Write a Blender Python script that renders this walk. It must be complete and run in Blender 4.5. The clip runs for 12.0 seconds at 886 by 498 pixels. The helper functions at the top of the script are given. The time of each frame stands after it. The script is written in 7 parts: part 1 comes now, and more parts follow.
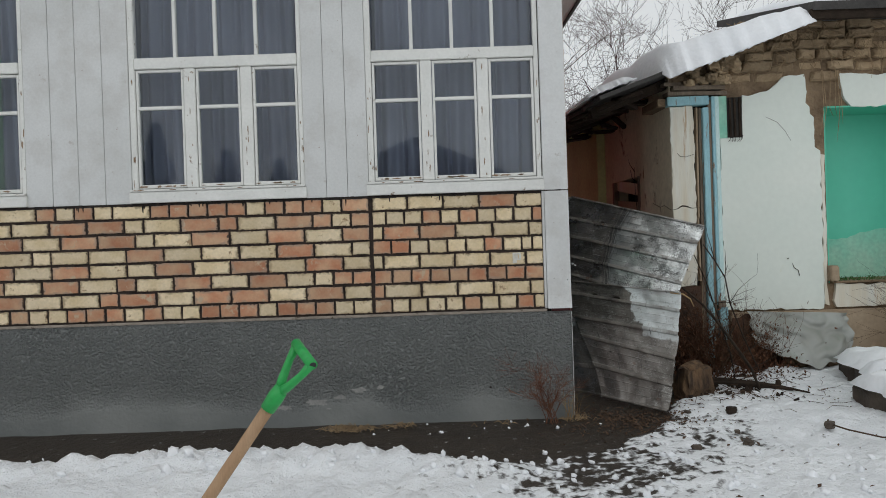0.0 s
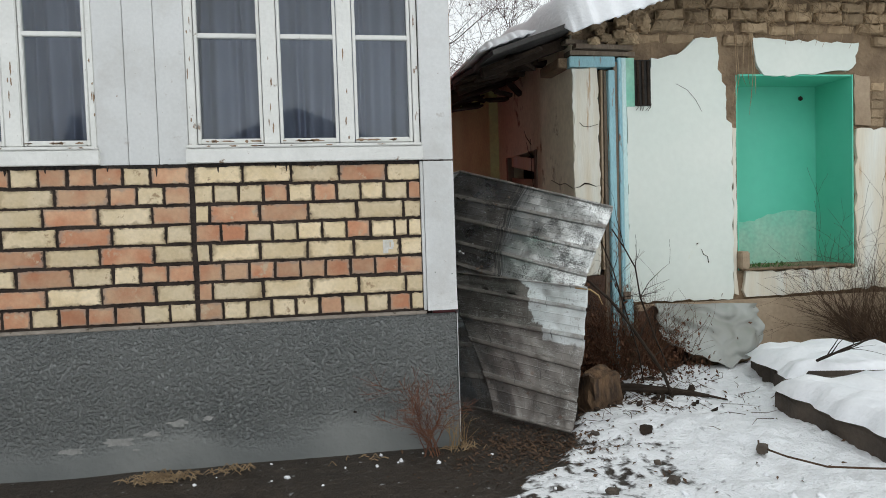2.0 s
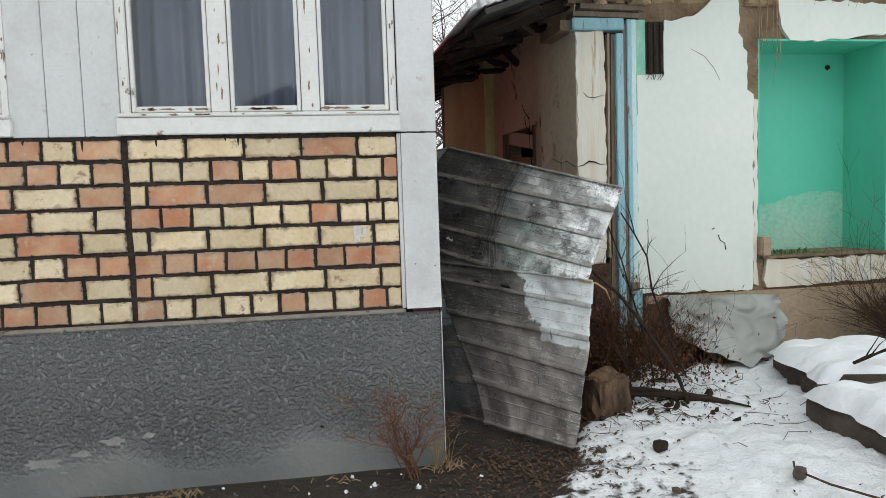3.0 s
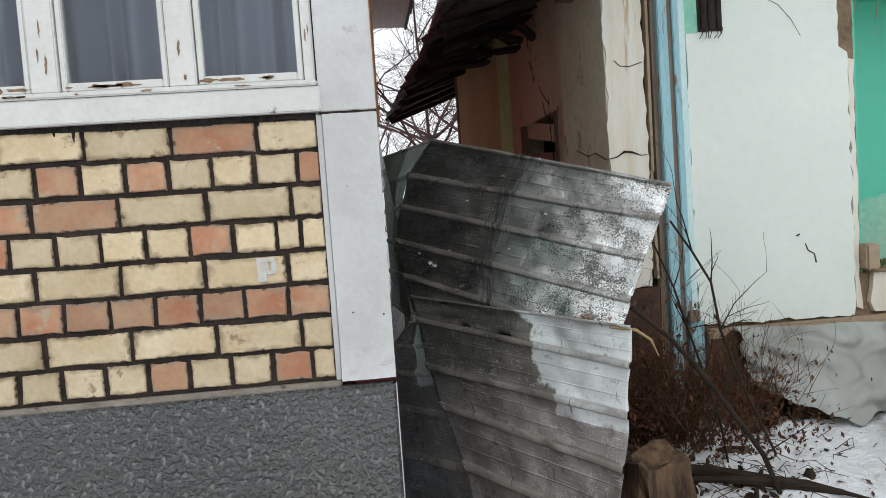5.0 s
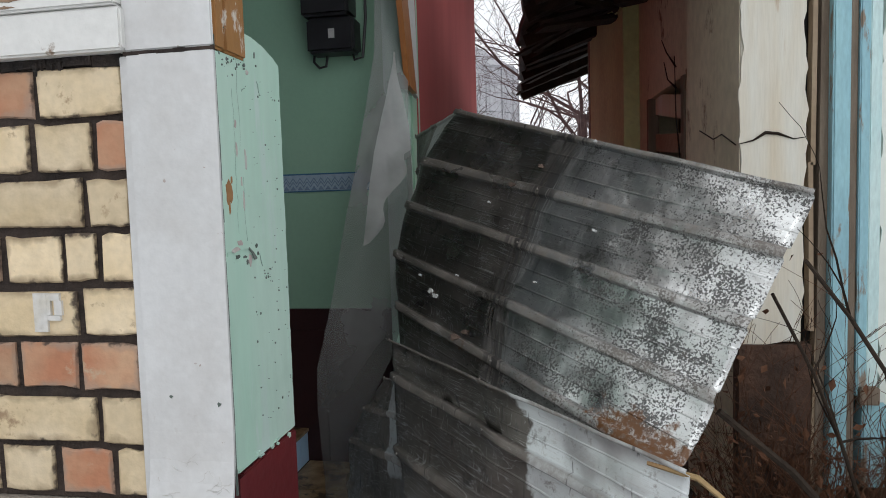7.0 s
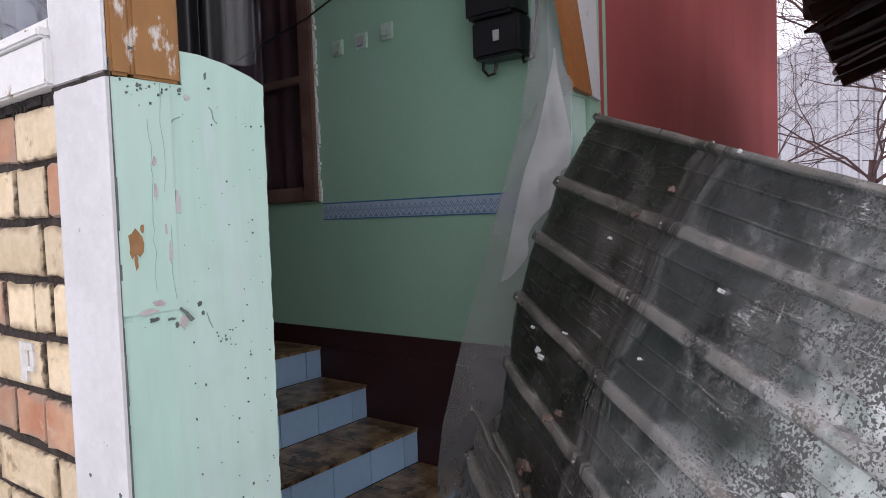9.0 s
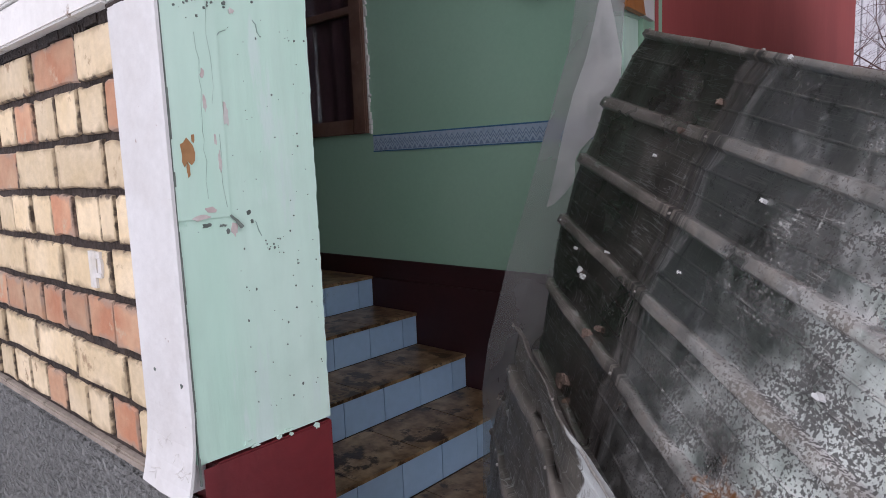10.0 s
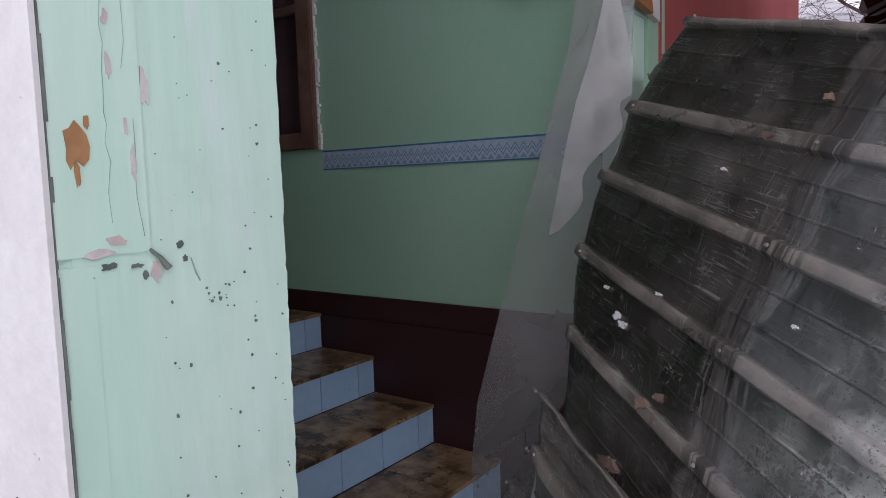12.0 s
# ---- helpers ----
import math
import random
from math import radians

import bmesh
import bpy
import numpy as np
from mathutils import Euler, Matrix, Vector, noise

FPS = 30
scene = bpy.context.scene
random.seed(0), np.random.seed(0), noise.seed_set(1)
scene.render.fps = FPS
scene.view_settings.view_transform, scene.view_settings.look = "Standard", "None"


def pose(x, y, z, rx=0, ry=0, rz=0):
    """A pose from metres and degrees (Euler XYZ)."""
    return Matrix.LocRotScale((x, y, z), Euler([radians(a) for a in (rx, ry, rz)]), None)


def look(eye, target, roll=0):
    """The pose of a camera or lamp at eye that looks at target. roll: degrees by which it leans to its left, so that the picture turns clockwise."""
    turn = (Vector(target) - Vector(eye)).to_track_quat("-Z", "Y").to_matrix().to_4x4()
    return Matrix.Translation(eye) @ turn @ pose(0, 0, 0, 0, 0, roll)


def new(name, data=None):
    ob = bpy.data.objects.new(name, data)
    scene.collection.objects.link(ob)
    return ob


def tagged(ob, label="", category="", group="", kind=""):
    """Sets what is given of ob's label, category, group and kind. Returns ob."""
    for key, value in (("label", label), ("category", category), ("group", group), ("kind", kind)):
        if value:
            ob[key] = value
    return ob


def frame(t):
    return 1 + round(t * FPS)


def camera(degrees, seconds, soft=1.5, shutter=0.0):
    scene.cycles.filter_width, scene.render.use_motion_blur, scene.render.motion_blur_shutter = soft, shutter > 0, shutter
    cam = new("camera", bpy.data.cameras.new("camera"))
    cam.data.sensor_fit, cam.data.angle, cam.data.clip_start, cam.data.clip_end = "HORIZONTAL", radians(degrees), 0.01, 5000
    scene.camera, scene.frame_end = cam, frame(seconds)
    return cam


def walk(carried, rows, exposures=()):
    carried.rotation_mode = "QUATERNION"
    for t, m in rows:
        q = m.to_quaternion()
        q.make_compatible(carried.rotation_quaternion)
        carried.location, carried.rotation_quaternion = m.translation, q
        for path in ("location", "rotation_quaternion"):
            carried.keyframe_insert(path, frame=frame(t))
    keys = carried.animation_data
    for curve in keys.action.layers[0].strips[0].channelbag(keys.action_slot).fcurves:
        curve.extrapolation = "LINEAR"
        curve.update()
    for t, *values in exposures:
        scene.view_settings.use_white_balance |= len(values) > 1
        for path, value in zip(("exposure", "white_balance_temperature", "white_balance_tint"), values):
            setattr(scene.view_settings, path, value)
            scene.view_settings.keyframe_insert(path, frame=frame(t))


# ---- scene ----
cam = camera(67.5, 12.0, 0.9)
METRES, EYE, TILT, LEAN, TURN = 5.2, 1.24, 0.0, 0.0, 0.0
ROWS = [
    (0.0, 0.0, 0.0, 0.0, -0.01, -0.31, 1.93),
    (0.5, -0.0009, 0.0506, 0.0008, -3.15, -0.9, 2.1),
    (1.0, -0.0047, 0.1037, -0.0007, -7.07, -1.79, 1.48),
    (1.5, 0.0119, 0.151, 0.0006, -11.28, -3.31, 1.83),
    (2.0, 0.0469, 0.1953, 0.0048, -9.06, -2.41, 1.81),
    (2.5, 0.0649, 0.2422, 0.0002, -9.64, -3.54, 2.61),
    (3.0, 0.0798, 0.2947, 0.0049, -9.07, -3.95, 1.86),
    (5.0, 0.1704, 0.496, 0.0064, -5.13, -3.16, 4.01),
    (5.5, 0.2119, 0.547, 0.0127, -1.74, -2.41, 1.54),
    (6.0, 0.2328, 0.5975, 0.0068, 1.45, -3.62, 2.36),
    (6.5, 0.2518, 0.6452, 0.0146, 2.4, -4.41, 2.01),
    (7.0, 0.2825, 0.6843, 0.0158, 9.74, -4.05, 1.71),
    (9.0, 0.3574, 0.7993, 0.0259, 36.99, -2.68, 1.93),
    (9.5, 0.3635, 0.7988, 0.0226, 40.39, -4.44, 2.73),
    (10.0, 0.3649, 0.7982, 0.0153, 41.73, -7.41, 2.2),
    (10.5, 0.3626, 0.8017, 0.0209, 42.27, -5.24, 2.37),
    (11.0, 0.3549, 0.8057, 0.0206, 42.4, -5.77, 3.16),
    (11.5, 0.3288, 0.8139, 0.0178, 38.79, -5.81, 2.57),
    (12.0, 0.2962, 0.8389, 0.012, 35.78, -5.4, 1.64),
]
EXPOSURES = [(0.0, -0.50, 6450, 8), (1.0, -0.35, 6450, 8), (2.5, 0.0, 6430, 7), (5.0, 0.03, 6420, 9), (6.5, -0.10, 6420, 10), (7.2, 0.05, 6420, 12), (8.8, 0.42, 6350, 23), (12.0, 0.42, 6350, 25)]
walk(cam, [(t, pose(0, 0, EYE, TILT, LEAN, TURN) @ pose(METRES * x, METRES * y, METRES * z, 90 + pitch, roll, yaw)) for t, x, y, z, yaw, pitch, roll in ROWS], EXPOSURES)

# ---- world, light ----
world = bpy.data.worlds.new("overcast_sky")
scene.world = world
world.use_nodes = True
wn, wl = world.node_tree.nodes, world.node_tree.links
wn.clear()
sky = wn.new("ShaderNodeTexSky")
sky.sky_type = "NISHITA"
sky.sun_disc = False
sky.sun_elevation, sky.sun_rotation = radians(48), radians(160)
sky.dust_density = 1.0
grey = wn.new("ShaderNodeHueSaturation")
grey.inputs["Saturation"].default_value = 0.28
back = wn.new("ShaderNodeBackground")
back.inputs["Strength"].default_value = 0.175
wout = wn.new("ShaderNodeOutputWorld")
wl.new(sky.outputs[0], grey.inputs["Color"])
wl.new(grey.outputs[0], back.inputs[0])
cloud = wn.new("ShaderNodeBackground")
cloud.inputs[0].default_value, cloud.inputs[1].default_value = (0.975, 0.99, 1.0, 1), 1.12
cover = wn.new("ShaderNodeMixShader")
cover.inputs[0].default_value = 0.75
wl.new(back.outputs[0], cover.inputs[1])
wl.new(cloud.outputs[0], cover.inputs[2])
wl.new(cover.outputs[0], wout.inputs[0])
sun = new("sun", bpy.data.lights.new("sun", "SUN"))
sun.data.energy, sun.data.angle, sun.data.color = 0.45, radians(40), (0.95, 0.98, 1.0)
sun.matrix_world = look((0, 0, 0), (0.23, 0.63, -0.74))


# ---- materials ----
def material(name, c1, c2, scale=3.0, rough=0.8, bump=0.15, fine=60.0, metal=0.0, vary=0.0, stain=None, stain_at=0.62, stain_scale=2.0, spec=0.5, grain=(1, 1, 1), mottle=0.09, depth=0.02):
    m = bpy.data.materials.new(name)
    m.use_nodes = True
    n, l = m.node_tree.nodes, m.node_tree.links
    b = n["Principled BSDF"]
    geo = n.new("ShaderNodeNewGeometry")
    vm = n.new("ShaderNodeVectorMath")
    vm.operation = "MULTIPLY"
    vm.inputs[1].default_value = grain
    l.new(geo.outputs["Position"], vm.inputs[0])
    big = n.new("ShaderNodeTexNoise")
    big.inputs["Scale"].default_value, big.inputs["Detail"].default_value = scale, 5
    l.new(vm.outputs[0], big.inputs["Vector"])
    small = n.new("ShaderNodeTexNoise")
    small.inputs["Scale"].default_value, small.inputs["Detail"].default_value = fine, 4
    l.new(vm.outputs[0], small.inputs["Vector"])
    ramp = n.new("ShaderNodeMapRange")
    ramp.inputs["From Min"].default_value, ramp.inputs["From Max"].default_value = 0.35, 0.65
    l.new(big.outputs["Fac"], ramp.inputs["Value"])
    mix = n.new("ShaderNodeMix")
    mix.data_type = "RGBA"
    mix.inputs["A"].default_value, mix.inputs["B"].default_value = (*c1, 1), (*c2, 1)
    l.new(ramp.outputs[0], mix.inputs["Factor"])
    col = mix.outputs["Result"]
    hs = n.new("ShaderNodeHueSaturation")
    l.new(col, hs.inputs["Color"])
    val = n.new("ShaderNodeMapRange")
    val.inputs["From Min"].default_value, val.inputs["From Max"].default_value = 0.3, 0.7
    val.inputs["To Min"].default_value, val.inputs["To Max"].default_value = 1 - mottle, 1 + mottle
    l.new(small.outputs["Fac"], val.inputs["Value"])
    v = val.outputs[0]
    if vary:
        oi = n.new("ShaderNodeObjectInfo")
        r = n.new("ShaderNodeMapRange")
        r.inputs["To Min"].default_value, r.inputs["To Max"].default_value = 1 - vary, 1 + vary
        l.new(oi.outputs["Random"], r.inputs["Value"])
        mu = n.new("ShaderNodeMath")
        mu.operation = "MULTIPLY"
        l.new(v, mu.inputs[0])
        l.new(r.outputs[0], mu.inputs[1])
        v = mu.outputs[0]
    l.new(v, hs.inputs["Value"])
    col = hs.outputs[0]
    if stain:
        st = n.new("ShaderNodeTexNoise")
        st.inputs["Scale"].default_value, st.inputs["Detail"].default_value, st.inputs["Roughness"].default_value = stain_scale, 8, 0.65
        l.new(vm.outputs[0], st.inputs["Vector"])
        sr = n.new("ShaderNodeMapRange")
        sr.inputs["From Min"].default_value, sr.inputs["From Max"].default_value = stain_at, stain_at + 0.06
        l.new(st.outputs["Fac"], sr.inputs["Value"])
        sm = n.new("ShaderNodeMix")
        sm.data_type = "RGBA"
        sm.inputs["B"].default_value = (*stain, 1)
        l.new(sr.outputs[0], sm.inputs["Factor"])
        l.new(col, sm.inputs["A"])
        col = sm.outputs["Result"]
    l.new(col, b.inputs["Base Color"])
    b.inputs["Roughness"].default_value = rough
    b.inputs["Metallic"].default_value = metal
    b.inputs["Specular IOR Level"].default_value = spec
    if bump:
        add = n.new("ShaderNodeMath")
        l.new(big.outputs["Fac"], add.inputs[0])
        l.new(small.outputs["Fac"], add.inputs[1])
        bp = n.new("ShaderNodeBump")
        bp.inputs["Strength"].default_value, bp.inputs["Distance"].default_value = bump, depth
        l.new(add.outputs[0], bp.inputs["Height"])
        l.new(bp.outputs[0], b.inputs["Normal"])
    return m


def roughcast():
    """Thrown pebbly render, trowelled smooth along its foot."""
    m = bpy.data.materials.new("grey_pebble_roughcast")
    m.use_nodes = True
    n, l = m.node_tree.nodes, m.node_tree.links
    b = n["Principled BSDF"]
    geo = n.new("ShaderNodeNewGeometry")
    sep = n.new("ShaderNodeSeparateXYZ")
    l.new(geo.outputs["Position"], sep.inputs[0])
    vo = n.new("ShaderNodeTexNoise")
    vo.inputs["Scale"].default_value, vo.inputs["Detail"].default_value, vo.inputs["Roughness"].default_value = 58, 3, 0.6
    warp = n.new("ShaderNodeTexNoise")
    warp.inputs["Scale"].default_value, warp.inputs["Detail"].default_value = 26, 6
    l.new(geo.outputs["Position"], warp.inputs["Vector"])
    ma = n.new("ShaderNodeVectorMath")
    ma.operation = "MULTIPLY_ADD"
    ma.inputs[1].default_value = (0.006, 0.006, 0.006)
    l.new(warp.outputs["Color"], ma.inputs[0])
    l.new(geo.outputs["Position"], ma.inputs[2])
    l.new(ma.outputs[0], vo.inputs["Vector"])
    big = n.new("ShaderNodeTexNoise")
    big.inputs["Scale"].default_value, big.inputs["Detail"].default_value = 1.8, 6
    l.new(geo.outputs["Position"], big.inputs["Vector"])
    edge = n.new("ShaderNodeMath")
    edge.operation = "MULTIPLY_ADD"
    edge.inputs[1].default_value = -0.35
    l.new(big.outputs["Fac"], edge.inputs[0])
    l.new(sep.outputs["Z"], edge.inputs[2])
    zone = n.new("ShaderNodeMapRange")
    zone.inputs["From Min"].default_value, zone.inputs["From Max"].default_value = -0.06, 0.13
    zone.inputs["To Min"].default_value = 0.02
    l.new(edge.outputs[0], zone.inputs["Value"])
    pit = n.new("ShaderNodeMapRange")
    pit.inputs["From Min"].default_value, pit.inputs["From Max"].default_value = 0.64, 0.38
    l.new(vo.outputs["Fac"], pit.inputs["Value"])
    pz = n.new("ShaderNodeMath")
    pz.operation = "MULTIPLY"
    l.new(pit.outputs[0], pz.inputs[0])
    l.new(zone.outputs[0], pz.inputs[1])
    tone = n.new("ShaderNodeMix")
    tone.data_type = "RGBA"
    tone.inputs["A"].default_value, tone.inputs["B"].default_value = (0.165, 0.175, 0.172, 1), (0.245, 0.253, 0.245, 1)
    tr = n.new("ShaderNodeMapRange")
    tr.inputs["From Min"].default_value, tr.inputs["From Max"].default_value = 0.35, 0.65
    l.new(big.outputs["Fac"], tr.inputs["Value"])
    l.new(tr.outputs[0], tone.inputs["Factor"])
    dark = n.new("ShaderNodeMix")
    dark.data_type = "RGBA"
    dark.inputs["B"].default_value = (0.25, 0.26, 0.254, 1)
    l.new(pz.outputs[0], dark.inputs["Factor"])
    l.new(tone.outputs["Result"], dark.inputs["A"])
    l.new(dark.outputs["Result"], b.inputs["Base Color"])
    b.inputs["Roughness"].default_value = 0.92
    inv = n.new("ShaderNodeMath")
    inv.operation = "MULTIPLY_ADD"
    inv.inputs[1].default_value = -1.0
    soft = n.new("ShaderNodeMath")
    soft.operation = "MULTIPLY"
    soft.inputs[1].default_value = 0.22
    l.new(warp.outputs["Fac"], soft.inputs[0])
    l.new(pz.outputs[0], inv.inputs[0])
    l.new(soft.outputs[0], inv.inputs[2])
    bp = n.new("ShaderNodeBump")
    bp.inputs["Strength"].default_value, bp.inputs["Distance"].default_value = 1.0, 0.026
    l.new(inv.outputs[0], bp.inputs["Height"])
    l.new(bp.outputs[0], b.inputs["Normal"])
    return m


M_STUCCO = roughcast()
M_BRICK_CREAM = material("cream_brick", (0.63, 0.50, 0.31), (0.73, 0.605, 0.42), 7, 0.9, 0.14, 55, vary=0.15, stain=(0.36, 0.25, 0.15), stain_at=0.61, stain_scale=11, mottle=0.07)
M_BRICK_RED = material("orange_brick", (0.45, 0.20, 0.11), (0.54, 0.345, 0.215), 7, 0.9, 0.14, 55, vary=0.18, stain=(0.50, 0.38, 0.26), stain_at=0.58, stain_scale=9, mottle=0.06)


def darken_edges(m, edge_tone):
    """Edge darkening put into a brick's colour, toned as uneven smeared mortar, near-black at the arris."""
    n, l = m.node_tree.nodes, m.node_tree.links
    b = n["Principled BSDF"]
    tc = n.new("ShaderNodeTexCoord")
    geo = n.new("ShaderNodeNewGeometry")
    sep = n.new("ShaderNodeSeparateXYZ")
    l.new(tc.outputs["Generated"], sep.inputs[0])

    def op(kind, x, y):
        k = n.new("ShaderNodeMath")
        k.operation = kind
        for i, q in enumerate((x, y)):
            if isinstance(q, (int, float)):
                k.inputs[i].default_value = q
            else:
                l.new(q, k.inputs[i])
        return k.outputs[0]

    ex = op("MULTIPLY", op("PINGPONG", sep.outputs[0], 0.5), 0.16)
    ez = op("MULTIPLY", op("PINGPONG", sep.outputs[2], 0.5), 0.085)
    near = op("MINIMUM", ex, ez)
    for scale, add, lo, hi, colour, most in ((22, 0.050, 0.0, 0.014, edge_tone, 0.85), (48, 0.034, -0.002, 0.004, (0.05, 0.036, 0.028), 0.92)):
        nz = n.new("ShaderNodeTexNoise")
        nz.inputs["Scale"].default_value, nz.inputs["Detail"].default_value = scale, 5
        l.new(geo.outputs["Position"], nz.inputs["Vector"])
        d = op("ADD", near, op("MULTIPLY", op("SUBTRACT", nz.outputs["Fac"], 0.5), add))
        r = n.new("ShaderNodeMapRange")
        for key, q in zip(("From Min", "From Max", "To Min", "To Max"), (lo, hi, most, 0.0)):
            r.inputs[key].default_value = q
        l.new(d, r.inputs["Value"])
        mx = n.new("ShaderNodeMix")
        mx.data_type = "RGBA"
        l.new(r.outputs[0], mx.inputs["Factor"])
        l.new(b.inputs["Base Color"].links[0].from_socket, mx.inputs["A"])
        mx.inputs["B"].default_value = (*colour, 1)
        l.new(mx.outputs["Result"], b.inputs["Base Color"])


darken_edges(M_BRICK_CREAM, (0.33, 0.25, 0.155))
darken_edges(M_BRICK_RED, (0.34, 0.25, 0.19))
M_JOINT = material("dark_mortar", (0.016, 0.011, 0.009), (0.045, 0.031, 0.024), 12, 0.95, 0.6, 50)
M_WHITE = material("white_old_paint", (0.645, 0.65, 0.645), (0.575, 0.58, 0.57), 2, 0.6, 0.06, 60, vary=0.025, stain=(0.50, 0.48, 0.46), stain_at=0.645, stain_scale=9, mottle=0.04)
M_FRAME = material("peeling_white_frame_paint", (0.76, 0.76, 0.73), (0.70, 0.70, 0.67), 5, 0.6, 0.12, 50, stain=(0.24, 0.17, 0.115), stain_at=0.64, stain_scale=13, mottle=0.04)


def smudge(m, dirt, spots, at):
    """Old dirt on paint: broad faint smudges and small knocks down to the undercoat."""
    n, l = m.node_tree.nodes, m.node_tree.links
    b = n["Principled BSDF"]
    geo = n.new("ShaderNodeNewGeometry")
    for scale, detail, rough, lo, hi, colour, most in ((4, 7, 0.68, 0.48, 0.75, dirt, 0.45), (34, 5, 0.6, at, at + 0.025, spots, 0.85), (9, 9, 0.8, at - 0.03, at + 0.05, dirt, 0.55)):
        k = n.new("ShaderNodeTexNoise")
        k.inputs["Scale"].default_value, k.inputs["Detail"].default_value, k.inputs["Roughness"].default_value = scale, detail, rough
        l.new(geo.outputs["Position"], k.inputs["Vector"])
        r = n.new("ShaderNodeMapRange")
        for key, q in zip(("From Min", "From Max", "To Min", "To Max"), (lo, hi, 0.0, most)):
            r.inputs[key].default_value = q
        l.new(k.outputs["Fac"], r.inputs["Value"])
        mx = n.new("ShaderNodeMix")
        mx.data_type = "RGBA"
        l.new(r.outputs[0], mx.inputs["Factor"])
        l.new(b.inputs["Base Color"].links[0].from_socket, mx.inputs["A"])
        mx.inputs["B"].default_value = (*colour, 1)
        l.new(mx.outputs["Result"], b.inputs["Base Color"])


smudge(M_WHITE, (0.46, 0.43, 0.40), (0.36, 0.30, 0.26), 0.70)
M_MINT = material("mint_green_paint", (0.46, 0.70, 0.58), (0.56, 0.74, 0.65), 1.5, 0.5, 0.08, 14, stain=(0.56, 0.72, 0.66), stain_at=0.60, stain_scale=4, mottle=0.03, grain=(3, 3, 0.5))
smudge(M_MINT, (0.40, 0.58, 0.49), (0.17, 0.24, 0.20), 0.73)
M_GREEN_WALL = material("green_inside_plaster", (0.31, 0.53, 0.38), (0.34, 0.55, 0.405), 2, 0.5, 0.03, 60, mottle=0.02)
M_MAROON = material("dark_red_oil_paint", (0.15, 0.018, 0.022), (0.115, 0.015, 0.019), 3, 0.45, 0.1, 30, stain=(0.42, 0.36, 0.34), stain_at=0.70, stain_scale=8)
M_DADO = material("dark_red_dado_paint", (0.038, 0.007, 0.008), (0.024, 0.005, 0.006), 3, 0.6, 0.06, 40)
M_RED_WALL = material("red_painted_wall", (0.46, 0.105, 0.10), (0.36, 0.08, 0.078), 1.2, 0.9, 0.05, 30, mottle=0.03, spec=0.15, grain=(1, 1, 0.3))
M_BROWN_WOOD = material("ochre_brown_painted_wood", (0.36, 0.18, 0.06), (0.30, 0.14, 0.048), 4, 0.6, 0.15, 40, stain=(0.66, 0.61, 0.54), stain_at=0.565, stain_scale=26, grain=(1, 1, 0.45))
M_ORANGE_WOOD = material("orange_brown_varnish", (0.34, 0.13, 0.035), (0.28, 0.10, 0.03), 4, 0.45, 0.1, 40)
M_PLASTER = material("pale_lime_plaster", (0.70, 0.76, 0.70), (0.75, 0.79, 0.73), 1.2, 0.85, 0.06, 20, stain=(0.66, 0.68, 0.52), stain_at=0.66, stain_scale=1.5, mottle=0.02)
M_PLASTER_STAIN = material("rust_streaked_plaster", (0.74, 0.74, 0.67), (0.66, 0.58, 0.44), 1.6, 0.85, 0.1, 20, grain=(5, 5, 0.5), stain=(0.46, 0.30, 0.15), stain_at=0.62, stain_scale=1.5, mottle=0.04)
M_TAN = material("bare_tan_clay_plaster", (0.30, 0.22, 0.145), (0.40, 0.31, 0.215), 2.5, 0.95, 0.3, 30)
M_LEDGE = material("sandy_mortar", (0.34, 0.295, 0.25), (0.25, 0.215, 0.18), 9, 0.95, 0.5, 45, stain=(0.09, 0.07, 0.05), stain_at=0.60, stain_scale=14)
M_ALLEY = material("pale_beige_clay_plaster", (0.64, 0.58, 0.43), (0.74, 0.68, 0.52), 2.5, 0.95, 0.12, 30, stain=(0.24, 0.16, 0.09), stain_at=0.60, stain_scale=3, grain=(1, 1, 0.7))
M_OCHRE = material("yellow_ochre_limewash", (0.64, 0.70, 0.36), (0.54, 0.57, 0.28), 2, 0.95, 0.2, 30)
M_ADOBE = material("adobe_brick", (0.43, 0.32, 0.20), (0.30, 0.215, 0.13), 6, 0.97, 0.9, 40, vary=0.3)
M_CLAY = material("clay_mud", (0.16, 0.11, 0.068), (0.26, 0.185, 0.115), 5, 0.97, 0.9, 35)
M_TEAL = material("teal_green_paint", (0.10, 0.53, 0.37), (0.125, 0.57, 0.41), 2, 0.6, 0.03, 12, mottle=0.02)
M_TEAL_FADED = material("faded_teal_whitewash", (0.20, 0.56, 0.42), (0.36, 0.60, 0.47), 3, 0.8, 0.1, 30)
M_BLUE = material("pale_blue_flaking_paint", (0.33, 0.57, 0.62), (0.27, 0.48, 0.55), 4, 0.7, 0.15, 40, stain=(0.24, 0.19, 0.14), stain_at=0.57, stain_scale=7, grain=(3, 3, 0.7))
M_OLD_WOOD = material("weathered_grey_wood", (0.17, 0.13, 0.095), (0.25, 0.20, 0.15), 5, 0.9, 0.4, 60, grain=(4, 4, 0.5))
M_CHAR = material("charred_black_wood", (0.022, 0.016, 0.012), (0.045, 0.032, 0.023), 8, 0.95, 0.5, 60, spec=0.2)
# Near-black that stands in for the shade inside gaps and openings.
M_DARK = material("void_shade_black", (0.012, 0.011, 0.010), (0.03, 0.026, 0.022), 4, 0.9, 0.3, 40)
M_SLATE = material("dark_roof_felt", (0.045, 0.042, 0.04), (0.075, 0.07, 0.065), 5, 0.85, 0.4, 40)
M_SNOW = material("roof_snow", (0.90, 0.91, 0.93), (0.84, 0.86, 0.89), 3, 0.75, 0.35, 30, mottle=0.03)
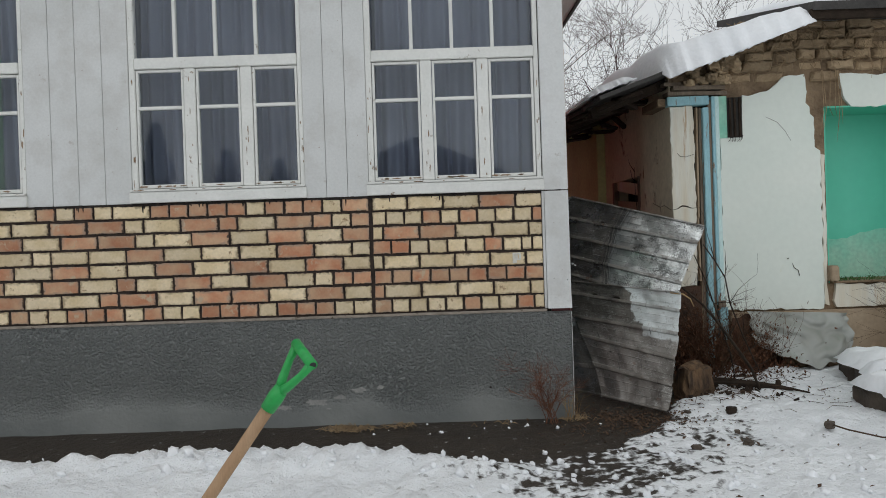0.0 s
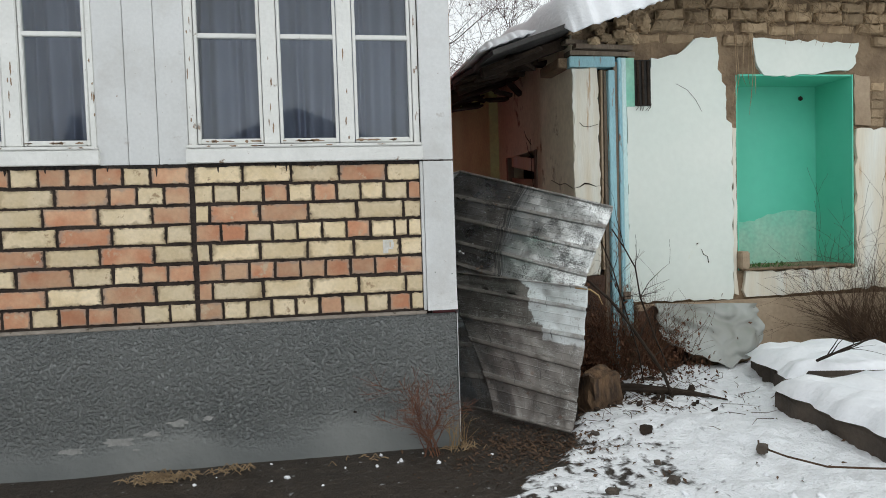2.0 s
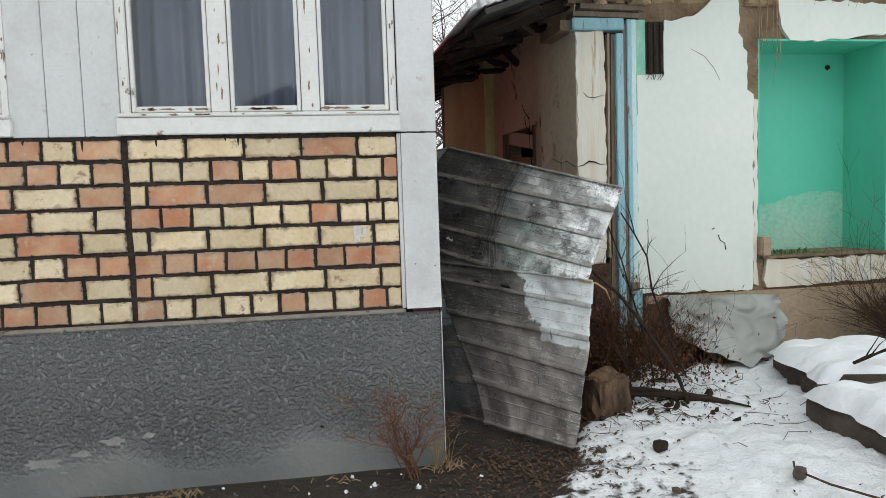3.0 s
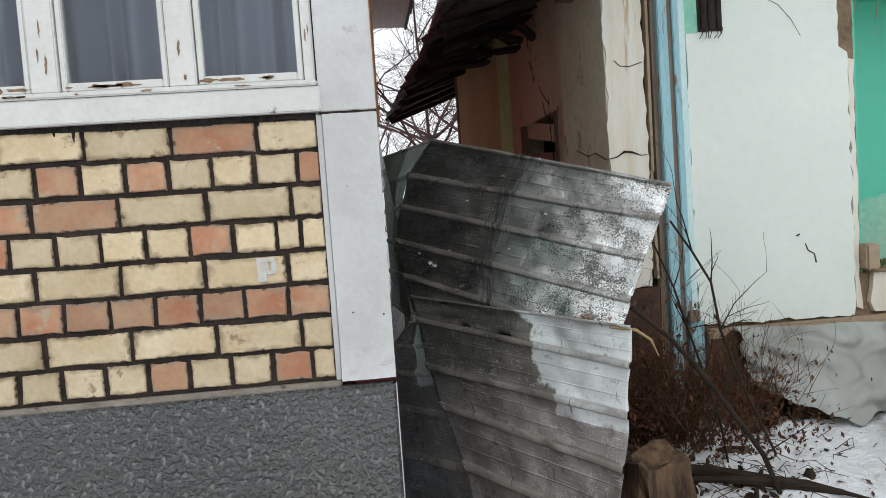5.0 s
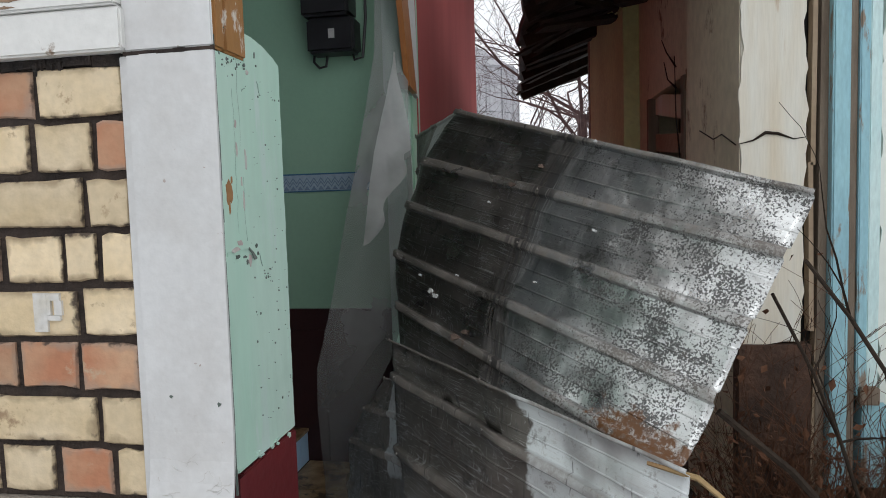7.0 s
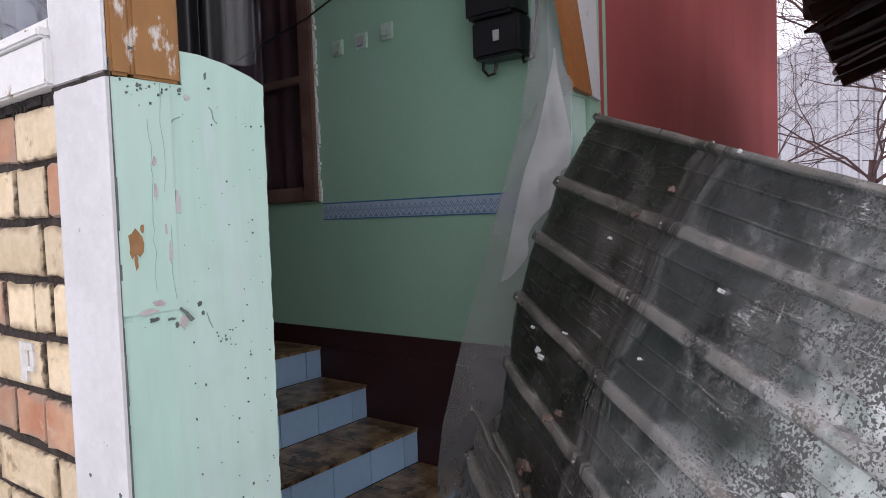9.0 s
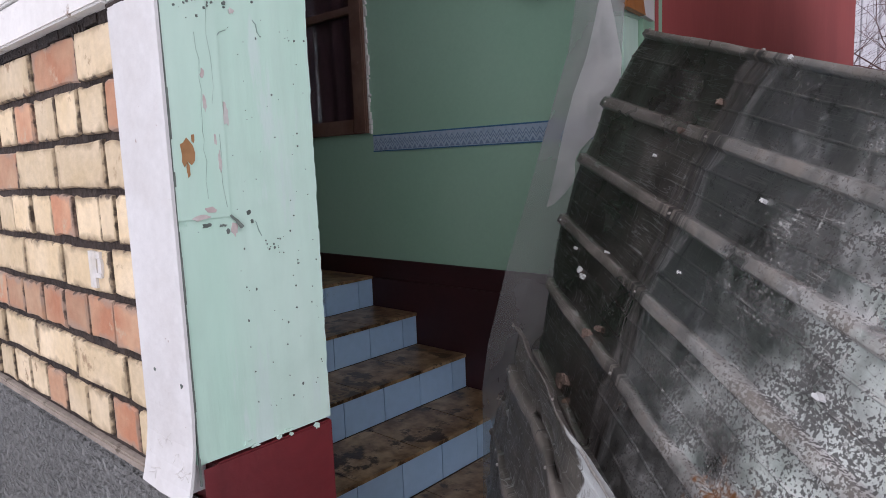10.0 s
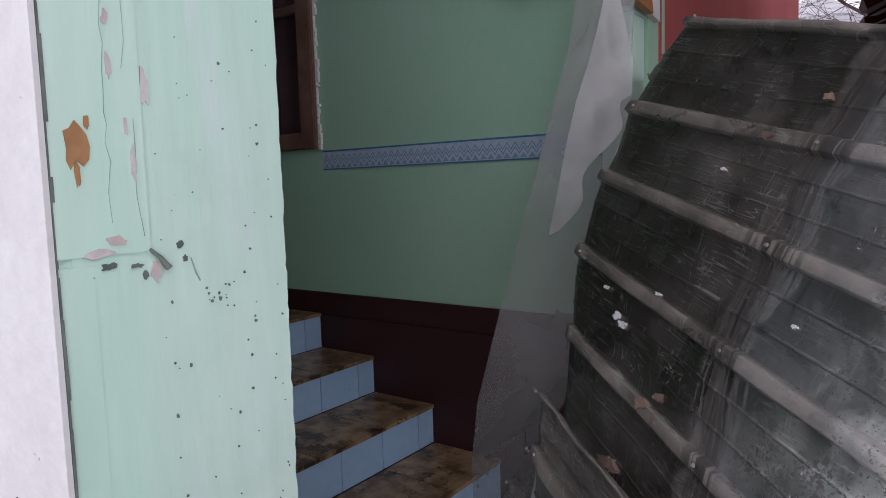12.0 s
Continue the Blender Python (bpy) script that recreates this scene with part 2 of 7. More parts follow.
M_SOFFIT = material("white_soffit_boards", (0.62, 0.58, 0.53), (0.55, 0.51, 0.46), 4, 0.7, 0.1, 40, grain=(6, 0.6, 1))
M_TILE_BLUE = material("light_blue_glazed_tile", (0.34, 0.53, 0.74), (0.38, 0.57, 0.76), 3, 0.3, 0.03, 30, vary=0.05, stain=(0.24, 0.31, 0.39), stain_at=0.66, stain_scale=9, mottle=0.03)
M_TILE_BROWN = material("brown_mottled_floor_tile", (0.36, 0.25, 0.14), (0.13, 0.07, 0.032), 16, 0.35, 0.05, 60, vary=0.08, stain=(0.045, 0.024, 0.012), stain_at=0.53, stain_scale=11)
M_STUMP = material("rotten_brown_wood", (0.05, 0.03, 0.018), (0.19, 0.115, 0.062), 7, 0.95, 0.6, 40, grain=(3, 3, 1))
M_TWIG = material("brown_twigs", (0.06, 0.037, 0.023), (0.10, 0.062, 0.04), 12, 0.9, 0.3, 60, spec=0.2)
M_TWIG_RED = material("reddish_dry_weed", (0.075, 0.034, 0.02), (0.13, 0.062, 0.034), 12, 0.9, 0.2, 60, spec=0.2)
M_BARK = material("grey_brown_bark", (0.06, 0.032, 0.03), (0.10, 0.058, 0.053), 8, 0.95, 0.5, 40)
M_STRAW = material("dry_straw_grass", (0.36, 0.25, 0.12), (0.24, 0.15, 0.07), 12, 0.9, 0.2, 60)
M_LEAF = material("dead_brown_leaves", (0.06, 0.033, 0.02), (0.12, 0.07, 0.04), 9, 0.85, 0.2, 60)
M_GRASS = material("brown_dry_grass", (0.36, 0.26, 0.15), (0.22, 0.15, 0.085), 12, 0.9, 0.2, 60)
M_GREEN_PLASTIC = material("green_plastic", (0.02, 0.36, 0.075), (0.018, 0.32, 0.065), 6, 0.4, 0.03, 60)
M_SHAFT = material("light_wood_shaft", (0.42, 0.27, 0.155), (0.36, 0.22, 0.12), 6, 0.6, 0.1, 50, grain=(5, 5, 0.5))
M_BLACK = material("black_plastic", (0.012, 0.012, 0.013), (0.02, 0.02, 0.021), 6, 0.35, 0.02, 60)
M_GREY_PAINT = material("light_grey_writing", (0.5, 0.5, 0.48), (0.45, 0.45, 0.44), 6, 0.5, 0.0, 60)
M_CURTAIN = material("grey_blue_curtain", (0.47, 0.48, 0.61), (0.36, 0.37, 0.49), 3, 0.9, 0.1, 80)
M_MAROON_CLOTH = material("dark_maroon_curtain", (0.26, 0.13, 0.135), (0.20, 0.10, 0.105), 3, 0.9, 0.1, 60)
M_CONCRETE = material("dark_wet_concrete", (0.055, 0.043, 0.034), (0.10, 0.078, 0.06), 4, 0.9, 0.5, 40)
M_TOWER = material("grey_far_wall", (0.42, 0.42, 0.44), (0.37, 0.37, 0.39), 0.6, 0.9, 0.0, 5)
M_PALE = material("pale_green_plastic", (0.52, 0.66, 0.55), (0.48, 0.62, 0.51), 6, 0.4, 0.0, 60)


def glass_material(name, tint, rough=0.03):
    m = bpy.data.materials.new(name)
    m.use_nodes = True
    n, l = m.node_tree.nodes, m.node_tree.links
    n.remove(n["Principled BSDF"])
    tr, gl = n.new("ShaderNodeBsdfTransparent"), n.new("ShaderNodeBsdfGlossy")
    mx, lw = n.new("ShaderNodeMixShader"), n.new("ShaderNodeLayerWeight")
    pw, ma = n.new("ShaderNodeMath"), n.new("ShaderNodeMath")
    tr.inputs[0].default_value = (*tint, 1)
    gl.inputs["Roughness"].default_value = rough
    lw.inputs["Blend"].default_value = 0.5
    pw.operation, pw.inputs[1].default_value = "POWER", 5.0
    ma.operation, ma.inputs[1].default_value, ma.inputs[2].default_value = "MULTIPLY_ADD", 0.95, 0.05
    l.new(lw.outputs["Facing"], pw.inputs[0])
    l.new(pw.outputs[0], ma.inputs[0])
    l.new(ma.outputs[0], mx.inputs[0])
    l.new(tr.outputs[0], mx.inputs[1])
    l.new(gl.outputs[0], mx.inputs[2])
    l.new(mx.outputs[0], n["Material Output"].inputs[0])
    return m


M_GLASS = glass_material("window_glass", (0.80, 0.83, 0.84))


def film_material(name, thin, thick, tone):
    m = bpy.data.materials.new(name)
    m.use_nodes = True
    n, l = m.node_tree.nodes, m.node_tree.links
    b = n["Principled BSDF"]
    b.inputs["Base Color"].default_value = (tone, tone * 1.01, tone * 0.98, 1)
    b.inputs["Roughness"].default_value = 0.28
    geo = n.new("ShaderNodeNewGeometry")
    nz = n.new("ShaderNodeTexNoise")
    nz.inputs["Scale"].default_value, nz.inputs["Detail"].default_value = 3.5, 5
    l.new(geo.outputs["Position"], nz.inputs["Vector"])
    mr = n.new("ShaderNodeMapRange")
    mr.inputs["From Min"].default_value, mr.inputs["From Max"].default_value = 0.35, 0.65
    mr.inputs["To Min"].default_value, mr.inputs["To Max"].default_value = thin, thick
    l.new(nz.outputs["Fac"], mr.inputs["Value"])
    tr = n.new("ShaderNodeBsdfTransparent")
    tr.inputs[0].default_value = (0.86, 0.88, 0.87, 1)
    mx = n.new("ShaderNodeMixShader")
    l.new(mr.outputs[0], mx.inputs[0])
    l.new(tr.outputs[0], mx.inputs[1])
    l.new(b.outputs[0], mx.inputs[2])
    l.new(mx.outputs[0], n["Material Output"].inputs[0])
    return m


def curtain_material():
    m = M_CURTAIN
    n, l = m.node_tree.nodes, m.node_tree.links
    b = n["Principled BSDF"]
    tl = n.new("ShaderNodeBsdfTranslucent")
    tl.inputs[0].default_value = (0.42, 0.43, 0.48, 1)
    mx = n.new("ShaderNodeMixShader")
    mx.inputs[0].default_value = 0.30
    l.new(b.outputs[0], mx.inputs[1])
    l.new(tl.outputs[0], mx.inputs[2])
    l.new(mx.outputs[0], n["Material Output"].inputs[0])


curtain_material()
M_FILM = film_material("dusty_polythene_film", 0.34, 0.52, 0.31)
M_FILM_FOLD = film_material("doubled_polythene_film", 0.40, 0.68, 0.50)


def ground_material():
    """Wet earth and snow, by the vertex attribute that tells how deep the snow lies."""
    m = bpy.data.materials.new("snow_on_wet_earth")
    m.use_nodes = True
    n, l = m.node_tree.nodes, m.node_tree.links
    b = n["Principled BSDF"]
    geo = n.new("ShaderNodeNewGeometry")
    at = n.new("ShaderNodeAttribute")
    at.attribute_name = "snow"
    nz = [n.new("ShaderNodeTexNoise") for _ in range(4)]
    for k, (s, d) in zip(nz, ((18, 8), (2.2, 5), (90, 4), (7, 7))):
        k.inputs["Scale"].default_value, k.inputs["Detail"].default_value = s, d
        l.new(geo.outputs["Position"], k.inputs["Vector"])
    ad = n.new("ShaderNodeMath")
    ad.operation = "ADD"
    l.new(at.outputs["Fac"], ad.inputs[0])
    su = n.new("ShaderNodeMapRange")
    su.inputs["From Min"].default_value, su.inputs["From Max"].default_value = 0.3, 0.7
    su.inputs["To Min"].default_value, su.inputs["To Max"].default_value = -0.42, 0.42
    l.new(nz[0].outputs["Fac"], su.inputs["Value"])
    l.new(su.outputs[0], ad.inputs[1])
    fac = n.new("ShaderNodeMapRange")
    fac.inputs["From Min"].default_value, fac.inputs["From Max"].default_value = 0.34, 0.64
    l.new(ad.outputs[0], fac.inputs["Value"])
    earth = n.new("ShaderNodeMix")
    earth.data_type = "RGBA"
    earth.inputs["A"].default_value, earth.inputs["B"].default_value = (0.014, 0.010, 0.007, 1), (0.060, 0.045, 0.033, 1)
    l.new(nz[3].outputs["Fac"], earth.inputs["Factor"])
    white = n.new("ShaderNodeMix")
    white.data_type = "RGBA"
    white.inputs["A"].default_value, white.inputs["B"].default_value = (0.78, 0.80, 0.83, 1), (0.97, 0.98, 0.99, 1)
    l.new(nz[1].outputs["Fac"], white.inputs["Factor"])
    mx = n.new("ShaderNodeMix")
    mx.data_type = "RGBA"
    l.new(fac.outputs[0], mx.inputs["Factor"])
    l.new(earth.outputs["Result"], mx.inputs["A"])
    l.new(white.outputs["Result"], mx.inputs["B"])
    l.new(mx.outputs["Result"], b.inputs["Base Color"])
    ro = n.new("ShaderNodeMapRange")
    ro.inputs["To Min"].default_value, ro.inputs["To Max"].default_value = 0.55, 0.8
    l.new(fac.outputs[0], ro.inputs["Value"])
    l.new(ro.outputs[0], b.inputs["Roughness"])
    hs = n.new("ShaderNodeMath")
    hs.operation = "MULTIPLY_ADD"
    hs.inputs[1].default_value = 0.35
    l.new(nz[2].outputs["Fac"], hs.inputs[0])
    l.new(nz[0].outputs["Fac"], hs.inputs[2])
    bp = n.new("ShaderNodeBump")
    bp.inputs["Strength"].default_value, bp.inputs["Distance"].default_value = 0.7, 0.05
    l.new(hs.outputs[0], bp.inputs["Height"])
    l.new(bp.outputs[0], b.inputs["Normal"])
    return m


M_GROUND = ground_material()


def sheet_material(name, speckle_u, patch):
    """Galvanised sheet: dull zinc, dark pits and a painted sky sheen towards one end, rust at its corner, or a torn
    white patch.
    """
    m = bpy.data.materials.new(name)
    m.use_nodes = True
    n, l = m.node_tree.nodes, m.node_tree.links
    b = n["Principled BSDF"]
    uv = n.new("ShaderNodeUVMap")
    uv.uv_map = "sheet"
    sep = n.new("ShaderNodeSeparateXYZ")
    l.new(uv.outputs[0], sep.inputs[0])
    geo = n.new("ShaderNodeNewGeometry")

    def nz(scale, detail=5, rough=0.55):
        k = n.new("ShaderNodeTexNoise")
        k.inputs["Scale"].default_value, k.inputs["Detail"].default_value, k.inputs["Roughness"].default_value = scale, detail, rough
        l.new(geo.outputs["Position"], k.inputs["Vector"])
        return k.outputs["Fac"]

    def rng(v, a, c, lo=0.0, hi=1.0):
        k = n.new("ShaderNodeMapRange")
        for i, x in zip(("From Min", "From Max", "To Min", "To Max"), (a, c, lo, hi)):
            k.inputs[i].default_value = x
        l.new(v, k.inputs["Value"])
        return k.outputs[0]

    def op(kind, a, c):
        k = n.new("ShaderNodeMath")
        k.operation = kind
        for i, x in enumerate((a, c)):
            if isinstance(x, (int, float)):
                k.inputs[i].default_value = x
            else:
                l.new(x, k.inputs[i])
        return k.outputs[0]

    def mixc(f, a, c):
        k = n.new("ShaderNodeMix")
        k.data_type = "RGBA"
        l.new(f, k.inputs["Factor"])
        for i, x in (("A", a), ("B", c)):
            if isinstance(x, tuple):
                k.inputs[i].default_value = (*x, 1)
            else:
                l.new(x, k.inputs[i])
        return k.outputs["Result"]

    def stretched(su, sv_, turn, detail=3):
        k = n.new("ShaderNodeMapping")
        k.inputs["Rotation"].default_value = (0, 0, turn)
        k.inputs["Scale"].default_value = (su, sv_, 1)
        l.new(uv.outputs[0], k.inputs["Vector"])
        t = n.new("ShaderNodeTexNoise")
        t.inputs["Scale"].default_value, t.inputs["Detail"].default_value = 1.0, detail
        l.new(k.outputs[0], t.inputs["Vector"])
        return t.outputs["Fac"]

    u, v = sep.outputs[0], sep.outputs[1]
    base = mixc(rng(nz(2.6), 0.38, 0.62), (0.165, 0.149, 0.133), (0.31, 0.287, 0.264))
    if not patch:
        base = mixc(rng(op("ADD", u, rng(nz(6), 0.3, 0.7, -0.02, 0.02)), 0.455, 0.475), base, (0.34, 0.345, 0.335))
    run = stretched(70, 4, 0.0)
    base = mixc(rng(run, 0.62, 0.72, 0.0, 0.35), base, (0.04, 0.042, 0.04))
    base = mixc(rng(run, 0.33, 0.25, 0.0, 0.5), base, (0.46, 0.48, 0.47))
    base = mixc(rng(nz(16, 8, 0.75), 0.56, 0.64, 0.0, 0.7), base, (0.09, 0.092, 0.085))
    dirt = rng(nz(5, 7, 0.7), 0.52, 0.76, 0.0, 0.4)
    rough = rng(nz(6, 4), 0.3, 0.7, *((0.40, 0.58) if patch else (0.24, 0.42)))
    reach = op("ADD", op("ADD", u, op("MULTIPLY", v, 0.16)), rng(nz(11, 6, 0.65), 0.3, 0.7, -0.24, 0.24))
    # Paler towards one end: the sky's reflection put into the base colour.
    white = rng(reach, speckle_u + 0.20, speckle_u + 0.46, 0.0, 0.95)
    swarm = rng(op("ADD", reach, rng(nz(5, 3), 0.35, 0.65, -0.10, 0.10)), speckle_u + 0.06, speckle_u + 0.30, -0.16, 0.0)
    patches = rng(nz(13, 4, 0.6), 0.35, 0.65, -0.09, 0.11)
    pits = rng(op("ADD", op("ADD", nz(190, 3, 0.6), swarm), patches), 0.525, 0.55)
    if patch:
        edge = op("ADD", u, rng(nz(10), 0.3, 0.7, -0.045, 0.045))
        low = op("ADD", v, rng(nz(12), 0.3, 0.7, -0.03, 0.03))
        torn = op("SUBTRACT", edge, op("MULTIPLY", low, 0.28))
        white = op("MULTIPLY", rng(torn, 0.545, 0.56), rng(low, 0.47, 0.45))
        white = op("MULTIPLY", white, op("MULTIPLY", rng(nz(34, 7, 0.7), 0.33, 0.42, 0.3, 1.0), rng(nz(6), 0.36, 0.55, 0.6, 1.0)))
        pits = rng(nz(60, 6, 0.7), 0.68, 0.72)
    col = mixc(dirt, base, (0.075, 0.066, 0.055))
    col = mixc(white, col, (0.66, 0.69, 0.69) if patch else (0.74, 0.755, 0.74))
    col = mixc(op("MULTIPLY", pits, 0.9), col, (0.032, 0.03, 0.028))
    rib = op("PINGPONG", op("MULTIPLY", v, 5.0), 0.5)
    dust = op("MULTIPLY", rng(rib, 0.085, 0.06), rng(nz(12, 7, 0.7), 0.36, 0.62, 0.15, 0.9))
    band = rng(op("ABSOLUTE", op("SUBTRACT", op("ADD", u, rng(nz(8), 0.3, 0.7, -0.02, 0.02)), 0.445), 0.0), 0.05, 0.025)
    streak = op("MULTIPLY", band, rng(stretched(110, 5, 0.03, 4), 0.44, 0.53, 0.0, 0.9)) if not patch else rng(stretched(40, 5, 0.05, 4), 0.66, 0.70, 0.0, 0.7)
    lines = None
    for su, sv_, turn, lo in ((7, 55, 0.9, 0.50), (9, 70, 0.35, 0.47), (60, 8, 0.25, 0.53), (3, 60, 0.0, 0.51)):
        t = rng(op("ABSOLUTE", op("SUBTRACT", stretched(su, sv_, turn, 1), lo), 0.0), 0.012, 0.005)
        t = op("MULTIPLY", t, rng(nz(9 + su * 0.3, 3), 0.48, 0.57))
        lines = t if lines is None else op("MAXIMUM", lines, t)
    scuff = rng(nz(42, 7, 0.78), 0.655, 0.685)
    col = mixc(op("MULTIPLY", op("MAXIMUM", scuff, lines), 0.7), col, (0.52, 0.52, 0.50))
    col = mixc(dust, col, (0.20, 0.178, 0.155))
    col = mixc(streak, col, (0.03, 0.029, 0.028))
    brown = op("MULTIPLY", rng(nz(17, 6, 0.7), 0.63, 0.68), rng(v, 0.45, 0.8))
    col = mixc(op("MULTIPLY", brown, 0.8), col, (0.16, 0.085, 0.05))
    met = op("MULTIPLY", op("SUBTRACT", 1.0, op("MAXIMUM", op("MULTIPLY", white, 0.25), pits)), op("SUBTRACT", 1.0, op("MAXIMUM", op("MAXIMUM", dirt, brown), op("MAXIMUM", dust, streak))))
    if not patch:
        corner = op("MULTIPLY", rng(op("ADD", u, rng(nz(24, 6, 0.7), 0.3, 0.7, -0.10, 0.10)), 0.76, 0.80), rng(op("ADD", v, rng(nz(21, 6, 0.7), 0.3, 0.7, -0.07, 0.07)), 0.72, 0.76))
        col = mixc(op("MULTIPLY", corner, rng(nz(50, 5), 0.35, 0.5, 0.5, 1.0)), col, (0.15, 0.065, 0.022))
        met = op("MULTIPLY", met, op("SUBTRACT", 1.0, corner))
    l.new(col, b.inputs["Base Color"])
    l.new(op("MULTIPLY", met, 0.75 if patch else 0.96), b.inputs["Metallic"])
    l.new(op("MAXIMUM", rough, op("MULTIPLY", op("MAXIMUM", white, pits), 0.36)), b.inputs["Roughness"])
    bp = n.new("ShaderNodeBump")
    bp.inputs["Strength"].default_value, bp.inputs["Distance"].default_value = 0.40, 0.012
    l.new(op("ADD", nz(6, 4), op("MULTIPLY", nz(55, 5), 0.16)), bp.inputs["Height"])
    l.new(bp.outputs[0], b.inputs["Normal"])
    return m


M_SHEET_UP = sheet_material("speckled_galvanised_sheet", 0.52, False)
M_SHEET_LOW = sheet_material("galvanised_sheet_with_white_patch", 3.0, True)


# ---- building blocks ----
def box(bm, x0, y0, z0, x1, y1, z1, m=None):
    vs = [bm.verts.new((x, y, z)) for x in (x0, x1) for y in (y0, y1) for z in (z0, z1)]
    if m is not None:
        for v in vs:
            v.co = m @ v.co
    for q in ((0, 1, 3, 2), (4, 6, 7, 5), (0, 4, 5, 1), (2, 3, 7, 6), (0, 2, 6, 4), (1, 5, 7, 3)):
        bm.faces.new([vs[i] for i in q])
    return vs


def link(name, bm, mat, parent=None, smooth=False):
    bmesh.ops.recalc_face_normals(bm, faces=bm.faces)
    me = bpy.data.meshes.new(name)
    bm.to_mesh(me)
    bm.free()
    me.materials.append(mat)
    if smooth:
        for p in me.polygons:
            p.use_smooth = True
    ob = new(name, me)
    if parent is not None:
        ob.parent = parent
    return ob


def part(name, bm, mat, parent=None, label="", smooth=False):
    """One mesh object under a thing or a part."""
    ob = link(name, bm, mat, parent, smooth)
    return tagged(ob, label) if label else ob


def boxes(name, mat, parent, items, label="", bevel=0.0):
    bm = bmesh.new()
    for it in items:
        box(bm, *it)
    if bevel:
        bmesh.ops.bevel(bm, geom=list(bm.edges), offset=bevel, segments=2, affect="EDGES", clamp_overlap=True)
    return part(name, bm, mat, parent, label)


def structure(name, mat, items, label, category, bevel=0.0):
    return tagged(boxes(name, mat, None, items, label, bevel), label, category, "", "structure")


def empty(name, label, category, group="", kind="", at=(0, 0, 0)):
    ob = new(name)
    ob.location = at
    ob.empty_display_size = 0.1
    return tagged(ob, label, category, group, kind)


def tube(bm, pts, radii, sides=6):
    """A tapered tube along points."""
    rings = []
    for i, p in enumerate(pts):
        p = Vector(p)
        a, b = Vector(pts[max(i - 1, 0)]), Vector(pts[min(i + 1, len(pts) - 1)])
        d = (b - a).normalized()
        u = d.orthogonal().normalized()
        if rings and abs(d.dot(last)) < 0.999:
            u = (last - d * last.dot(d)).normalized()
        last = u
        w = d.cross(u)
        r = radii[i] if isinstance(radii, (list, tuple)) else radii
        rings.append([bm.verts.new(p + (u * math.cos(k * math.tau / sides) + w * math.sin(k * math.tau / sides)) * r) for k in range(sides)])
    for a, b in zip(rings, rings[1:]):
        for k in range(sides):
            bm.faces.new((a[k], a[(k + 1) % sides], b[(k + 1) % sides], b[k]))
    bm.faces.new(rings[0][::-1])
    bm.faces.new(rings[-1])


def brick_mesh(name, w, h, d, mat, bevel=0.003, jitter=0.003, rnd=random):
    """A brick whose front is at y = 0, centred in x and z, with chipped uneven edges."""
    bm = bmesh.new()
    f = [(-w / 2, -h / 2), (-w / 5, -h / 2), (w / 4, -h / 2), (w / 2, -h / 2), (w / 2, h / 2), (w / 5, h / 2), (-w / 4, h / 2), (-w / 2, h / 2)]
    f = [(x + rnd.uniform(-jitter, jitter), z + rnd.uniform(-jitter, jitter)) for x, z in f]
    n = len(f)
    rim = [bm.verts.new((x, bevel * rnd.uniform(0.6, 1.6), z)) for x, z in f]
    inn = [bm.verts.new((x * (1 - 2 * bevel / w), 0.0, z * (1 - 2 * bevel / h))) for x, z in f]
    bak = [bm.verts.new((x, d, z)) for x, z in f]
    bm.faces.new(inn)
    for k in range(n):
        m = (k + 1) % n
        bm.faces.new((rim[k], rim[m], inn[m], inn[k]))
        bm.faces.new((bak[k], bak[m], rim[m], rim[k]))
    bmesh.ops.recalc_face_normals(bm, faces=bm.faces)
    me = bpy.data.meshes.new(name)
    bm.to_mesh(me)
    bm.free()
    me.materials.append(mat)
    return me


def wavy(bm, x0, x1, z0, z1, y, amp, wave, nx=60, nz=6, seed=0.0):
    """A pleated hanging cloth."""
    grid = []
    for k in range(nz + 1):
        z = z0 + (z1 - z0) * k / nz
        row = []
        for i in range(nx + 1):
            x = x0 + (x1 - x0) * i / nx
            ph = x / wave * math.tau + 1.7 * noise.noise(Vector((x * 4, z * 0.7, seed)))
            row.append(bm.verts.new((x + 0.01 * math.sin(ph * 0.5), y + amp * math.sin(ph) * (1 - 0.3 * k / nz) + 0.012 * noise.noise(Vector((x * 9, z * 2, seed + 5))), z)))
        grid.append(row)
    for a, b in zip(grid, grid[1:]):
        for i in range(nx):
            bm.faces.new((a[i], a[i + 1], b[i + 1], b[i]))


FACE = 4.66      # the front wall's brick face
SIDE = 0.885     # the house's side wall
BACK = 6.34      # the porch's back wall

# ---- ground ----
EDGE = ((-30, 3.85), (-3, 3.88), (-0.9, 3.98), (-0.1, 3.82), (0.45, 3.75), (1.0, 3.9), (1.35, 4.3), (1.65, 4.8), (1.95, 5.35), (2.3, 5.72), (2.7, 5.82), (3.2, 5.86), (4.4, 5.85), (40, 5.9))


def snow_edge(x):
    for (a, p), (b, q) in zip(EDGE, EDGE[1:]):
        if x <= b:
            return p + (q - p) * (x - a) / (b - a)
    return 5.9


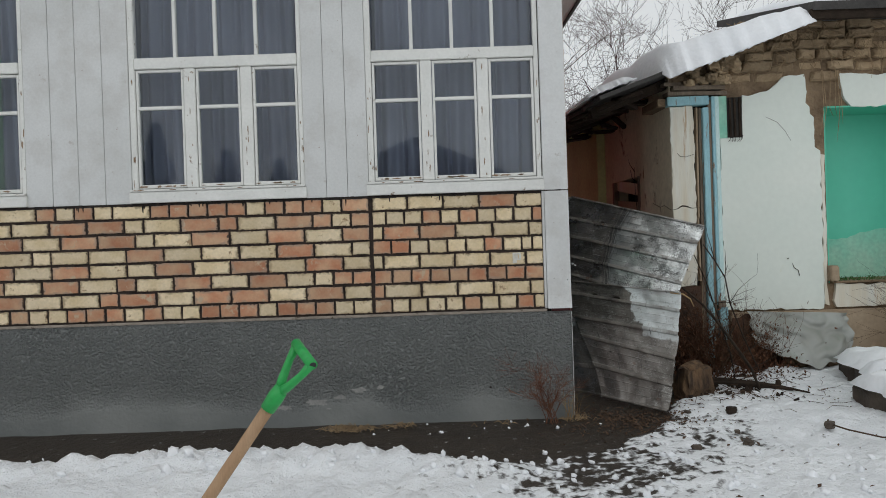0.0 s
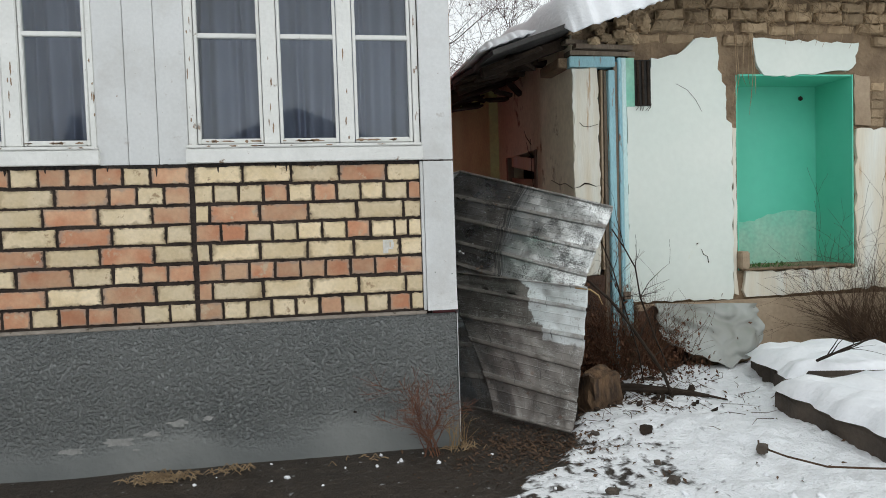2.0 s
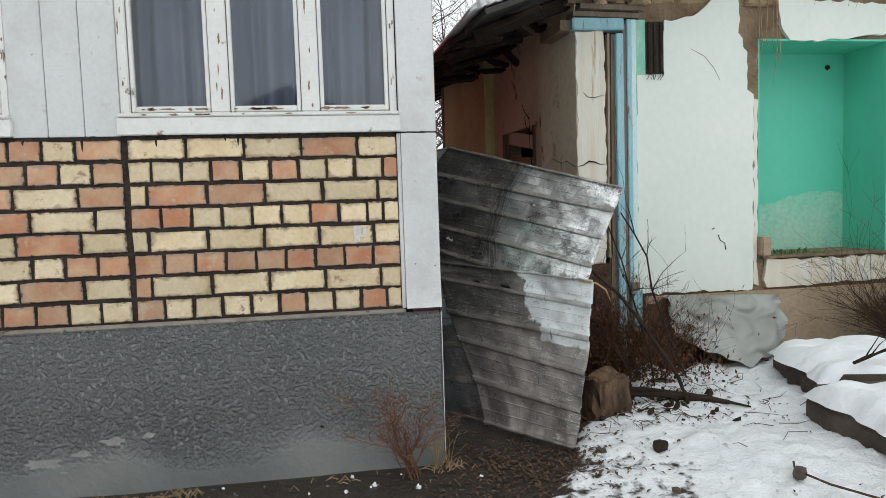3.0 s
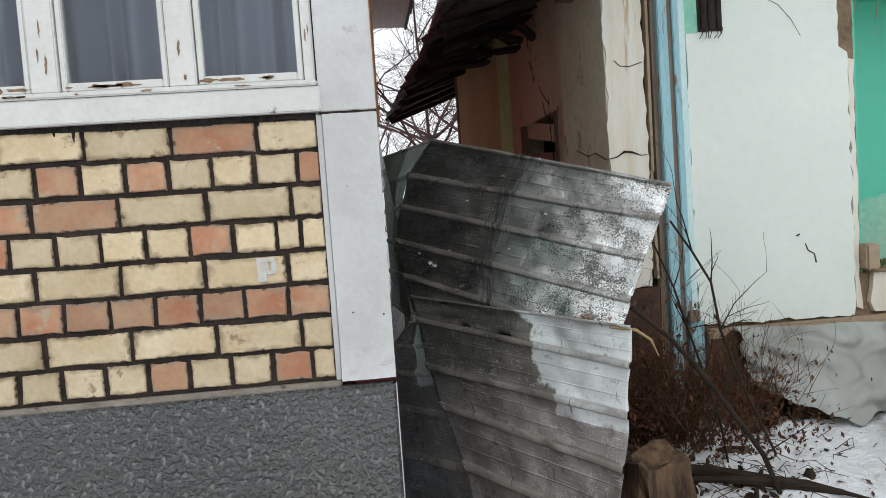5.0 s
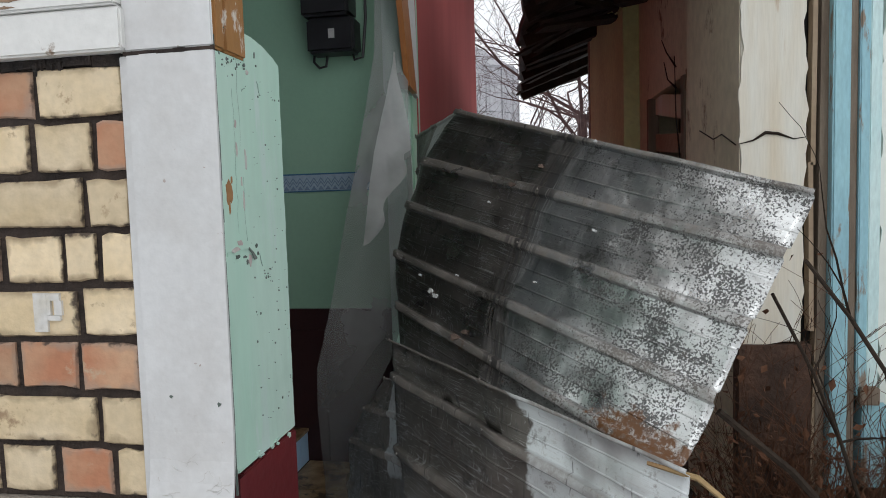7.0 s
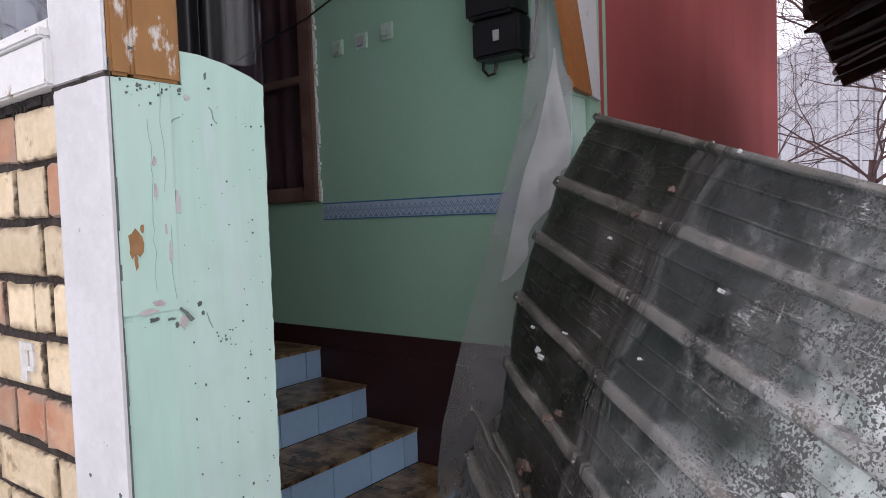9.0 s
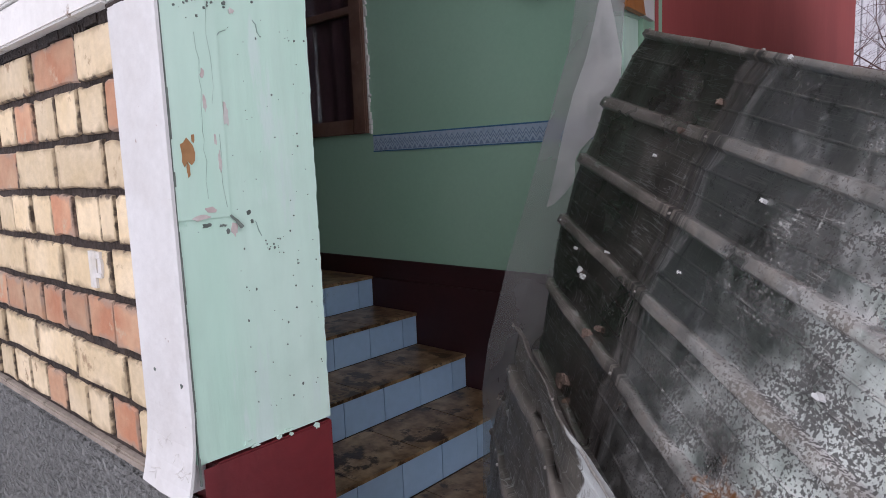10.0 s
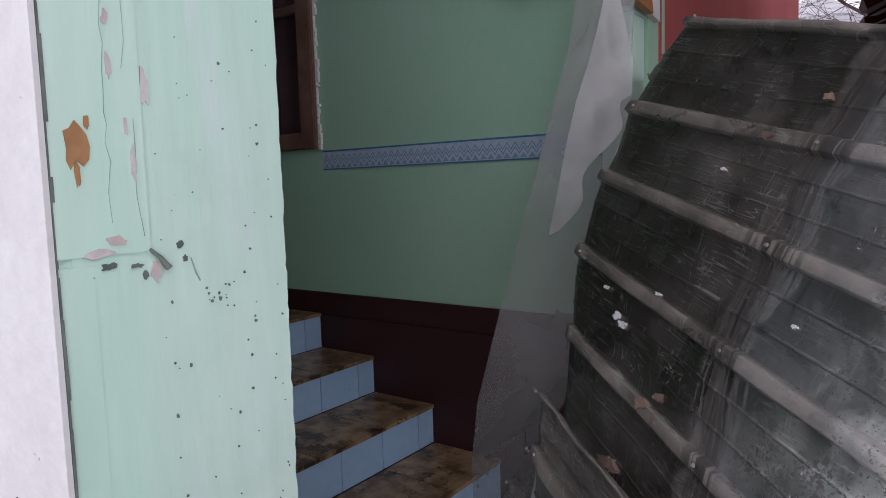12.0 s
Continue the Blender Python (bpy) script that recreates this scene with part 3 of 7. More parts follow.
def snow_at(x, y):
    """How much snow lies at a place, 0 to 1."""
    if y > 14:
        return 0.85
    d = snow_edge(x) - y + 0.14 * noise.noise(Vector((x * 2.6, y * 2.6, 1.0))) + (0.30 * noise.noise(Vector((x * 8, y * 8, 5.0))) if 1.8 < x < 3.0 and y > 4.9 else 0.0)
    s = min(max(0.5 + d / 0.22, 0.0), 1.0)
    slush = math.exp(-((x - 0.75) / 0.62) ** 2 - ((y - 3.52) / 0.5) ** 2)
    s -= slush * (0.70 + 0.4 * noise.noise(Vector((x * 5, y * 5, 4.0))))
    dirt = math.exp(-((x - 1.60) / 0.42) ** 2 - ((y - 4.2) / 0.6) ** 2)
    s -= dirt * (0.38 + 0.45 * noise.noise(Vector((x * 7, y * 7, 8.0))))
    return min(max(s, 0.0), 1.0)


def ground_height(x, y):
    s = snow_at(x, y)
    near = 1.0 if abs(x) < 12 and abs(y) < 14 else 0.0
    h = 0.012 * noise.noise(Vector((x * 3, y * 3, 2.0))) * near
    lumps = noise.noise(Vector((x * 9, y * 9, 3.0))) * 0.5 + noise.noise(Vector((x * 21, y * 21, 6.0))) * 0.28
    if near and y < 7:
        h += s * (0.050 + 0.058 * lumps + 0.035 * noise.noise(Vector((x * 1.7, y * 1.7, 9.0))))
        d = snow_edge(x) - y
        if x < 0.6:
            ridge = math.exp(-((d - 0.22) / 0.17) ** 2) * min(1.0, (0.6 - x) / 0.6)
            h += s * ridge * (0.055 + 0.06 * lumps)
    if x > 1.9:
        h += 0.06 * math.exp(-((x - 2.35) / 0.5) ** 2 - ((y - 5.75) / 0.28) ** 2) * (1 + 0.7 * lumps)
        h += 0.10 * min(max((x - 2.9) / 1.2, 0), 1) * min(max((y - 4.9) / 0.8, 0), 1) * near
    return h


def axis(lo, hi, step, reach):
    a = [lo + i * step for i in range(int((hi - lo) / step) + 1)]
    left, right, g = [], [], step
    while a[0] - sum(left) > -reach:
        g *= 1.35
        left.append(g)
    g = step
    while a[-1] + sum(right) < reach:
        g *= 1.35
        right.append(g)
    out = list(a)
    for s in left:
        out.insert(0, out[0] - s)
    for s in right:
        out.append(out[-1] + s)
    return out


def build_ground():
    xs, ys = axis(-3.6, 5.4, 0.032, 700), axis(1.9, 6.6, 0.032, 700)
    verts, snow = [], []
    for y in ys:
        for x in xs:
            verts.append((x, y, ground_height(x, y)))
            snow.append(snow_at(x, y))
    n = len(xs)
    faces = [(j * n + i, j * n + i + 1, j * n + n + i + 1, j * n + n + i) for j in range(len(ys) - 1) for i in range(n - 1)]
    me = bpy.data.meshes.new("ground")
    me.from_pydata(verts, [], faces)
    at = me.attributes.new("snow", "FLOAT", "POINT")
    at.data.foreach_set("value", snow)
    me.materials.append(M_GROUND)
    for p in me.polygons:
        p.use_smooth = True
    tagged(new("ground", me), "trodden snow over dark wet earth of a yard", "ground", "", "structure")


build_ground()

# ---- house: front wall ----
WIN_W = 1.215
WINDOWS = (-0.505, -2.165, -4.12)
ZS, ZT = 1.60, 3.36      # apron and head of the windows
wall = [(-9, FACE + 0.02, 0, SIDE - 0.135, FACE + 0.14, ZS), (-9, FACE + 0.02, ZT, SIDE - 0.02, FACE + 0.14, 3.75)]
right = SIDE - 0.135
for x in WINDOWS:
    wall.append((x + WIN_W, FACE + 0.02, ZS, right, FACE + 0.14, ZT))
    right = x
wall.append((-9, FACE + 0.02, ZS, right, FACE + 0.14, ZT))
wall_front = structure("wall_front", M_JOINT, wall, "front wall of the house with deep dark mortar joints", "wall")
boxes("mortar_bed", M_JOINT, wall_front, [(-9, FACE + 0.006, 0.7735, 0.7025, FACE + 0.0195, 1.599)])
tar = bmesh.new()
rt = random.Random(6)
x = -4.6
while x < 0.69:
    w = rt.uniform(0.02, 0.07)
    box(tar, x, FACE - 0.003 - rt.uniform(0, 0.003), 1.590 - rt.uniform(0, 0.006), min(x + w, 0.702), FACE + 0.0055, 1.6055)
    x += w
for _ in range(90):
    x, drop = rt.uniform(-4.4, 0.68), 0.008 + 0.05 * rt.random() ** 4
    tube(tar, [(x, FACE - 0.001, 1.597), (x + rt.uniform(-0.002, 0.002), FACE - 0.001, 1.594 - drop * 0.6), (x, FACE - 0.0015, 1.594 - drop)], [0.008, 0.005, 0.0015], 5)
part("tar_line", tar, material("black_tar", (0.010, 0.008, 0.007), (0.028, 0.02, 0.016), 30, 0.9, 0.6, 90), wall_front, "black weathered line with drips under the cladding")
plinth = structure("plinth", M_STUCCO, [(-9, FACE - 0.012, -0.3, SIDE, FACE + 0.019, 0.752)], "grey roughcast plinth along the foot of the house", "plinth", 0.008)
structure("mortar_ledge", M_LEDGE, [(-9, FACE - 0.0095, 0.7525, 0.718, FACE + 0.018, 0.7715)], "thin mortar ledge on top of the grey plinth", "ledge", 0.004)

# the white corner post in two lengths
corner = empty("corner_post", "white painted corner board in two lengths, paint cracked", "corner board", "", "structure")
bm = bmesh.new()
rows = []
for k in range(13):
    z = 0.775 + (1.598 - 0.775) * (k / 12) ** 2
    out = 0.020 * max(0.0, (0.92 - z) / 0.145) ** 2
    rows.append([bm.verts.new((x, y - out, z)) for x, y in ((0.722, FACE - 0.0125), (0.722, FACE - 0.018), (0.80, FACE - 0.0185 - 0.15 * out), (SIDE + 0.003, FACE - 0.018), (SIDE + 0.003, FACE - 0.0125))])
for r, q in zip(rows, rows[1:]):
    for k in range(5):
        bm.faces.new((r[k], r[(k + 1) % 5], q[(k + 1) % 5], q[k]))
bm.faces.new(rows[0][::-1])
bm.faces.new(rows[-1])
part("face_board", bm, M_WHITE, corner, "thin facing board, sprung loose at its foot")
boxes("lower_board", M_WHITE, corner, [(0.722, FACE - 0.012, 0.775, SIDE - 0.032, FACE + 0.018, 1.598)], "", 0.003)
boxes("upper_board", M_WHITE, corner, [(0.716, FACE - 0.018, 1.604, SIDE + 0.003, FACE - 0.0125, 3.75), (0.716, FACE - 0.012, 1.604, SIDE - 0.032, FACE + 0.018, 3.75)], "", 0.003)
boxes("edge_trim", M_WHITE, corner, [(0.703, FACE - 0.012, 0.775, 0.7205, FACE + 0.018, 1.598)], "", 0.002)

boxes("edge_line", M_WHITE, plinth, [(SIDE + 0.0005, FACE - 0.011, 0.02, SIDE + 0.004, FACE + 0.010, 0.75)], "thin white paint edge at the corner")
# white cladding boards between the windows
clad_spans = [(WINDOWS[0] + WIN_W + 0.002, 0.714, 1), (WINDOWS[1] + WIN_W, WINDOWS[0], 3), (WINDOWS[2] + WIN_W, WINDOWS[1], 4), (-9, WINDOWS[2], 24)]
for a, b, count in clad_spans:
    if b - a < 0.02:
        continue
    w = (b - a) / count
    for k in range(count):
        boxes("cladding_board", M_WHITE, wall_front, [(a + k * w + 0.0012, FACE - 0.008, 1.604, a + (k + 1) * w - 0.0012, FACE + 0.018, 3.75)], "", 0.0025)


def build_window(name, x0, label):
    win = empty(name, label, "window", "", "structure", (x0, FACE, ZS))
    W = WIN_W
    f0, f1 = -0.002, 0.05
    boxes("apron", M_FRAME, win, [(-0.012, -0.03, 0.006, W + 0.012, 0.018, 0.082)], "", 0.004)
    boxes("window_frame", M_FRAME, win, [
        (0, f0, 0.084, 0.042, f1, 1.76), (W - 0.032, f0, 0.084, W, f1, 1.76), (0.043, f0, 0.084, W - 0.033, f1, 0.104),
        (0.043, f0 - 0.006, 0.945, W - 0.033, f1, 1.022), (0.043, f0, 1.72, W - 0.033, f1, 1.76),
        (0.384, f0, 0.105, 0.464, f1, 0.944), (0.782, f0, 0.105, 0.862, f1, 0.944)], "peeling white wooden window frame", 0.004)
    boxes("window_sill", M_FRAME, win, [(-0.006, -0.036, 0.0835, W + 0.006, -0.003, 0.1)], "", 0.004)
    cols = ((0.043, 0.383), (0.465, 0.781), (0.863, W - 0.033))
    for a, b in cols:
        cas = boxes("casement", M_FRAME, win, [(a + 0.003, 0.006, 0.108, a + 0.020, 0.04, 0.941), (b - 0.020, 0.006, 0.108, b - 0.003, 0.04, 0.941),
                                               (a + 0.0205, 0.006, 0.108, b - 0.0205, 0.04, 0.134), (a + 0.0205, 0.006, 0.922, b - 0.0205, 0.04, 0.941),
                                               (a + 0.0205, 0.004, 0.660, b - 0.0205, 0.04, 0.684)], "", 0.003)
        for z0, z1 in ((0.1345, 0.6595), (0.6845, 0.9215)):
            p = boxes("pane", M_GLASS, cas, [(a + 0.021, 0.022, z0, b - 0.021, 0.025, z1)])
            p.visible_shadow = False
    w4 = (W - 0.075) / 4
    for k in range(4):
        a = 0.043 + k * w4
        if k:
            boxes("muntin", M_FRAME, win, [(a - 0.012, 0.0, 1.0225, a + 0.012, 0.04, 1.7195)], "", 0.003)
        p = boxes("pane", M_GLASS, win, [(a + 0.0125, 0.022, 1.0225, a + w4 - 0.0125, 0.025, 1.7195)])
        p.visible_shadow = False
    cu = empty("curtain", "grey-blue pleated net curtain behind the window", "curtain", "curtains of the front windows", "", (0, 0, 0))
    for k, (a, b) in enumerate(((x0 - 0.05, x0 + W * 0.5), (x0 + W * 0.5 - 0.01, x0 + W + 0.05))):
        bm = bmesh.new()
        wavy(bm, a, b, ZS + 0.05, ZT, FACE + 0.18 + 0.012 * k, 0.028, 0.085, 130, 8, x0 + k)
        part("drape", bm, M_CURTAIN, cu, "", True)


build_window("window_1", WINDOWS[0], "white three-casement window with peeling paint and drawn curtains")
build_window("window_2", WINDOWS[1], "white three-casement window with a four-pane top light")
build_window("window_3", WINDOWS[2], "white wooden window at the end of the front")

M_FLAKE = material("bared_brown_wood", (0.20, 0.125, 0.075), (0.30, 0.21, 0.14), 30, 0.9, 0.2, 80)
M_FLAKE_PALE = material("bared_pale_filler", (0.50, 0.49, 0.47), (0.56, 0.55, 0.53), 14, 0.9, 0.2, 60)
M_FLAKE_GREY = material("bared_grey_render", (0.27, 0.27, 0.26), (0.33, 0.325, 0.31), 14, 0.9, 0.3, 60)


def flake(x, y, z, rx, rz, mat, parent, seed, deep=0.004):
    """A flake of lost paint on a face towards the yard."""
    rc = random.Random(seed)
    ring = []
    for k in range(17):
        a = k * math.tau / 17
        r = rc.uniform(0.5, 1.15)
        ring.append((rx * r * math.cos(a), rz * r * math.sin(a)))
    bm = bmesh.new()
    f = [bm.verts.new((x + p, y - 0.0012, z + q)) for p, q in ring]
    g = [bm.verts.new((x + p, y + deep, z + q)) for p, q in ring]
    bm.faces.new(f)
    for k in range(17):
        bm.faces.new((f[k], f[(k + 1) % 17], g[(k + 1) % 17], g[k]))
    part("paint_flake", bm, mat, parent)


rf = random.Random(44)
for k in range(3):
    w = bpy.data.objects["window_%d" % (k + 1)]
    for _ in range(15):
        a, b = rf.choice(((0.06, 0.36), (0.48, 0.76), (0.88, 1.16)))
        flake(rf.uniform(a, b), 0.006, 0.121, rf.uniform(0.008, 0.045), rf.uniform(0.003, 0.009), M_FLAKE, w, rf.random())
    for _ in range(9):
        flake(rf.uniform(0.02, 1.19), -0.036, 0.092, rf.uniform(0.006, 0.03), rf.uniform(0.002, 0.005), M_FLAKE, w, rf.random())
    for x in (0.02, 0.424, 0.822, 1.199):
        for _ in range(5):
            flake(x + rf.uniform(-0.012, 0.012), -0.002, rf.uniform(0.12, 0.93), rf.uniform(0.002, 0.005), rf.uniform(0.008, 0.035), M_FLAKE, w, rf.random())
for x, z, rx, rz in ((-0.62, 0.245, 0.06, 0.022), (-0.75, 0.20, 0.05, 0.02), (-0.92, 0.17, 0.09, 0.025), (-0.47, 0.26, 0.035, 0.014), (-1.15, 0.14, 0.06, 0.02), (-0.84, 0.12, 0.02, 0.008)):
    flake(x, FACE - 0.012, z, rx, rz, M_FLAKE_GREY, plinth, x * 7)
flake(0.30, FACE - 0.012, 0.235, 0.012, 0.009, M_JOINT, plinth, 3.1)
for _ in range(7):
    flake(rf.uniform(0.80, 0.87), FACE - 0.018, 0.79 + rf.random() ** 2 * 0.16, rf.uniform(0.002, 0.009), rf.uniform(0.001, 0.003), M_FLAKE_PALE, corner, rf.random())

# ---- house: side with the porch ----
structure("wall_pilaster", M_MINT, [(SIDE - 0.13, FACE + 0.020, 0.832, SIDE - 0.002, 4.925, 1.60), (SIDE - 0.030, FACE - 0.0115, 0.832, SIDE - 0.0022, FACE + 0.0195, 1.60)], "mint green painted porch parapet with chipped paint", "wall", 0.004)
structure("wall_pilaster_foot", M_MAROON, [(SIDE - 0.13, FACE + 0.020, -0.1, SIDE + 0.001, 4.928, 0.828)], "dark red painted foot of the parapet", "wall", 0.003)
bm = bmesh.new()
prof = [(4.765, 1.603), (4.765, 1.655), (4.80, 1.655), (4.85, 1.648), (4.90, 1.634), (4.927, 1.622), (4.927, 1.603)]
ring = [[bm.verts.new((x, y, z)) for y, z in prof] for x in (SIDE - 0.132, SIDE - 0.001)]
bm.faces.new(ring[0][::-1])
bm.faces.new(ring[1])
for k in range(len(prof)):
    n = (k + 1) % len(prof)
    bm.faces.new((ring[0][k], ring[0][n], ring[1][n], ring[1][k]))
tagged(part("parapet_cap", bm, M_MINT), "rounded mint green cap on the parapet", "wall", "", "structure")
for y0, y1, z0, z1, t in ((FACE - 0.011, 4.744, 1.243, 1.598, 0.0035), (FACE - 0.011, 4.685, 0.84, 1.235, 0.002)):
    boxes("paint_layer", M_MINT, bpy.data.objects["wall_pilaster"], [(SIDE - 0.0018, y0, z0, SIDE - 0.0018 + t, y1, z1)], "", 0.001)
M_CHIP_BROWN = material("bared_ochre_undercoat", (0.36, 0.19, 0.08), (0.30, 0.15, 0.06), 30, 0.8, 0.1, 80)
M_CHIP_PALE = material("bared_pale_plaster", (0.56, 0.56, 0.53), (0.50, 0.42, 0.40), 30, 0.9, 0.1, 80)
M_CHIP_DARK = material("dark_paint_pits", (0.09, 0.115, 0.10), (0.15, 0.18, 0.16), 30, 0.9, 0.1, 80)


def chip(y, z, ry, rz, mat, seed, x=SIDE + 0.0003):
    """A flake of lost paint with an uneven outline."""
    bm = bmesh.new()
    rc = random.Random(seed)
    vs = []
    for k in range(13):
        a = k * math.tau / 13
        r = rc.uniform(0.55, 1.2)
        vs.append((y + ry * r * math.cos(a), z + rz * r * math.sin(a)))
    f = [bm.verts.new((x + 0.0012, p, q)) for p, q in vs]
    g = [bm.verts.new((x - 0.0030, p, q)) for p, q in vs]
    bm.faces.new(f)
    for k in range(13):
        bm.faces.new((f[k], f[(k + 1) % 13], g[(k + 1) % 13], g[k]))
    part("paint_chip", bm, mat, bpy.data.objects["wall_pilaster"])


boxes("red_edge", M_MAROON, plinth, [(SIDE + 0.0042, FACE - 0.006, 0.0, SIDE + 0.0052, FACE + 0.022, 0.828)])
crack = bmesh.new()
rk = random.Random(12)
z = 0.80
while z < 1.6:
    h = rk.uniform(0.02, 0.08)
    box(crack, SIDE - 0.001, FACE - 0.0118, z, SIDE + 0.0026, FACE - 0.0115 + rk.uniform(0.001, 0.0035), z + h)
    z += h
part("open_joint", crack, M_CHIP_DARK, corner)
RAISED = SIDE + 0.0018
for y, z, ry, rz, m, x in ((4.700, 1.298, 0.014, 0.022, M_CHIP_BROWN, RAISED), (4.701, 1.272, 0.003, 0.014, M_CHIP_BROWN, RAISED), (4.713, 1.322, 0.003, 0.009, M_CHIP_BROWN, RAISED),
                            (4.738, 1.425, 0.004, 0.009, M_CHIP_PALE, RAISED), (4.738, 1.378, 0.004, 0.013, M_CHIP_PALE, RAISED), (4.752, 1.32, 0.003, 0.012, M_CHIP_PALE, RAISED), (4.757, 1.285, 0.0035, 0.02, M_CHIP_PALE, RAISED),
                            (4.762, 1.25, 0.006, 0.016, M_CHIP_PALE, SIDE), (4.775, 1.36, 0.007, 0.02, M_CHIP_PALE, SIDE), (4.715, 1.194, 0.018, 0.006, M_CHIP_PALE, RAISED), (4.735, 1.205, 0.014, 0.005, M_CHIP_PALE, RAISED),
                            (4.725, 1.180, 0.012, 0.006, M_CHIP_DARK, SIDE), (4.755, 1.178, 0.010, 0.004, M_CHIP_DARK, SIDE), (4.763, 1.168, 0.006, 0.007, M_CHIP_DARK, SIDE), (4.775, 1.168, 0.008, 0.012, M_CHIP_PALE, SIDE),
                            (4.804, 1.196, 0.007, 0.006, M_CHIP_DARK, SIDE), (4.81, 1.18, 0.004, 0.006, M_CHIP_DARK, SIDE), (4.835, 1.57, 0.003, 0.010, M_CHIP_DARK, SIDE), (4.841, 1.55, 0.004, 0.003, M_CHIP_DARK, SIDE),
                            (4.70, 1.592, 0.02, 0.005, M_CHIP_DARK, RAISED), (4.80, 1.53, 0.006, 0.005, M_CHIP_PALE, SIDE)):
    chip(y - 0.027, z + 0.052, ry * (0.7 if m is M_CHIP_DARK else 0.9), rz * (0.7 if m is M_CHIP_DARK else 1.0), m, y * 31 + z, x)
nail = bmesh.new()
tube(nail, [(SIDE + 0.001, 4.742, 1.246), (SIDE + 0.004, 4.752, 1.236), (SIDE + 0.006, 4.760, 1.224)], [0.002, 0.0025, 0.004], 6)
part("bent_nail", nail, M_CHIP_DARK, bpy.data.objects["wall_pilaster"])
# hairline cracks, grime under the post and scuffs at the board's foot
hair = bmesh.new()
rh = random.Random(64)
for y, z0, z1, r in ((4.727, 1.598, 1.40, 0.0003), (4.706, 1.54, 1.25, 0.0003), (4.735, 1.38, 1.23, 0.0004)):
    pts, z = [], z0
    while z > z1:
        pts.append((RAISED + 0.0003, y + rh.uniform(-0.0035, 0.0035), z))
        z -= rh.uniform(0.012, 0.035)
    tube(hair, pts, [r * rh.uniform(0.5, 1.4) for _ in pts], 4)
for p in ([(4.812, 1.572), (4.818, 1.566), (4.820, 1.553), (4.826, 1.545)], [(4.736, 1.53), (4.748, 1.545), (4.76, 1.55)], [(4.79, 1.232), (4.795, 1.215), (4.80, 1.205)]):
    tube(hair, [(SIDE + 0.0004, a, b) for a, b in p], [0.0006, 0.0010, 0.0009, 0.0004][:len(p)], 4)
part("paint_crack", hair, material("grey_green_cracks", (0.22, 0.33, 0.28), (0.30, 0.42, 0.36), 20, 0.9, 0.1, 60), bpy.data.objects["wall_pilaster"])
for k in range(22):
    r = rh.uniform(0.0006, 0.003)
    chip(4.662 + rh.random() * 0.10, 1.596 - abs(rh.gauss(0, 0.012)), r, r * rh.uniform(0.6, 1.5), M_CHIP_DARK, 300 + k, RAISED)
for k in range(19):
    x, z = rh.uniform(0.728, SIDE - 0.006), 0.785 + abs(rh.gauss(0, 0.07))
    r = rh.uniform(0.0008, 0.0042)
    flake(x, FACE - 0.018, z, r, r * rh.uniform(0.5, 1.6), M_FLAKE_GREY if k % 3 else M_CHIP_DARK, corner, 500 + k, 0.003)
crackle = bmesh.new()
for k in range(16):
    x, z = rh.uniform(0.735, SIDE - 0.012), 0.79 + abs(rh.gauss(0, 0.05))
    a, pts = rh.uniform(-0.6, 0.6), []
    for i in range(rh.randint(3, 6)):
        out = 0.020 * max(0.0, (0.92 - z) / 0.145) ** 2 * (1.12 if x < 0.86 else 1.0)
        pts.append((min(max(x, 0.727), SIDE), FACE - 0.0186 - out, max(z, 0.78)))
        a += rh.uniform(-0.9, 0.9)
        x, z = x + math.cos(a) * 0.009, z + math.sin(a) * 0.007
    tube(crackle, pts, [rh.uniform(0.0003, 0.0009) for _ in pts], 4)
part("paint_crackle", crackle, M_FLAKE_PALE, corner)
gap = bmesh.new()
x = 0.716
while x < SIDE:
    w = rh.uniform(0.02, 0.05)
    box(gap, x, FACE - 0.0186, 1.5985 - rh.uniform(0, 0.002), min(x + w, SIDE + 0.0034), FACE - 0.012, 1.6035 + rh.uniform(0, 0.0015))
    x += w
part("open_joint", gap, M_JOINT, corner)
rp = random.Random(91)
for k in range(90):
    y, z = rp.uniform(4.75, 4.918), rp.uniform(0.87, 1.58)
    if k < 14:
        y, z = 4.828 + rp.gauss(0, 0.014), 1.185 + rp.gauss(0, 0.007)
    elif k < 20:
        y, z = 4.886 + rp.gauss(0, 0.008), 1.548 + rp.gauss(0, 0.008)
    r = 0.0004 + 0.0017 * rp.random() ** 3
    chip(y, z, r, r * rp.uniform(0.8, 1.6), M_CHIP_DARK, k)
for k in range(6):
    chip(4.66 + rp.uniform(0, 0.26), 0.832 + rp.uniform(-0.012, 0.010), rp.uniform(0.004, 0.012), rp.uniform(0.002, 0.007), M_MINT, 200 + k, SIDE + 0.0012)
structure("window_post", M_BROWN_WOOD, [(SIDE - 0.10, FACE + 0.022, 1.601, SIDE + 0.006, 4.763, 3.2), (SIDE - 0.030, FACE - 0.0115, 1.601, SIDE + 0.006, FACE + 0.0215, 3.2)], "ochre brown wooden post with scraped paint on the parapet", "post", 0.005)
wall_back = structure("wall_porch_back", M_GREEN_WALL, [(-3.2, BACK, -0.2, SIDE - 0.012, BACK + 0.15, 1.50), (-3.2, BACK, 1.50, -1.30, BACK + 0.15, 3.2), (-0.55, BACK, 1.50, SIDE - 0.012, BACK + 0.15, 3.2)], "green plastered back wall of the entrance stair", "wall")
structure("wall_porch_left", M_GREEN_WALL, [(-3.35, FACE + 0.141, -0.2, -3.2, BACK + 0.15, 3.2)], "green plastered end wall of the porch", "wall")
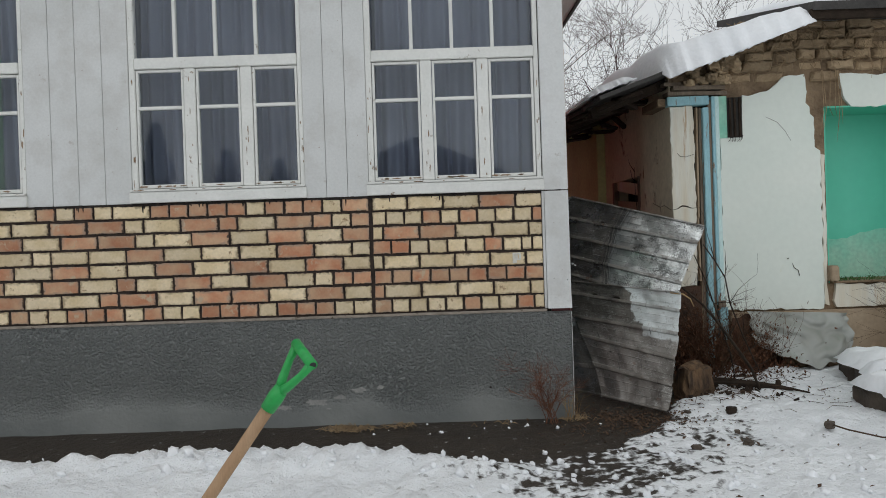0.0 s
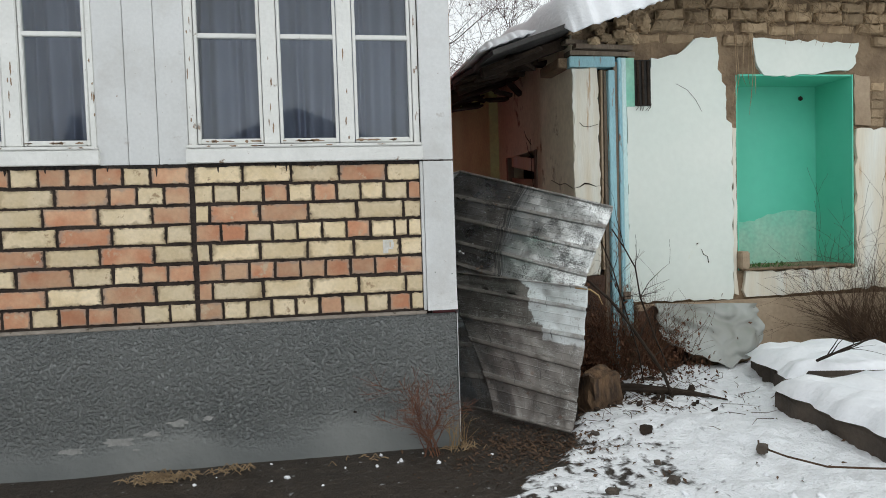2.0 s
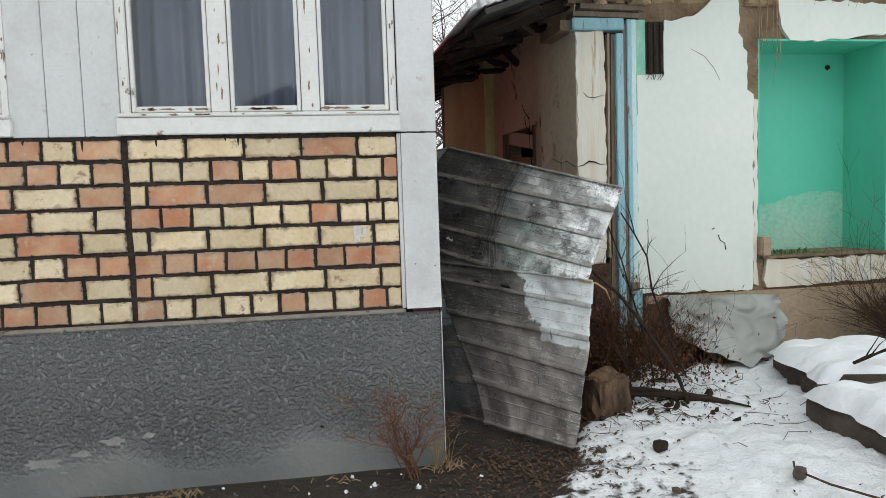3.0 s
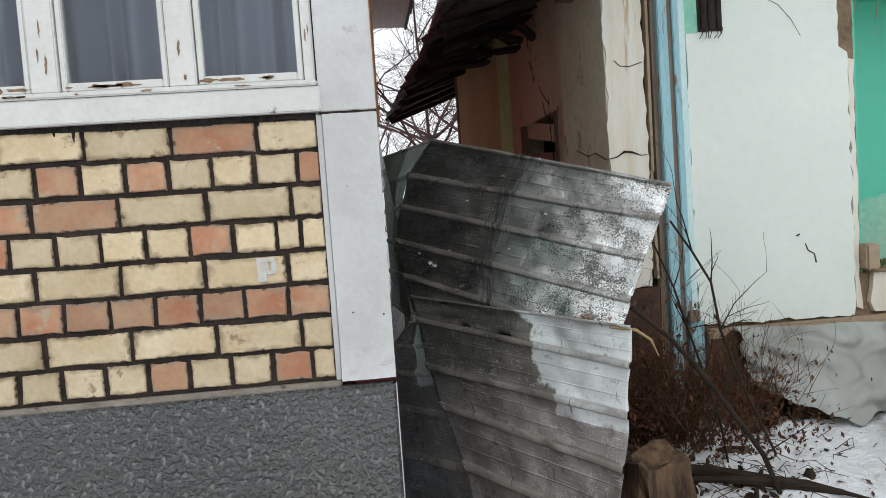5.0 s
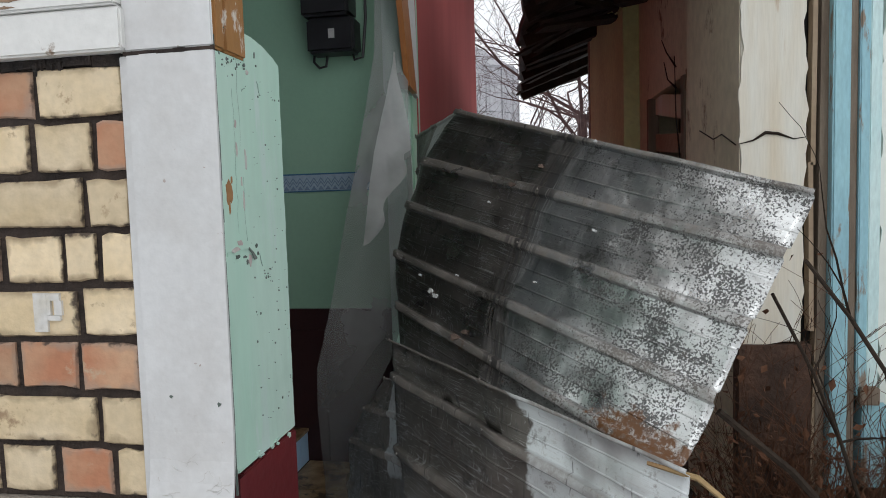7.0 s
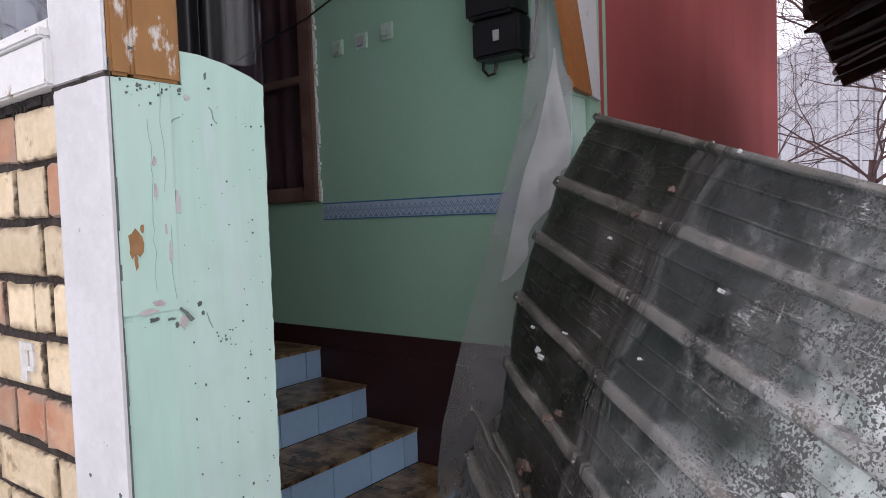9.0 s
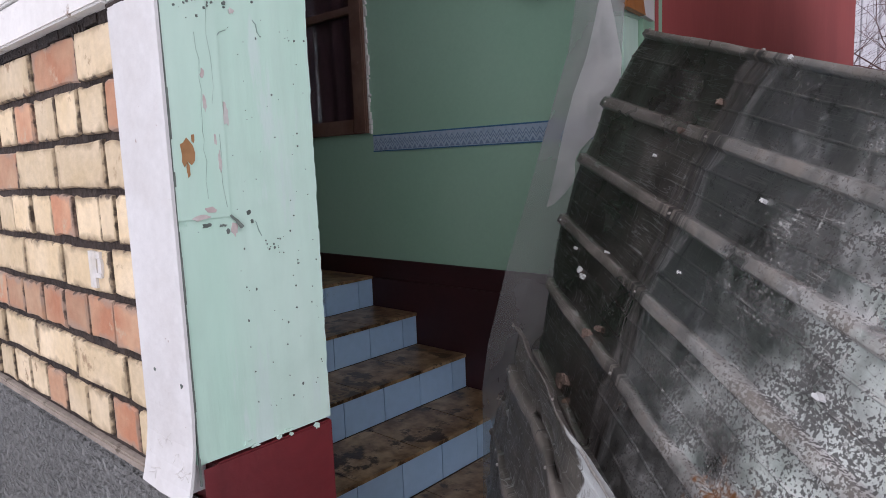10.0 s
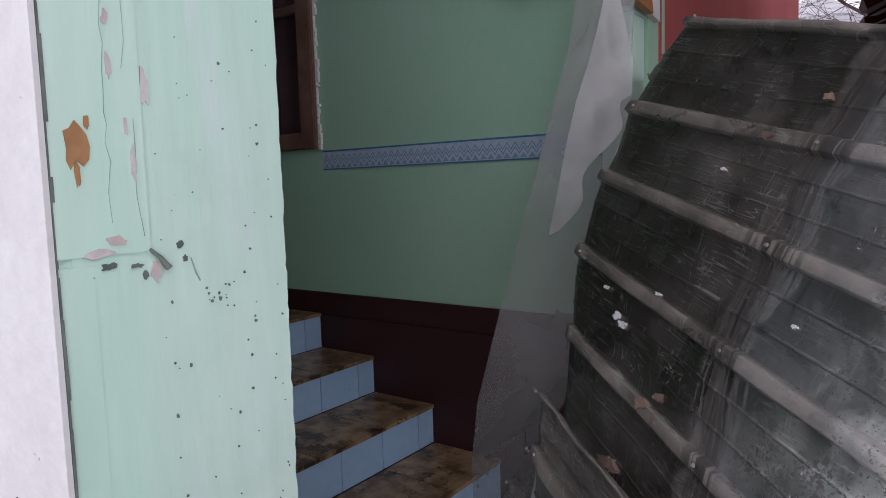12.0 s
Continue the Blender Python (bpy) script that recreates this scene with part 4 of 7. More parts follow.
structure("wall_porch_front", M_GREEN_WALL, [(-3.19, FACE + 0.142, -0.2, -0.62, FACE + 0.15, ZS)], "green inner face of the front wall", "wall")
structure("dado", M_DADO, [(-3.19, BACK - 0.014, -0.1, SIDE - 0.02, BACK - 0.002, 0.868), (-3.19, BACK - 0.026, -0.1, 0.45, BACK - 0.0145, 0.775)], "dark red painted dado along the stair", "dado", 0.003)
structure("wall_red", M_RED_WALL, [(-0.165, 0.0, -0.2, 0.0, 5.0, 3.74)], "red painted side wall of the house", "wall").matrix_world = pose(SIDE - 0.01, BACK + 0.09, 0, 0, 0, math.degrees(math.atan(0.064)))
structure("wall_side_header", M_SOFFIT, [(SIDE - 0.12, 4.764, 3.05, SIDE - 0.02, BACK + 0.088, 3.3)], "boarded header over the porch opening", "wall")
structure("ceiling", M_SOFFIT, [(-9, FACE + 0.142, 3.32, SIDE - 0.02, 9.4, 3.4)], "boarded ceiling of the porch", "ceiling")
structure("wall_house_back", M_RED_WALL, [(-9, 11.2, -0.2, 0.40, 11.35, 3.74)], "plain rear wall of the house", "wall")
structure("wall_house_end", M_WHITE, [(-9.15, FACE, -0.2, -9.002, 11.35, 3.75)], "plain far end wall of the house", "wall")

# house eaves
eave = structure("eaves", M_SOFFIT, [(0.0, -2.2, 3.745, 0.62, 5.05, 3.762)], "pale boarded underside of the house eaves", "eaves")
eave.matrix_world = pose(SIDE - 0.01, BACK + 0.09, 0, 0, 0, math.degrees(math.atan(0.03)))
boxes("fascia", M_SLATE, eave, [(0.622, -2.2, 3.72, 0.65, 5.08, 3.88)], "dark fascia board")
structure("eaves_front", M_SOFFIT, [(-9.4, FACE - 0.42, 3.752, SIDE, FACE - 0.02, 3.77)], "pale boarded underside of the front eaves", "eaves")
structure("roof_house", M_SLATE, [(-9.4, FACE - 0.45, 3.89, 1.45, 11.4, 3.97)], "dark roof of the house", "roof")
structure("wall_side_top", M_SOFFIT, [(SIDE - 0.12, FACE + 0.142, 3.301, SIDE - 0.02, BACK + 0.088, 3.744)], "boarded wall above the porch header", "wall")

# ---- porch stairs ----
stairs = empty("stairs", "blue tiled stair with brown mottled treads", "stairs", "", "structure")
RISE, RUN = 0.149, 0.293
TOPS = [(0.645 - k * RUN, 0.036 + RISE * (k + 1)) for k in range(5)]      # riser plane, tread height
body = [(TOPS[k + 1][0] - 0.012 if k < 4 else -3.19, FACE + 0.16, -0.1, TOPS[k][0] - 0.012, BACK - 0.028, TOPS[k][1] - 0.014) for k in range(5)]
boxes("stair_body", M_CONCRETE, stairs, body)
for k, (x, z) in enumerate(TOPS):
    y = FACE + 0.16
    i = 0
    while y < BACK - 0.04:
        y1 = min(y + 0.198, BACK - 0.030)
        boxes("riser_tile", M_TILE_BLUE, stairs, [(x - 0.0115, y + 0.001, z - RISE - (0.036 if k == 0 else 0.0) + 0.001, x, y1 - 0.001, z - 0.0125)])
        y = y1 + 0.002
    y = FACE + 0.16
    depth = RUN if k < 4 else 1.0
    while y < BACK - 0.04:
        y1 = min(y + 0.298, BACK - 0.030)
        for q in range(1 if k < 4 else 3):
            xa = x + 0.006 - q * 0.3
            boxes("tread_tile", M_TILE_BROWN, stairs, [(xa - min(depth, 0.298), y + 0.001, z - 0.0135, xa, y1 - 0.001, z)])
        y = y1 + 0.002

# ---- the sheet-metal gate ----
def ribbed_sheet(name, left, right, mat, parent, rib=0.014, dent=0.010, seed=0.0, label=""):
    """A ribbed sheet between two edges, each given rib by rib from the top down."""
    bm = bmesh.new()
    uv = bm.loops.layers.uv.new("sheet")
    steps = ((0.0, 1.0), (0.055, 1.0), (0.062, 0.95), (0.092, 0.05), (0.10, 0.0), (0.325, 0.0), (0.335, 0.02), (0.345, 0.22), (0.355, 0.02), (0.365, 0.0),
             (0.635, 0.0), (0.645, 0.02), (0.655, 0.22), (0.665, 0.02), (0.675, 0.0), (0.90, 0.0), (0.908, 0.05), (0.938, 0.95), (0.945, 1.0))
    rows, nu = [], 60
    bands = len(left) - 1
    L, R = [Vector(p) for p in left], [Vector(p) for p in right]
    n = (R[0] - L[0]).cross(L[-1] - L[0]).normalized()
    if n.y > 0:
        n = -n
    for b in range(bands):
        for s, h in steps + (((1.0, 1.0),) if b == bands - 1 else ()):
            row = []
            for i in range(nu + 1):
                u = i / nu
                p = L[b].lerp(L[b + 1], s).lerp(R[b].lerp(R[b + 1], s), u)
                hh = h * rib
                hh += dent * noise.noise(Vector((u * 5 + seed, (b + s) * 1.6, seed))) + dent * 0.4 * noise.noise(Vector((u * 14, (b + s) * 5, seed + 3)))
                if i in (0, nu):
                    p = p + (R[0] - L[0]).normalized() * 0.010 * noise.noise(Vector((b + s, seed, i)))
                row.append((bm.verts.new(p + n * hh), u, (b + s) / bands))
            rows.append(row)
    for a, c in zip(rows, rows[1:]):
        for i in range(nu):
            q = (a[i], a[i + 1], c[i + 1], c[i])
            f = bm.faces.new([v[0] for v in q])
            for loop, v in zip(f.loops, q):
                loop[uv].uv = (v[1], v[2])
    ob = part(name, bm, mat, parent, label, True)
    so = ob.modifiers.new("thickness", "SOLIDIFY")
    so.thickness = 0.0015
    for b in range(bands + 1):
        for u in (0.025, 0.44):
            if b == bands and u > 0.1:
                continue
            c = L[b].lerp(R[b], u) + n * (rib + 0.004)
            bs = bmesh.new()
            bmesh.ops.create_cone(bs, cap_ends=True, segments=6, radius1=0.004, radius2=0.0025, depth=0.004, matrix=Matrix.Translation(c) @ n.to_track_quat("Z", "Y").to_matrix().to_4x4())
            part("screw", bs, M_SHEET_LOW, ob)
    return ob


def sheet_marks(sheet, left, right, marks, mat, name, seed):
    """Spatters and rust blooms lying on a sheet, each at a share of its width and a rib count from the top."""
    L, R = [Vector(p) for p in left], [Vector(p) for p in right]
    n = (R[0] - L[0]).cross(L[-1] - L[0]).normalized()
    n = -n if n.y > 0 else n
    rm = random.Random(seed)
    for u, r, size in marks:
        b = min(int(r), len(L) - 2)
        across = (R[b] - L[b]).normalized()
        down = n.cross(across)
        c = L[b].lerp(L[b + 1], r - b).lerp(R[b].lerp(R[b + 1], r - b), u) + n * (0.019 if r - b < 0.07 or r - b > 0.93 else 0.010)
        bm = bmesh.new()
        ring = []
        for k in range(13):
            a, q = k * math.tau / 13, size * rm.uniform(0.5, 1.15)
            ring.append(c + across * q * math.cos(a) + down * q * 0.7 * math.sin(a))
        top, foot = [bm.verts.new(p) for p in ring], [bm.verts.new(p - n * 0.012) for p in ring]
        bm.faces.new(top)
        for k in range(13):
            bm.faces.new((top[k], top[(k + 1) % 13], foot[(k + 1) % 13], foot[k]))
        part(name, bm, mat, sheet)


gate = empty("sheet_metal_gate", "buckled gate of ribbed galvanised sheets, leaning and rusting", "gate")
UL = [(1.148, 5.796, 1.627), (1.016, 5.808, 1.463), (0.973, 5.765, 1.315), (0.933, 5.715, 1.155), (0.962, 5.611, 0.995), (0.985, 5.50, 0.83)]
UR = [(2.004, 5.058, 1.320), (1.942, 5.040, 1.190), (1.866, 5.018, 1.045), (1.793, 4.998, 0.893), (1.715, 4.965, 0.745), (1.64, 4.93, 0.60)]
upper = ribbed_sheet("upper_sheet", UL, UR, M_SHEET_UP, gate, 0.015, 0.010, 2.0, "upper sheet with dark pits, rust and a painted pale sky sheen")
sheet_marks(upper, UL, UR, ((0.17, 3.40, 0.011), (0.19, 3.44, 0.012), (0.53, 3.02, 0.010), (0.52, 2.5, 0.006), (0.51, 0.02, 0.007), (0.86, 2.6, 0.008), (0.12, 3.2, 0.005), (0.27, 2.9, 0.005), (0.62, 1.4, 0.006), (0.30, 1.45, 0.005)), material("white_lime_spatter", (0.62, 0.63, 0.62), (0.48, 0.49, 0.48), 40, 0.9, 0.1, 90), "lime_spatter", 5)
sheet_marks(upper, UL, UR, ((0.40, 0.6, 0.010), (0.36, 1.02, 0.012), (0.29, 3.95, 0.018), (0.32, 3.8, 0.012), (0.20, 4.78, 0.024), (0.23, 4.72, 0.016)), material("tan_rust_bloom", (0.19, 0.135, 0.105), (0.10, 0.07, 0.055), 30, 0.9, 0.2, 90), "rust_bloom", 9)
LL = [(0.975, 5.44, 0.925), (1.000, 5.385, 0.83), (1.022, 5.30, 0.64), (1.066, 5.213, 0.50), (1.125, 5.09, 0.29), (1.160, 5.00, 0.06)]
LR = [(1.690, 4.727, 0.850), (1.672, 4.712, 0.72), (1.645, 4.682, 0.560), (1.612, 4.66, 0.39), (1.575, 4.635, 0.21), (1.526, 4.607, 0.030)]
ribbed_sheet("lower_sheet", LL, LR, M_SHEET_LOW, gate, 0.015, 0.012, 7.0, "lower sheet with a torn white patch")
BL = [(0.965, 5.415, 0.815), (0.875, 5.49, 0.70), (0.81, 5.535, 0.58), (0.80, 5.52, 0.44), (0.83, 5.46, 0.25), (0.85, 5.42, 0.05)]
ribbed_sheet("bent_edge", BL, [(1.026, 5.373, 0.82), (1.035, 5.335, 0.72), (1.053, 5.278, 0.61), (1.103, 5.183, 0.46), (1.156, 5.073, 0.27), (1.186, 4.993, 0.06)], M_SHEET_LOW, gate, 0.006, 0.010, 15.0, "edge of the lower sheet bent back in shade")
# a strip of sheet that turns back to the house behind the gate's hinged edge
FL = [(0.90, 6.28, 1.60), (0.90, 6.27, 1.45), (0.90, 6.25, 1.30), (0.90, 6.22, 1.14), (0.90, 6.20, 0.98), (0.90, 6.15, 0.80)]
FR = [(1.150, 5.802, 1.627), (1.018, 5.816, 1.46), (0.975, 5.773, 1.312), (0.945, 5.735, 1.15), (0.967, 5.63, 0.99), (0.98, 5.56, 0.80)]
ribbed_sheet("side_sheet", FL, FR, M_SHEET_LOW, gate, 0.006, 0.006, 11.0)
bm = bmesh.new()
tube(bm, [(0.96, 5.60, 0.02), (0.97, 5.70, 0.8), (1.04, 5.82, 1.45)], 0.022, 6)
part("frame_stile", bm, M_OLD_WOOD, gate)
bm = bmesh.new()
tube(bm, [(0.97, 5.72, 0.95), (1.35, 5.42, 0.98), (1.72, 5.08, 0.88)], 0.02, 6)
part("frame_rail", bm, M_OLD_WOOD, gate)
bm = bmesh.new()
tube(bm, [(1.62, 4.76, 0.845), (1.70, 4.725, 0.835), (1.745, 4.71, 0.80), (1.765, 4.70, 0.745)], [0.004, 0.006, 0.005, 0.002], 5)
part("torn_strip", bm, M_STRAW, gate, "curled yellowish torn edge strip")

# ---- porch: post, boards, film ----
def slab(name, pts, axis_x, thick, mat, parent=None):
    """A board with the outline (y, z) standing in a plane across x."""
    bm = bmesh.new()
    a = [bm.verts.new((axis_x, y, z)) for y, z in pts]
    b = [bm.verts.new((axis_x + thick, y, z)) for y, z in pts]
    bm.faces.new(a[::-1])
    bm.faces.new(b)
    for k in range(len(pts)):
        n = (k + 1) % len(pts)
        bm.faces.new((a[k], a[n], b[n], b[k]))
    return part(name, bm, mat, parent)


arris = [(4.664, 0.835), (4.664, 1.60), (4.766, 1.601), (4.766, 1.654), (4.80, 1.6545), (4.85, 1.6475), (4.90, 1.6335), (4.924, 1.623)]
for k in range(81):
    z = 1.62 - 0.785 * k / 80
    arris.append((4.9255 + 0.0012 * noise.noise(Vector((z * 22, 1, 5))) + 0.0018 * noise.noise(Vector((z * 90, 4, 2))) - 0.004 * max(0.0, noise.noise(Vector((z * 40, 9, 2)))), z))
slab("face_coat", arris, SIDE - 0.0035, 0.0030, M_MINT, bpy.data.objects["wall_pilaster"])
tagged(slab("porch_board", [(6.165, 1.785), (6.295, 1.775), (6.045, 2.5), (5.925, 2.5)], SIDE - 0.004, 0.022, M_ORANGE_WOOD), "orange-brown varnished board slanting at the porch corner", "board", "", "structure")
tagged(slab("porch_casing", [(6.302, 1.78), (6.39, 1.77), (6.33, 2.6), (6.05, 2.5)], SIDE - 0.012, 0.018, M_WHITE), "dirty white casing board at the porch corner", "board", "", "structure")
structure("porch_post", M_MINT, [(SIDE - 0.10, 6.20, 0.0, SIDE - 0.014, BACK - 0.03, 1.77)], "mint green post at the back of the porch opening", "post", 0.004)
structure("porch_post_upper", M_MINT, [(SIDE - 0.10, 6.20, 1.772, SIDE - 0.014, BACK - 0.002, 2.745)], "mint green upper post of the porch opening", "post", 0.004)


def hanging_film():
    """Polythene hung from the porch corner, its hem gathered against the gate, one doubled fold on it."""
    film = empty("plastic_film", "dusty crumpled polythene film hanging in the porch opening", "plastic film")
    left = [(0.80, 6.10, 2.40), (0.785, 6.08, 1.91), (0.731, 6.09, 1.66), (0.713, 5.99, 1.434), (0.682, 5.91, 1.20), (0.672, 5.81, 1.00), (0.615, 5.77, 0.735), (0.636, 5.71, 0.615), (0.67, 5.66, 0.38), (0.70, 5.60, 0.04)]
    right = [(0.897, 6.20, 2.40), (0.895, 6.17, 1.86), (0.897, 6.13, 1.61), (0.925, 6.05, 1.45), (0.945, 5.96, 1.29), (0.935, 5.90, 1.13), (0.935, 5.77, 0.91), (0.93, 5.60, 0.82), (0.81, 5.57, 0.58), (0.82, 5.52, 0.04)]

    def at(u, k, lift=0.0):
        b = min(int(k), len(left) - 2)
        p, q = Vector(left[b]).lerp(Vector(left[b + 1]), k - b), Vector(right[b]).lerp(Vector(right[b + 1]), k - b)
        c = p.lerp(q, u)
        crease = 0.030 * abs(noise.noise(Vector((u * 1.5 + k * 0.3, k * 0.4, 3)))) + 0.007 * abs(noise.noise(Vector((u * 3 - k * 0.8, k * 0.9, 9))))
        return c + Vector((0.75, -0.66, 0)) * (crease * min(1.0, 4 * u, 4 * (1 - u) + 0.2) + lift)

    def sheet(name, k0, k1, edges, mat, lift, label=""):
        rows = []
        bm = bmesh.new()
        n = max(6, int((k1 - k0) * 9))
        for j in range(n + 1):
            k = k0 + (k1 - k0) * j / n
            a, b = edges(j / n)
            rows.append([bm.verts.new(at(a + (b - a) * i / 24, k, lift)) for i in range(25)])
        for r, q in zip(rows, rows[1:]):
            for i in range(24):
                bm.faces.new((r[i], r[i + 1], q[i + 1], q[i]))
        part(name, bm, mat, film, label, True)

    def fold(v):
        a = 0.50 - 0.24 * min(1.0, v * 2.0) + 0.10 * max(0.0, v - 0.6)
        b = min(1.0, 0.55 + v * 1.5) if v < 0.5 else 0.95 - (v - 0.5) * 1.1 + 0.09 * math.sin(v * 22)
        return a, max(b, a + 0.01)

    sheet("hanging_sheet", 0.0, 7.0, lambda v: (0.0, 1.0), M_FILM, 0.0)
    sheet("lower_sheet", 7.0, 9.0, lambda v: (0.0, 1.0), M_FILM, 0.0, "slack foot of the film gathered against the gate")
    sheet("doubled_fold", 0.95, 4.3, fold, M_FILM_FOLD, 0.006, "pale doubled fold with a torn edge")


hanging_film()

# the tiled border strip on the green wall
strip = empty("wall_border", "light blue paper border with a zigzag pattern on the green wall", "border", "", "structure")
M_BORDER = material("pale_blue_border", (0.42, 0.53, 0.62), (0.36, 0.48, 0.58), 30, 0.5, 0, 90)
M_BORDER_LINE = material("blue_border_line", (0.05, 0.16, 0.30), (0.06, 0.19, 0.33), 20, 0.5, 0, 60)
M_BORDER_ZIG = material("grey_blue_zigzag", (0.19, 0.28, 0.40), (0.24, 0.33, 0.45), 60, 0.5, 0, 90)
boxes("strip", M_BORDER, strip, [(-0.495, BACK - 0.003, 1.384, 0.78, BACK - 0.0005, 1.464)])
boxes("line", M_BORDER_LINE, strip, [(-0.495, BACK - 0.005, 1.458, 0.78, BACK - 0.0032, 1.464)])
boxes("line", M_BORDER_LINE, strip, [(-0.495, BACK - 0.005, 1.384, 0.78, BACK - 0.0032, 1.389)])
bm = bmesh.new()
x = -0.49
while x < 0.74:
    for za, zb in ((1.425, 1.447), (1.410, 1.432)):
        vs = [bm.verts.new((x + dx, BACK - 0.0045, z)) for dx, z in ((0, za), (0.016, zb), (0.032, za), (0.032, za - 0.007), (0.016, zb - 0.007), (0, za - 0.007))]
        bm.faces.new((vs[0], vs[1], vs[4], vs[5]))
        bm.faces.new((vs[1], vs[2], vs[3], vs[4]))
    vs = [bm.verts.new((x + dx, BACK - 0.0045, z)) for dx, z in ((0.003, 1.392), (0.029, 1.392), (0.016, 1.411))]
    bm.faces.new(vs)
    x += 0.032
tagged(part("zigzag", bm, M_BORDER_ZIG, strip), "", "", "", "stuff")

# inner window in the green wall
win = empty("window_4", "brown-framed inner window with a dark curtain and torn edging", "window", "", "structure")
M_FRAME_BROWN = material("brown_window_paint", (0.13, 0.065, 0.045), (0.19, 0.11, 0.08), 6, 0.6, 0.15, 40, stain=(0.40, 0.34, 0.28), stain_at=0.66, stain_scale=10)
boxes("window_frame", M_FRAME_BROWN, win, [(-0.60, BACK - 0.03, 1.475, -0.512, BACK + 0.06, 3.0), (-1.35, BACK - 0.03, 1.475, -1.27, BACK + 0.06, 3.0), (-1.269, BACK - 0.03, 1.475, -0.601, BACK + 0.06, 1.545)], "", 0.006)
boxes("glazing_bar", M_FRAME_BROWN, win, [(-1.268, BACK + 0.0, 2.05, -0.602, BACK + 0.04, 2.085)], "", 0.004)
p = boxes("pane", M_GLASS, win, [(-1.268, BACK + 0.022, 1.546, -0.602, BACK + 0.025, 2.049)])
p.visible_shadow = False
p = boxes("pane", M_GLASS, win, [(-1.268, BACK + 0.022, 2.086, -0.602, BACK + 0.025, 3.0)])
p.visible_shadow = False
bm = bmesh.new()
rnd = random.Random(5)
z = 1.47
while z < 2.7:
    h = rnd.uniform(0.006, 0.03)
    box(bm, -0.511, BACK - 0.012, z, -0.511 + rnd.uniform(0.002, 0.018), BACK - 0.001, z + h * 0.93)
    z += h
part("torn_edging", bm, M_FRAME, win, "ragged whitish edging beside the frame")
bm = bmesh.new()
wavy(bm, -1.29, -0.56, 1.51, 3.1, BACK + 0.048, 0.012, 0.11, 50, 4, 3.3)
tagged(part("inner_curtain", bm, M_MAROON_CLOTH, None, "", True), "dark maroon curtain behind the inner window", "curtain")

# meter boxes and switches on the green wall
meter = empty("electric_meter", "black electric meter in two boxes on the green wall", "electric meter")
boxes("upper_case", M_BLACK, meter, [(0.44, BACK - 0.13, 2.10, 0.645, BACK - 0.001, 2.42)], "", 0.012)
boxes("lower_case", M_BLACK, meter, [(0.455, BACK - 0.11, 1.955, 0.66, BACK - 0.001, 2.098)], "", 0.012)
boxes("label_plate", M_GREY_PAINT, meter, [(0.515, BACK - 0.1335, 2.165, 0.562, BACK - 0.1305, 2.205)], "small grey type plate")
boxes("label_bar", M_BLACK, meter, [(0.521, BACK - 0.136, 2.189, 0.556, BACK - 0.134, 2.197)])
boxes("label_bar", M_BLACK, meter, [(0.521, BACK - 0.136, 2.173, 0.556, BACK - 0.134, 2.181)])
boxes("window_plate", M_GREY_PAINT, meter, [(0.552, BACK - 0.1135, 2.01, 0.578, BACK - 0.1105, 2.048)])
bm = bmesh.new()
tube(bm, [(0.465, BACK - 0.04, 1.98), (0.462, BACK - 0.045, 1.93), (0.485, BACK - 0.045, 1.905), (0.515, BACK - 0.045, 1.91), (0.522, BACK - 0.04, 1.96)], 0.006, 6)
part("cable", bm, M_BLACK, meter)
bm = bmesh.new()
tube(bm, [(0.63, BACK - 0.04, 1.97), (0.64, BACK - 0.045, 1.93), (0.675, BACK - 0.04, 1.94), (0.69, BACK - 0.03, 2.10), (0.69, BACK - 0.02, 2.6)], 0.006, 6)
part("cable", bm, M_BLACK, meter)
for k, (x, z) in enumerate(((-0.35, 2.165), (-0.20, 2.17), (-0.05, 2.185))):
    sw = empty("wall_switch", "small pale green plastic wall switch", "switch", "switches on the green wall", "", (x, BACK, z))
    boxes("plate", M_PALE, sw, [(-0.035, -0.012, -0.035, 0.035, -0.001, 0.035)], "", 0.004)
    boxes("rocker", M_PALE if k != 1 else M_GREY_PAINT, sw, [(-0.022, -0.02, -0.024, 0.018, -0.0125, 0.02)], "", 0.004)

bm = bmesh.new()
tube(bm, [(-1.05, BACK - 0.04, 2.22), (-0.80, BACK - 0.045, 2.27), (-0.50, BACK - 0.04, 2.33), (-0.2, BACK - 0.015, 2.44), (0.44, BACK - 0.012, 2.62)], 0.005, 6)
tagged(part("electric_cable", bm, M_BLACK), "thin black cable strung along the green wall", "cable")

# cloths hung over the parapet opening
bm = bmesh.new()
wavy(bm, 0.0, 0.14, 0.0, 1.6, 0, 0.012, 0.05, 30, 8, 1.2)
ob = part("white_rag", bm, M_FILM, None, "", True)
ob.matrix_world = pose(0.56, 4.99, 1.72, 0, 0, 40)
tagged(ob, "torn whitish plastic rag hanging inside the porch", "rag")
bm = bmesh.new()
wavy(bm, 0.0, 0.13, 0.0, 1.1, 0, 0.012, 0.03, 40, 6, 4.2)
ob = part("dark_cloth", bm, M_BLACK, None, "", True)
ob.matrix_world = pose(0.74, 4.79, 1.66, 0, 0, 60)
tagged(ob, "black fringed cloth hanging behind the brown post", "cloth")

# ---- the ruined mud-brick building ----
RY = 6.0
rnd = random.Random(11)


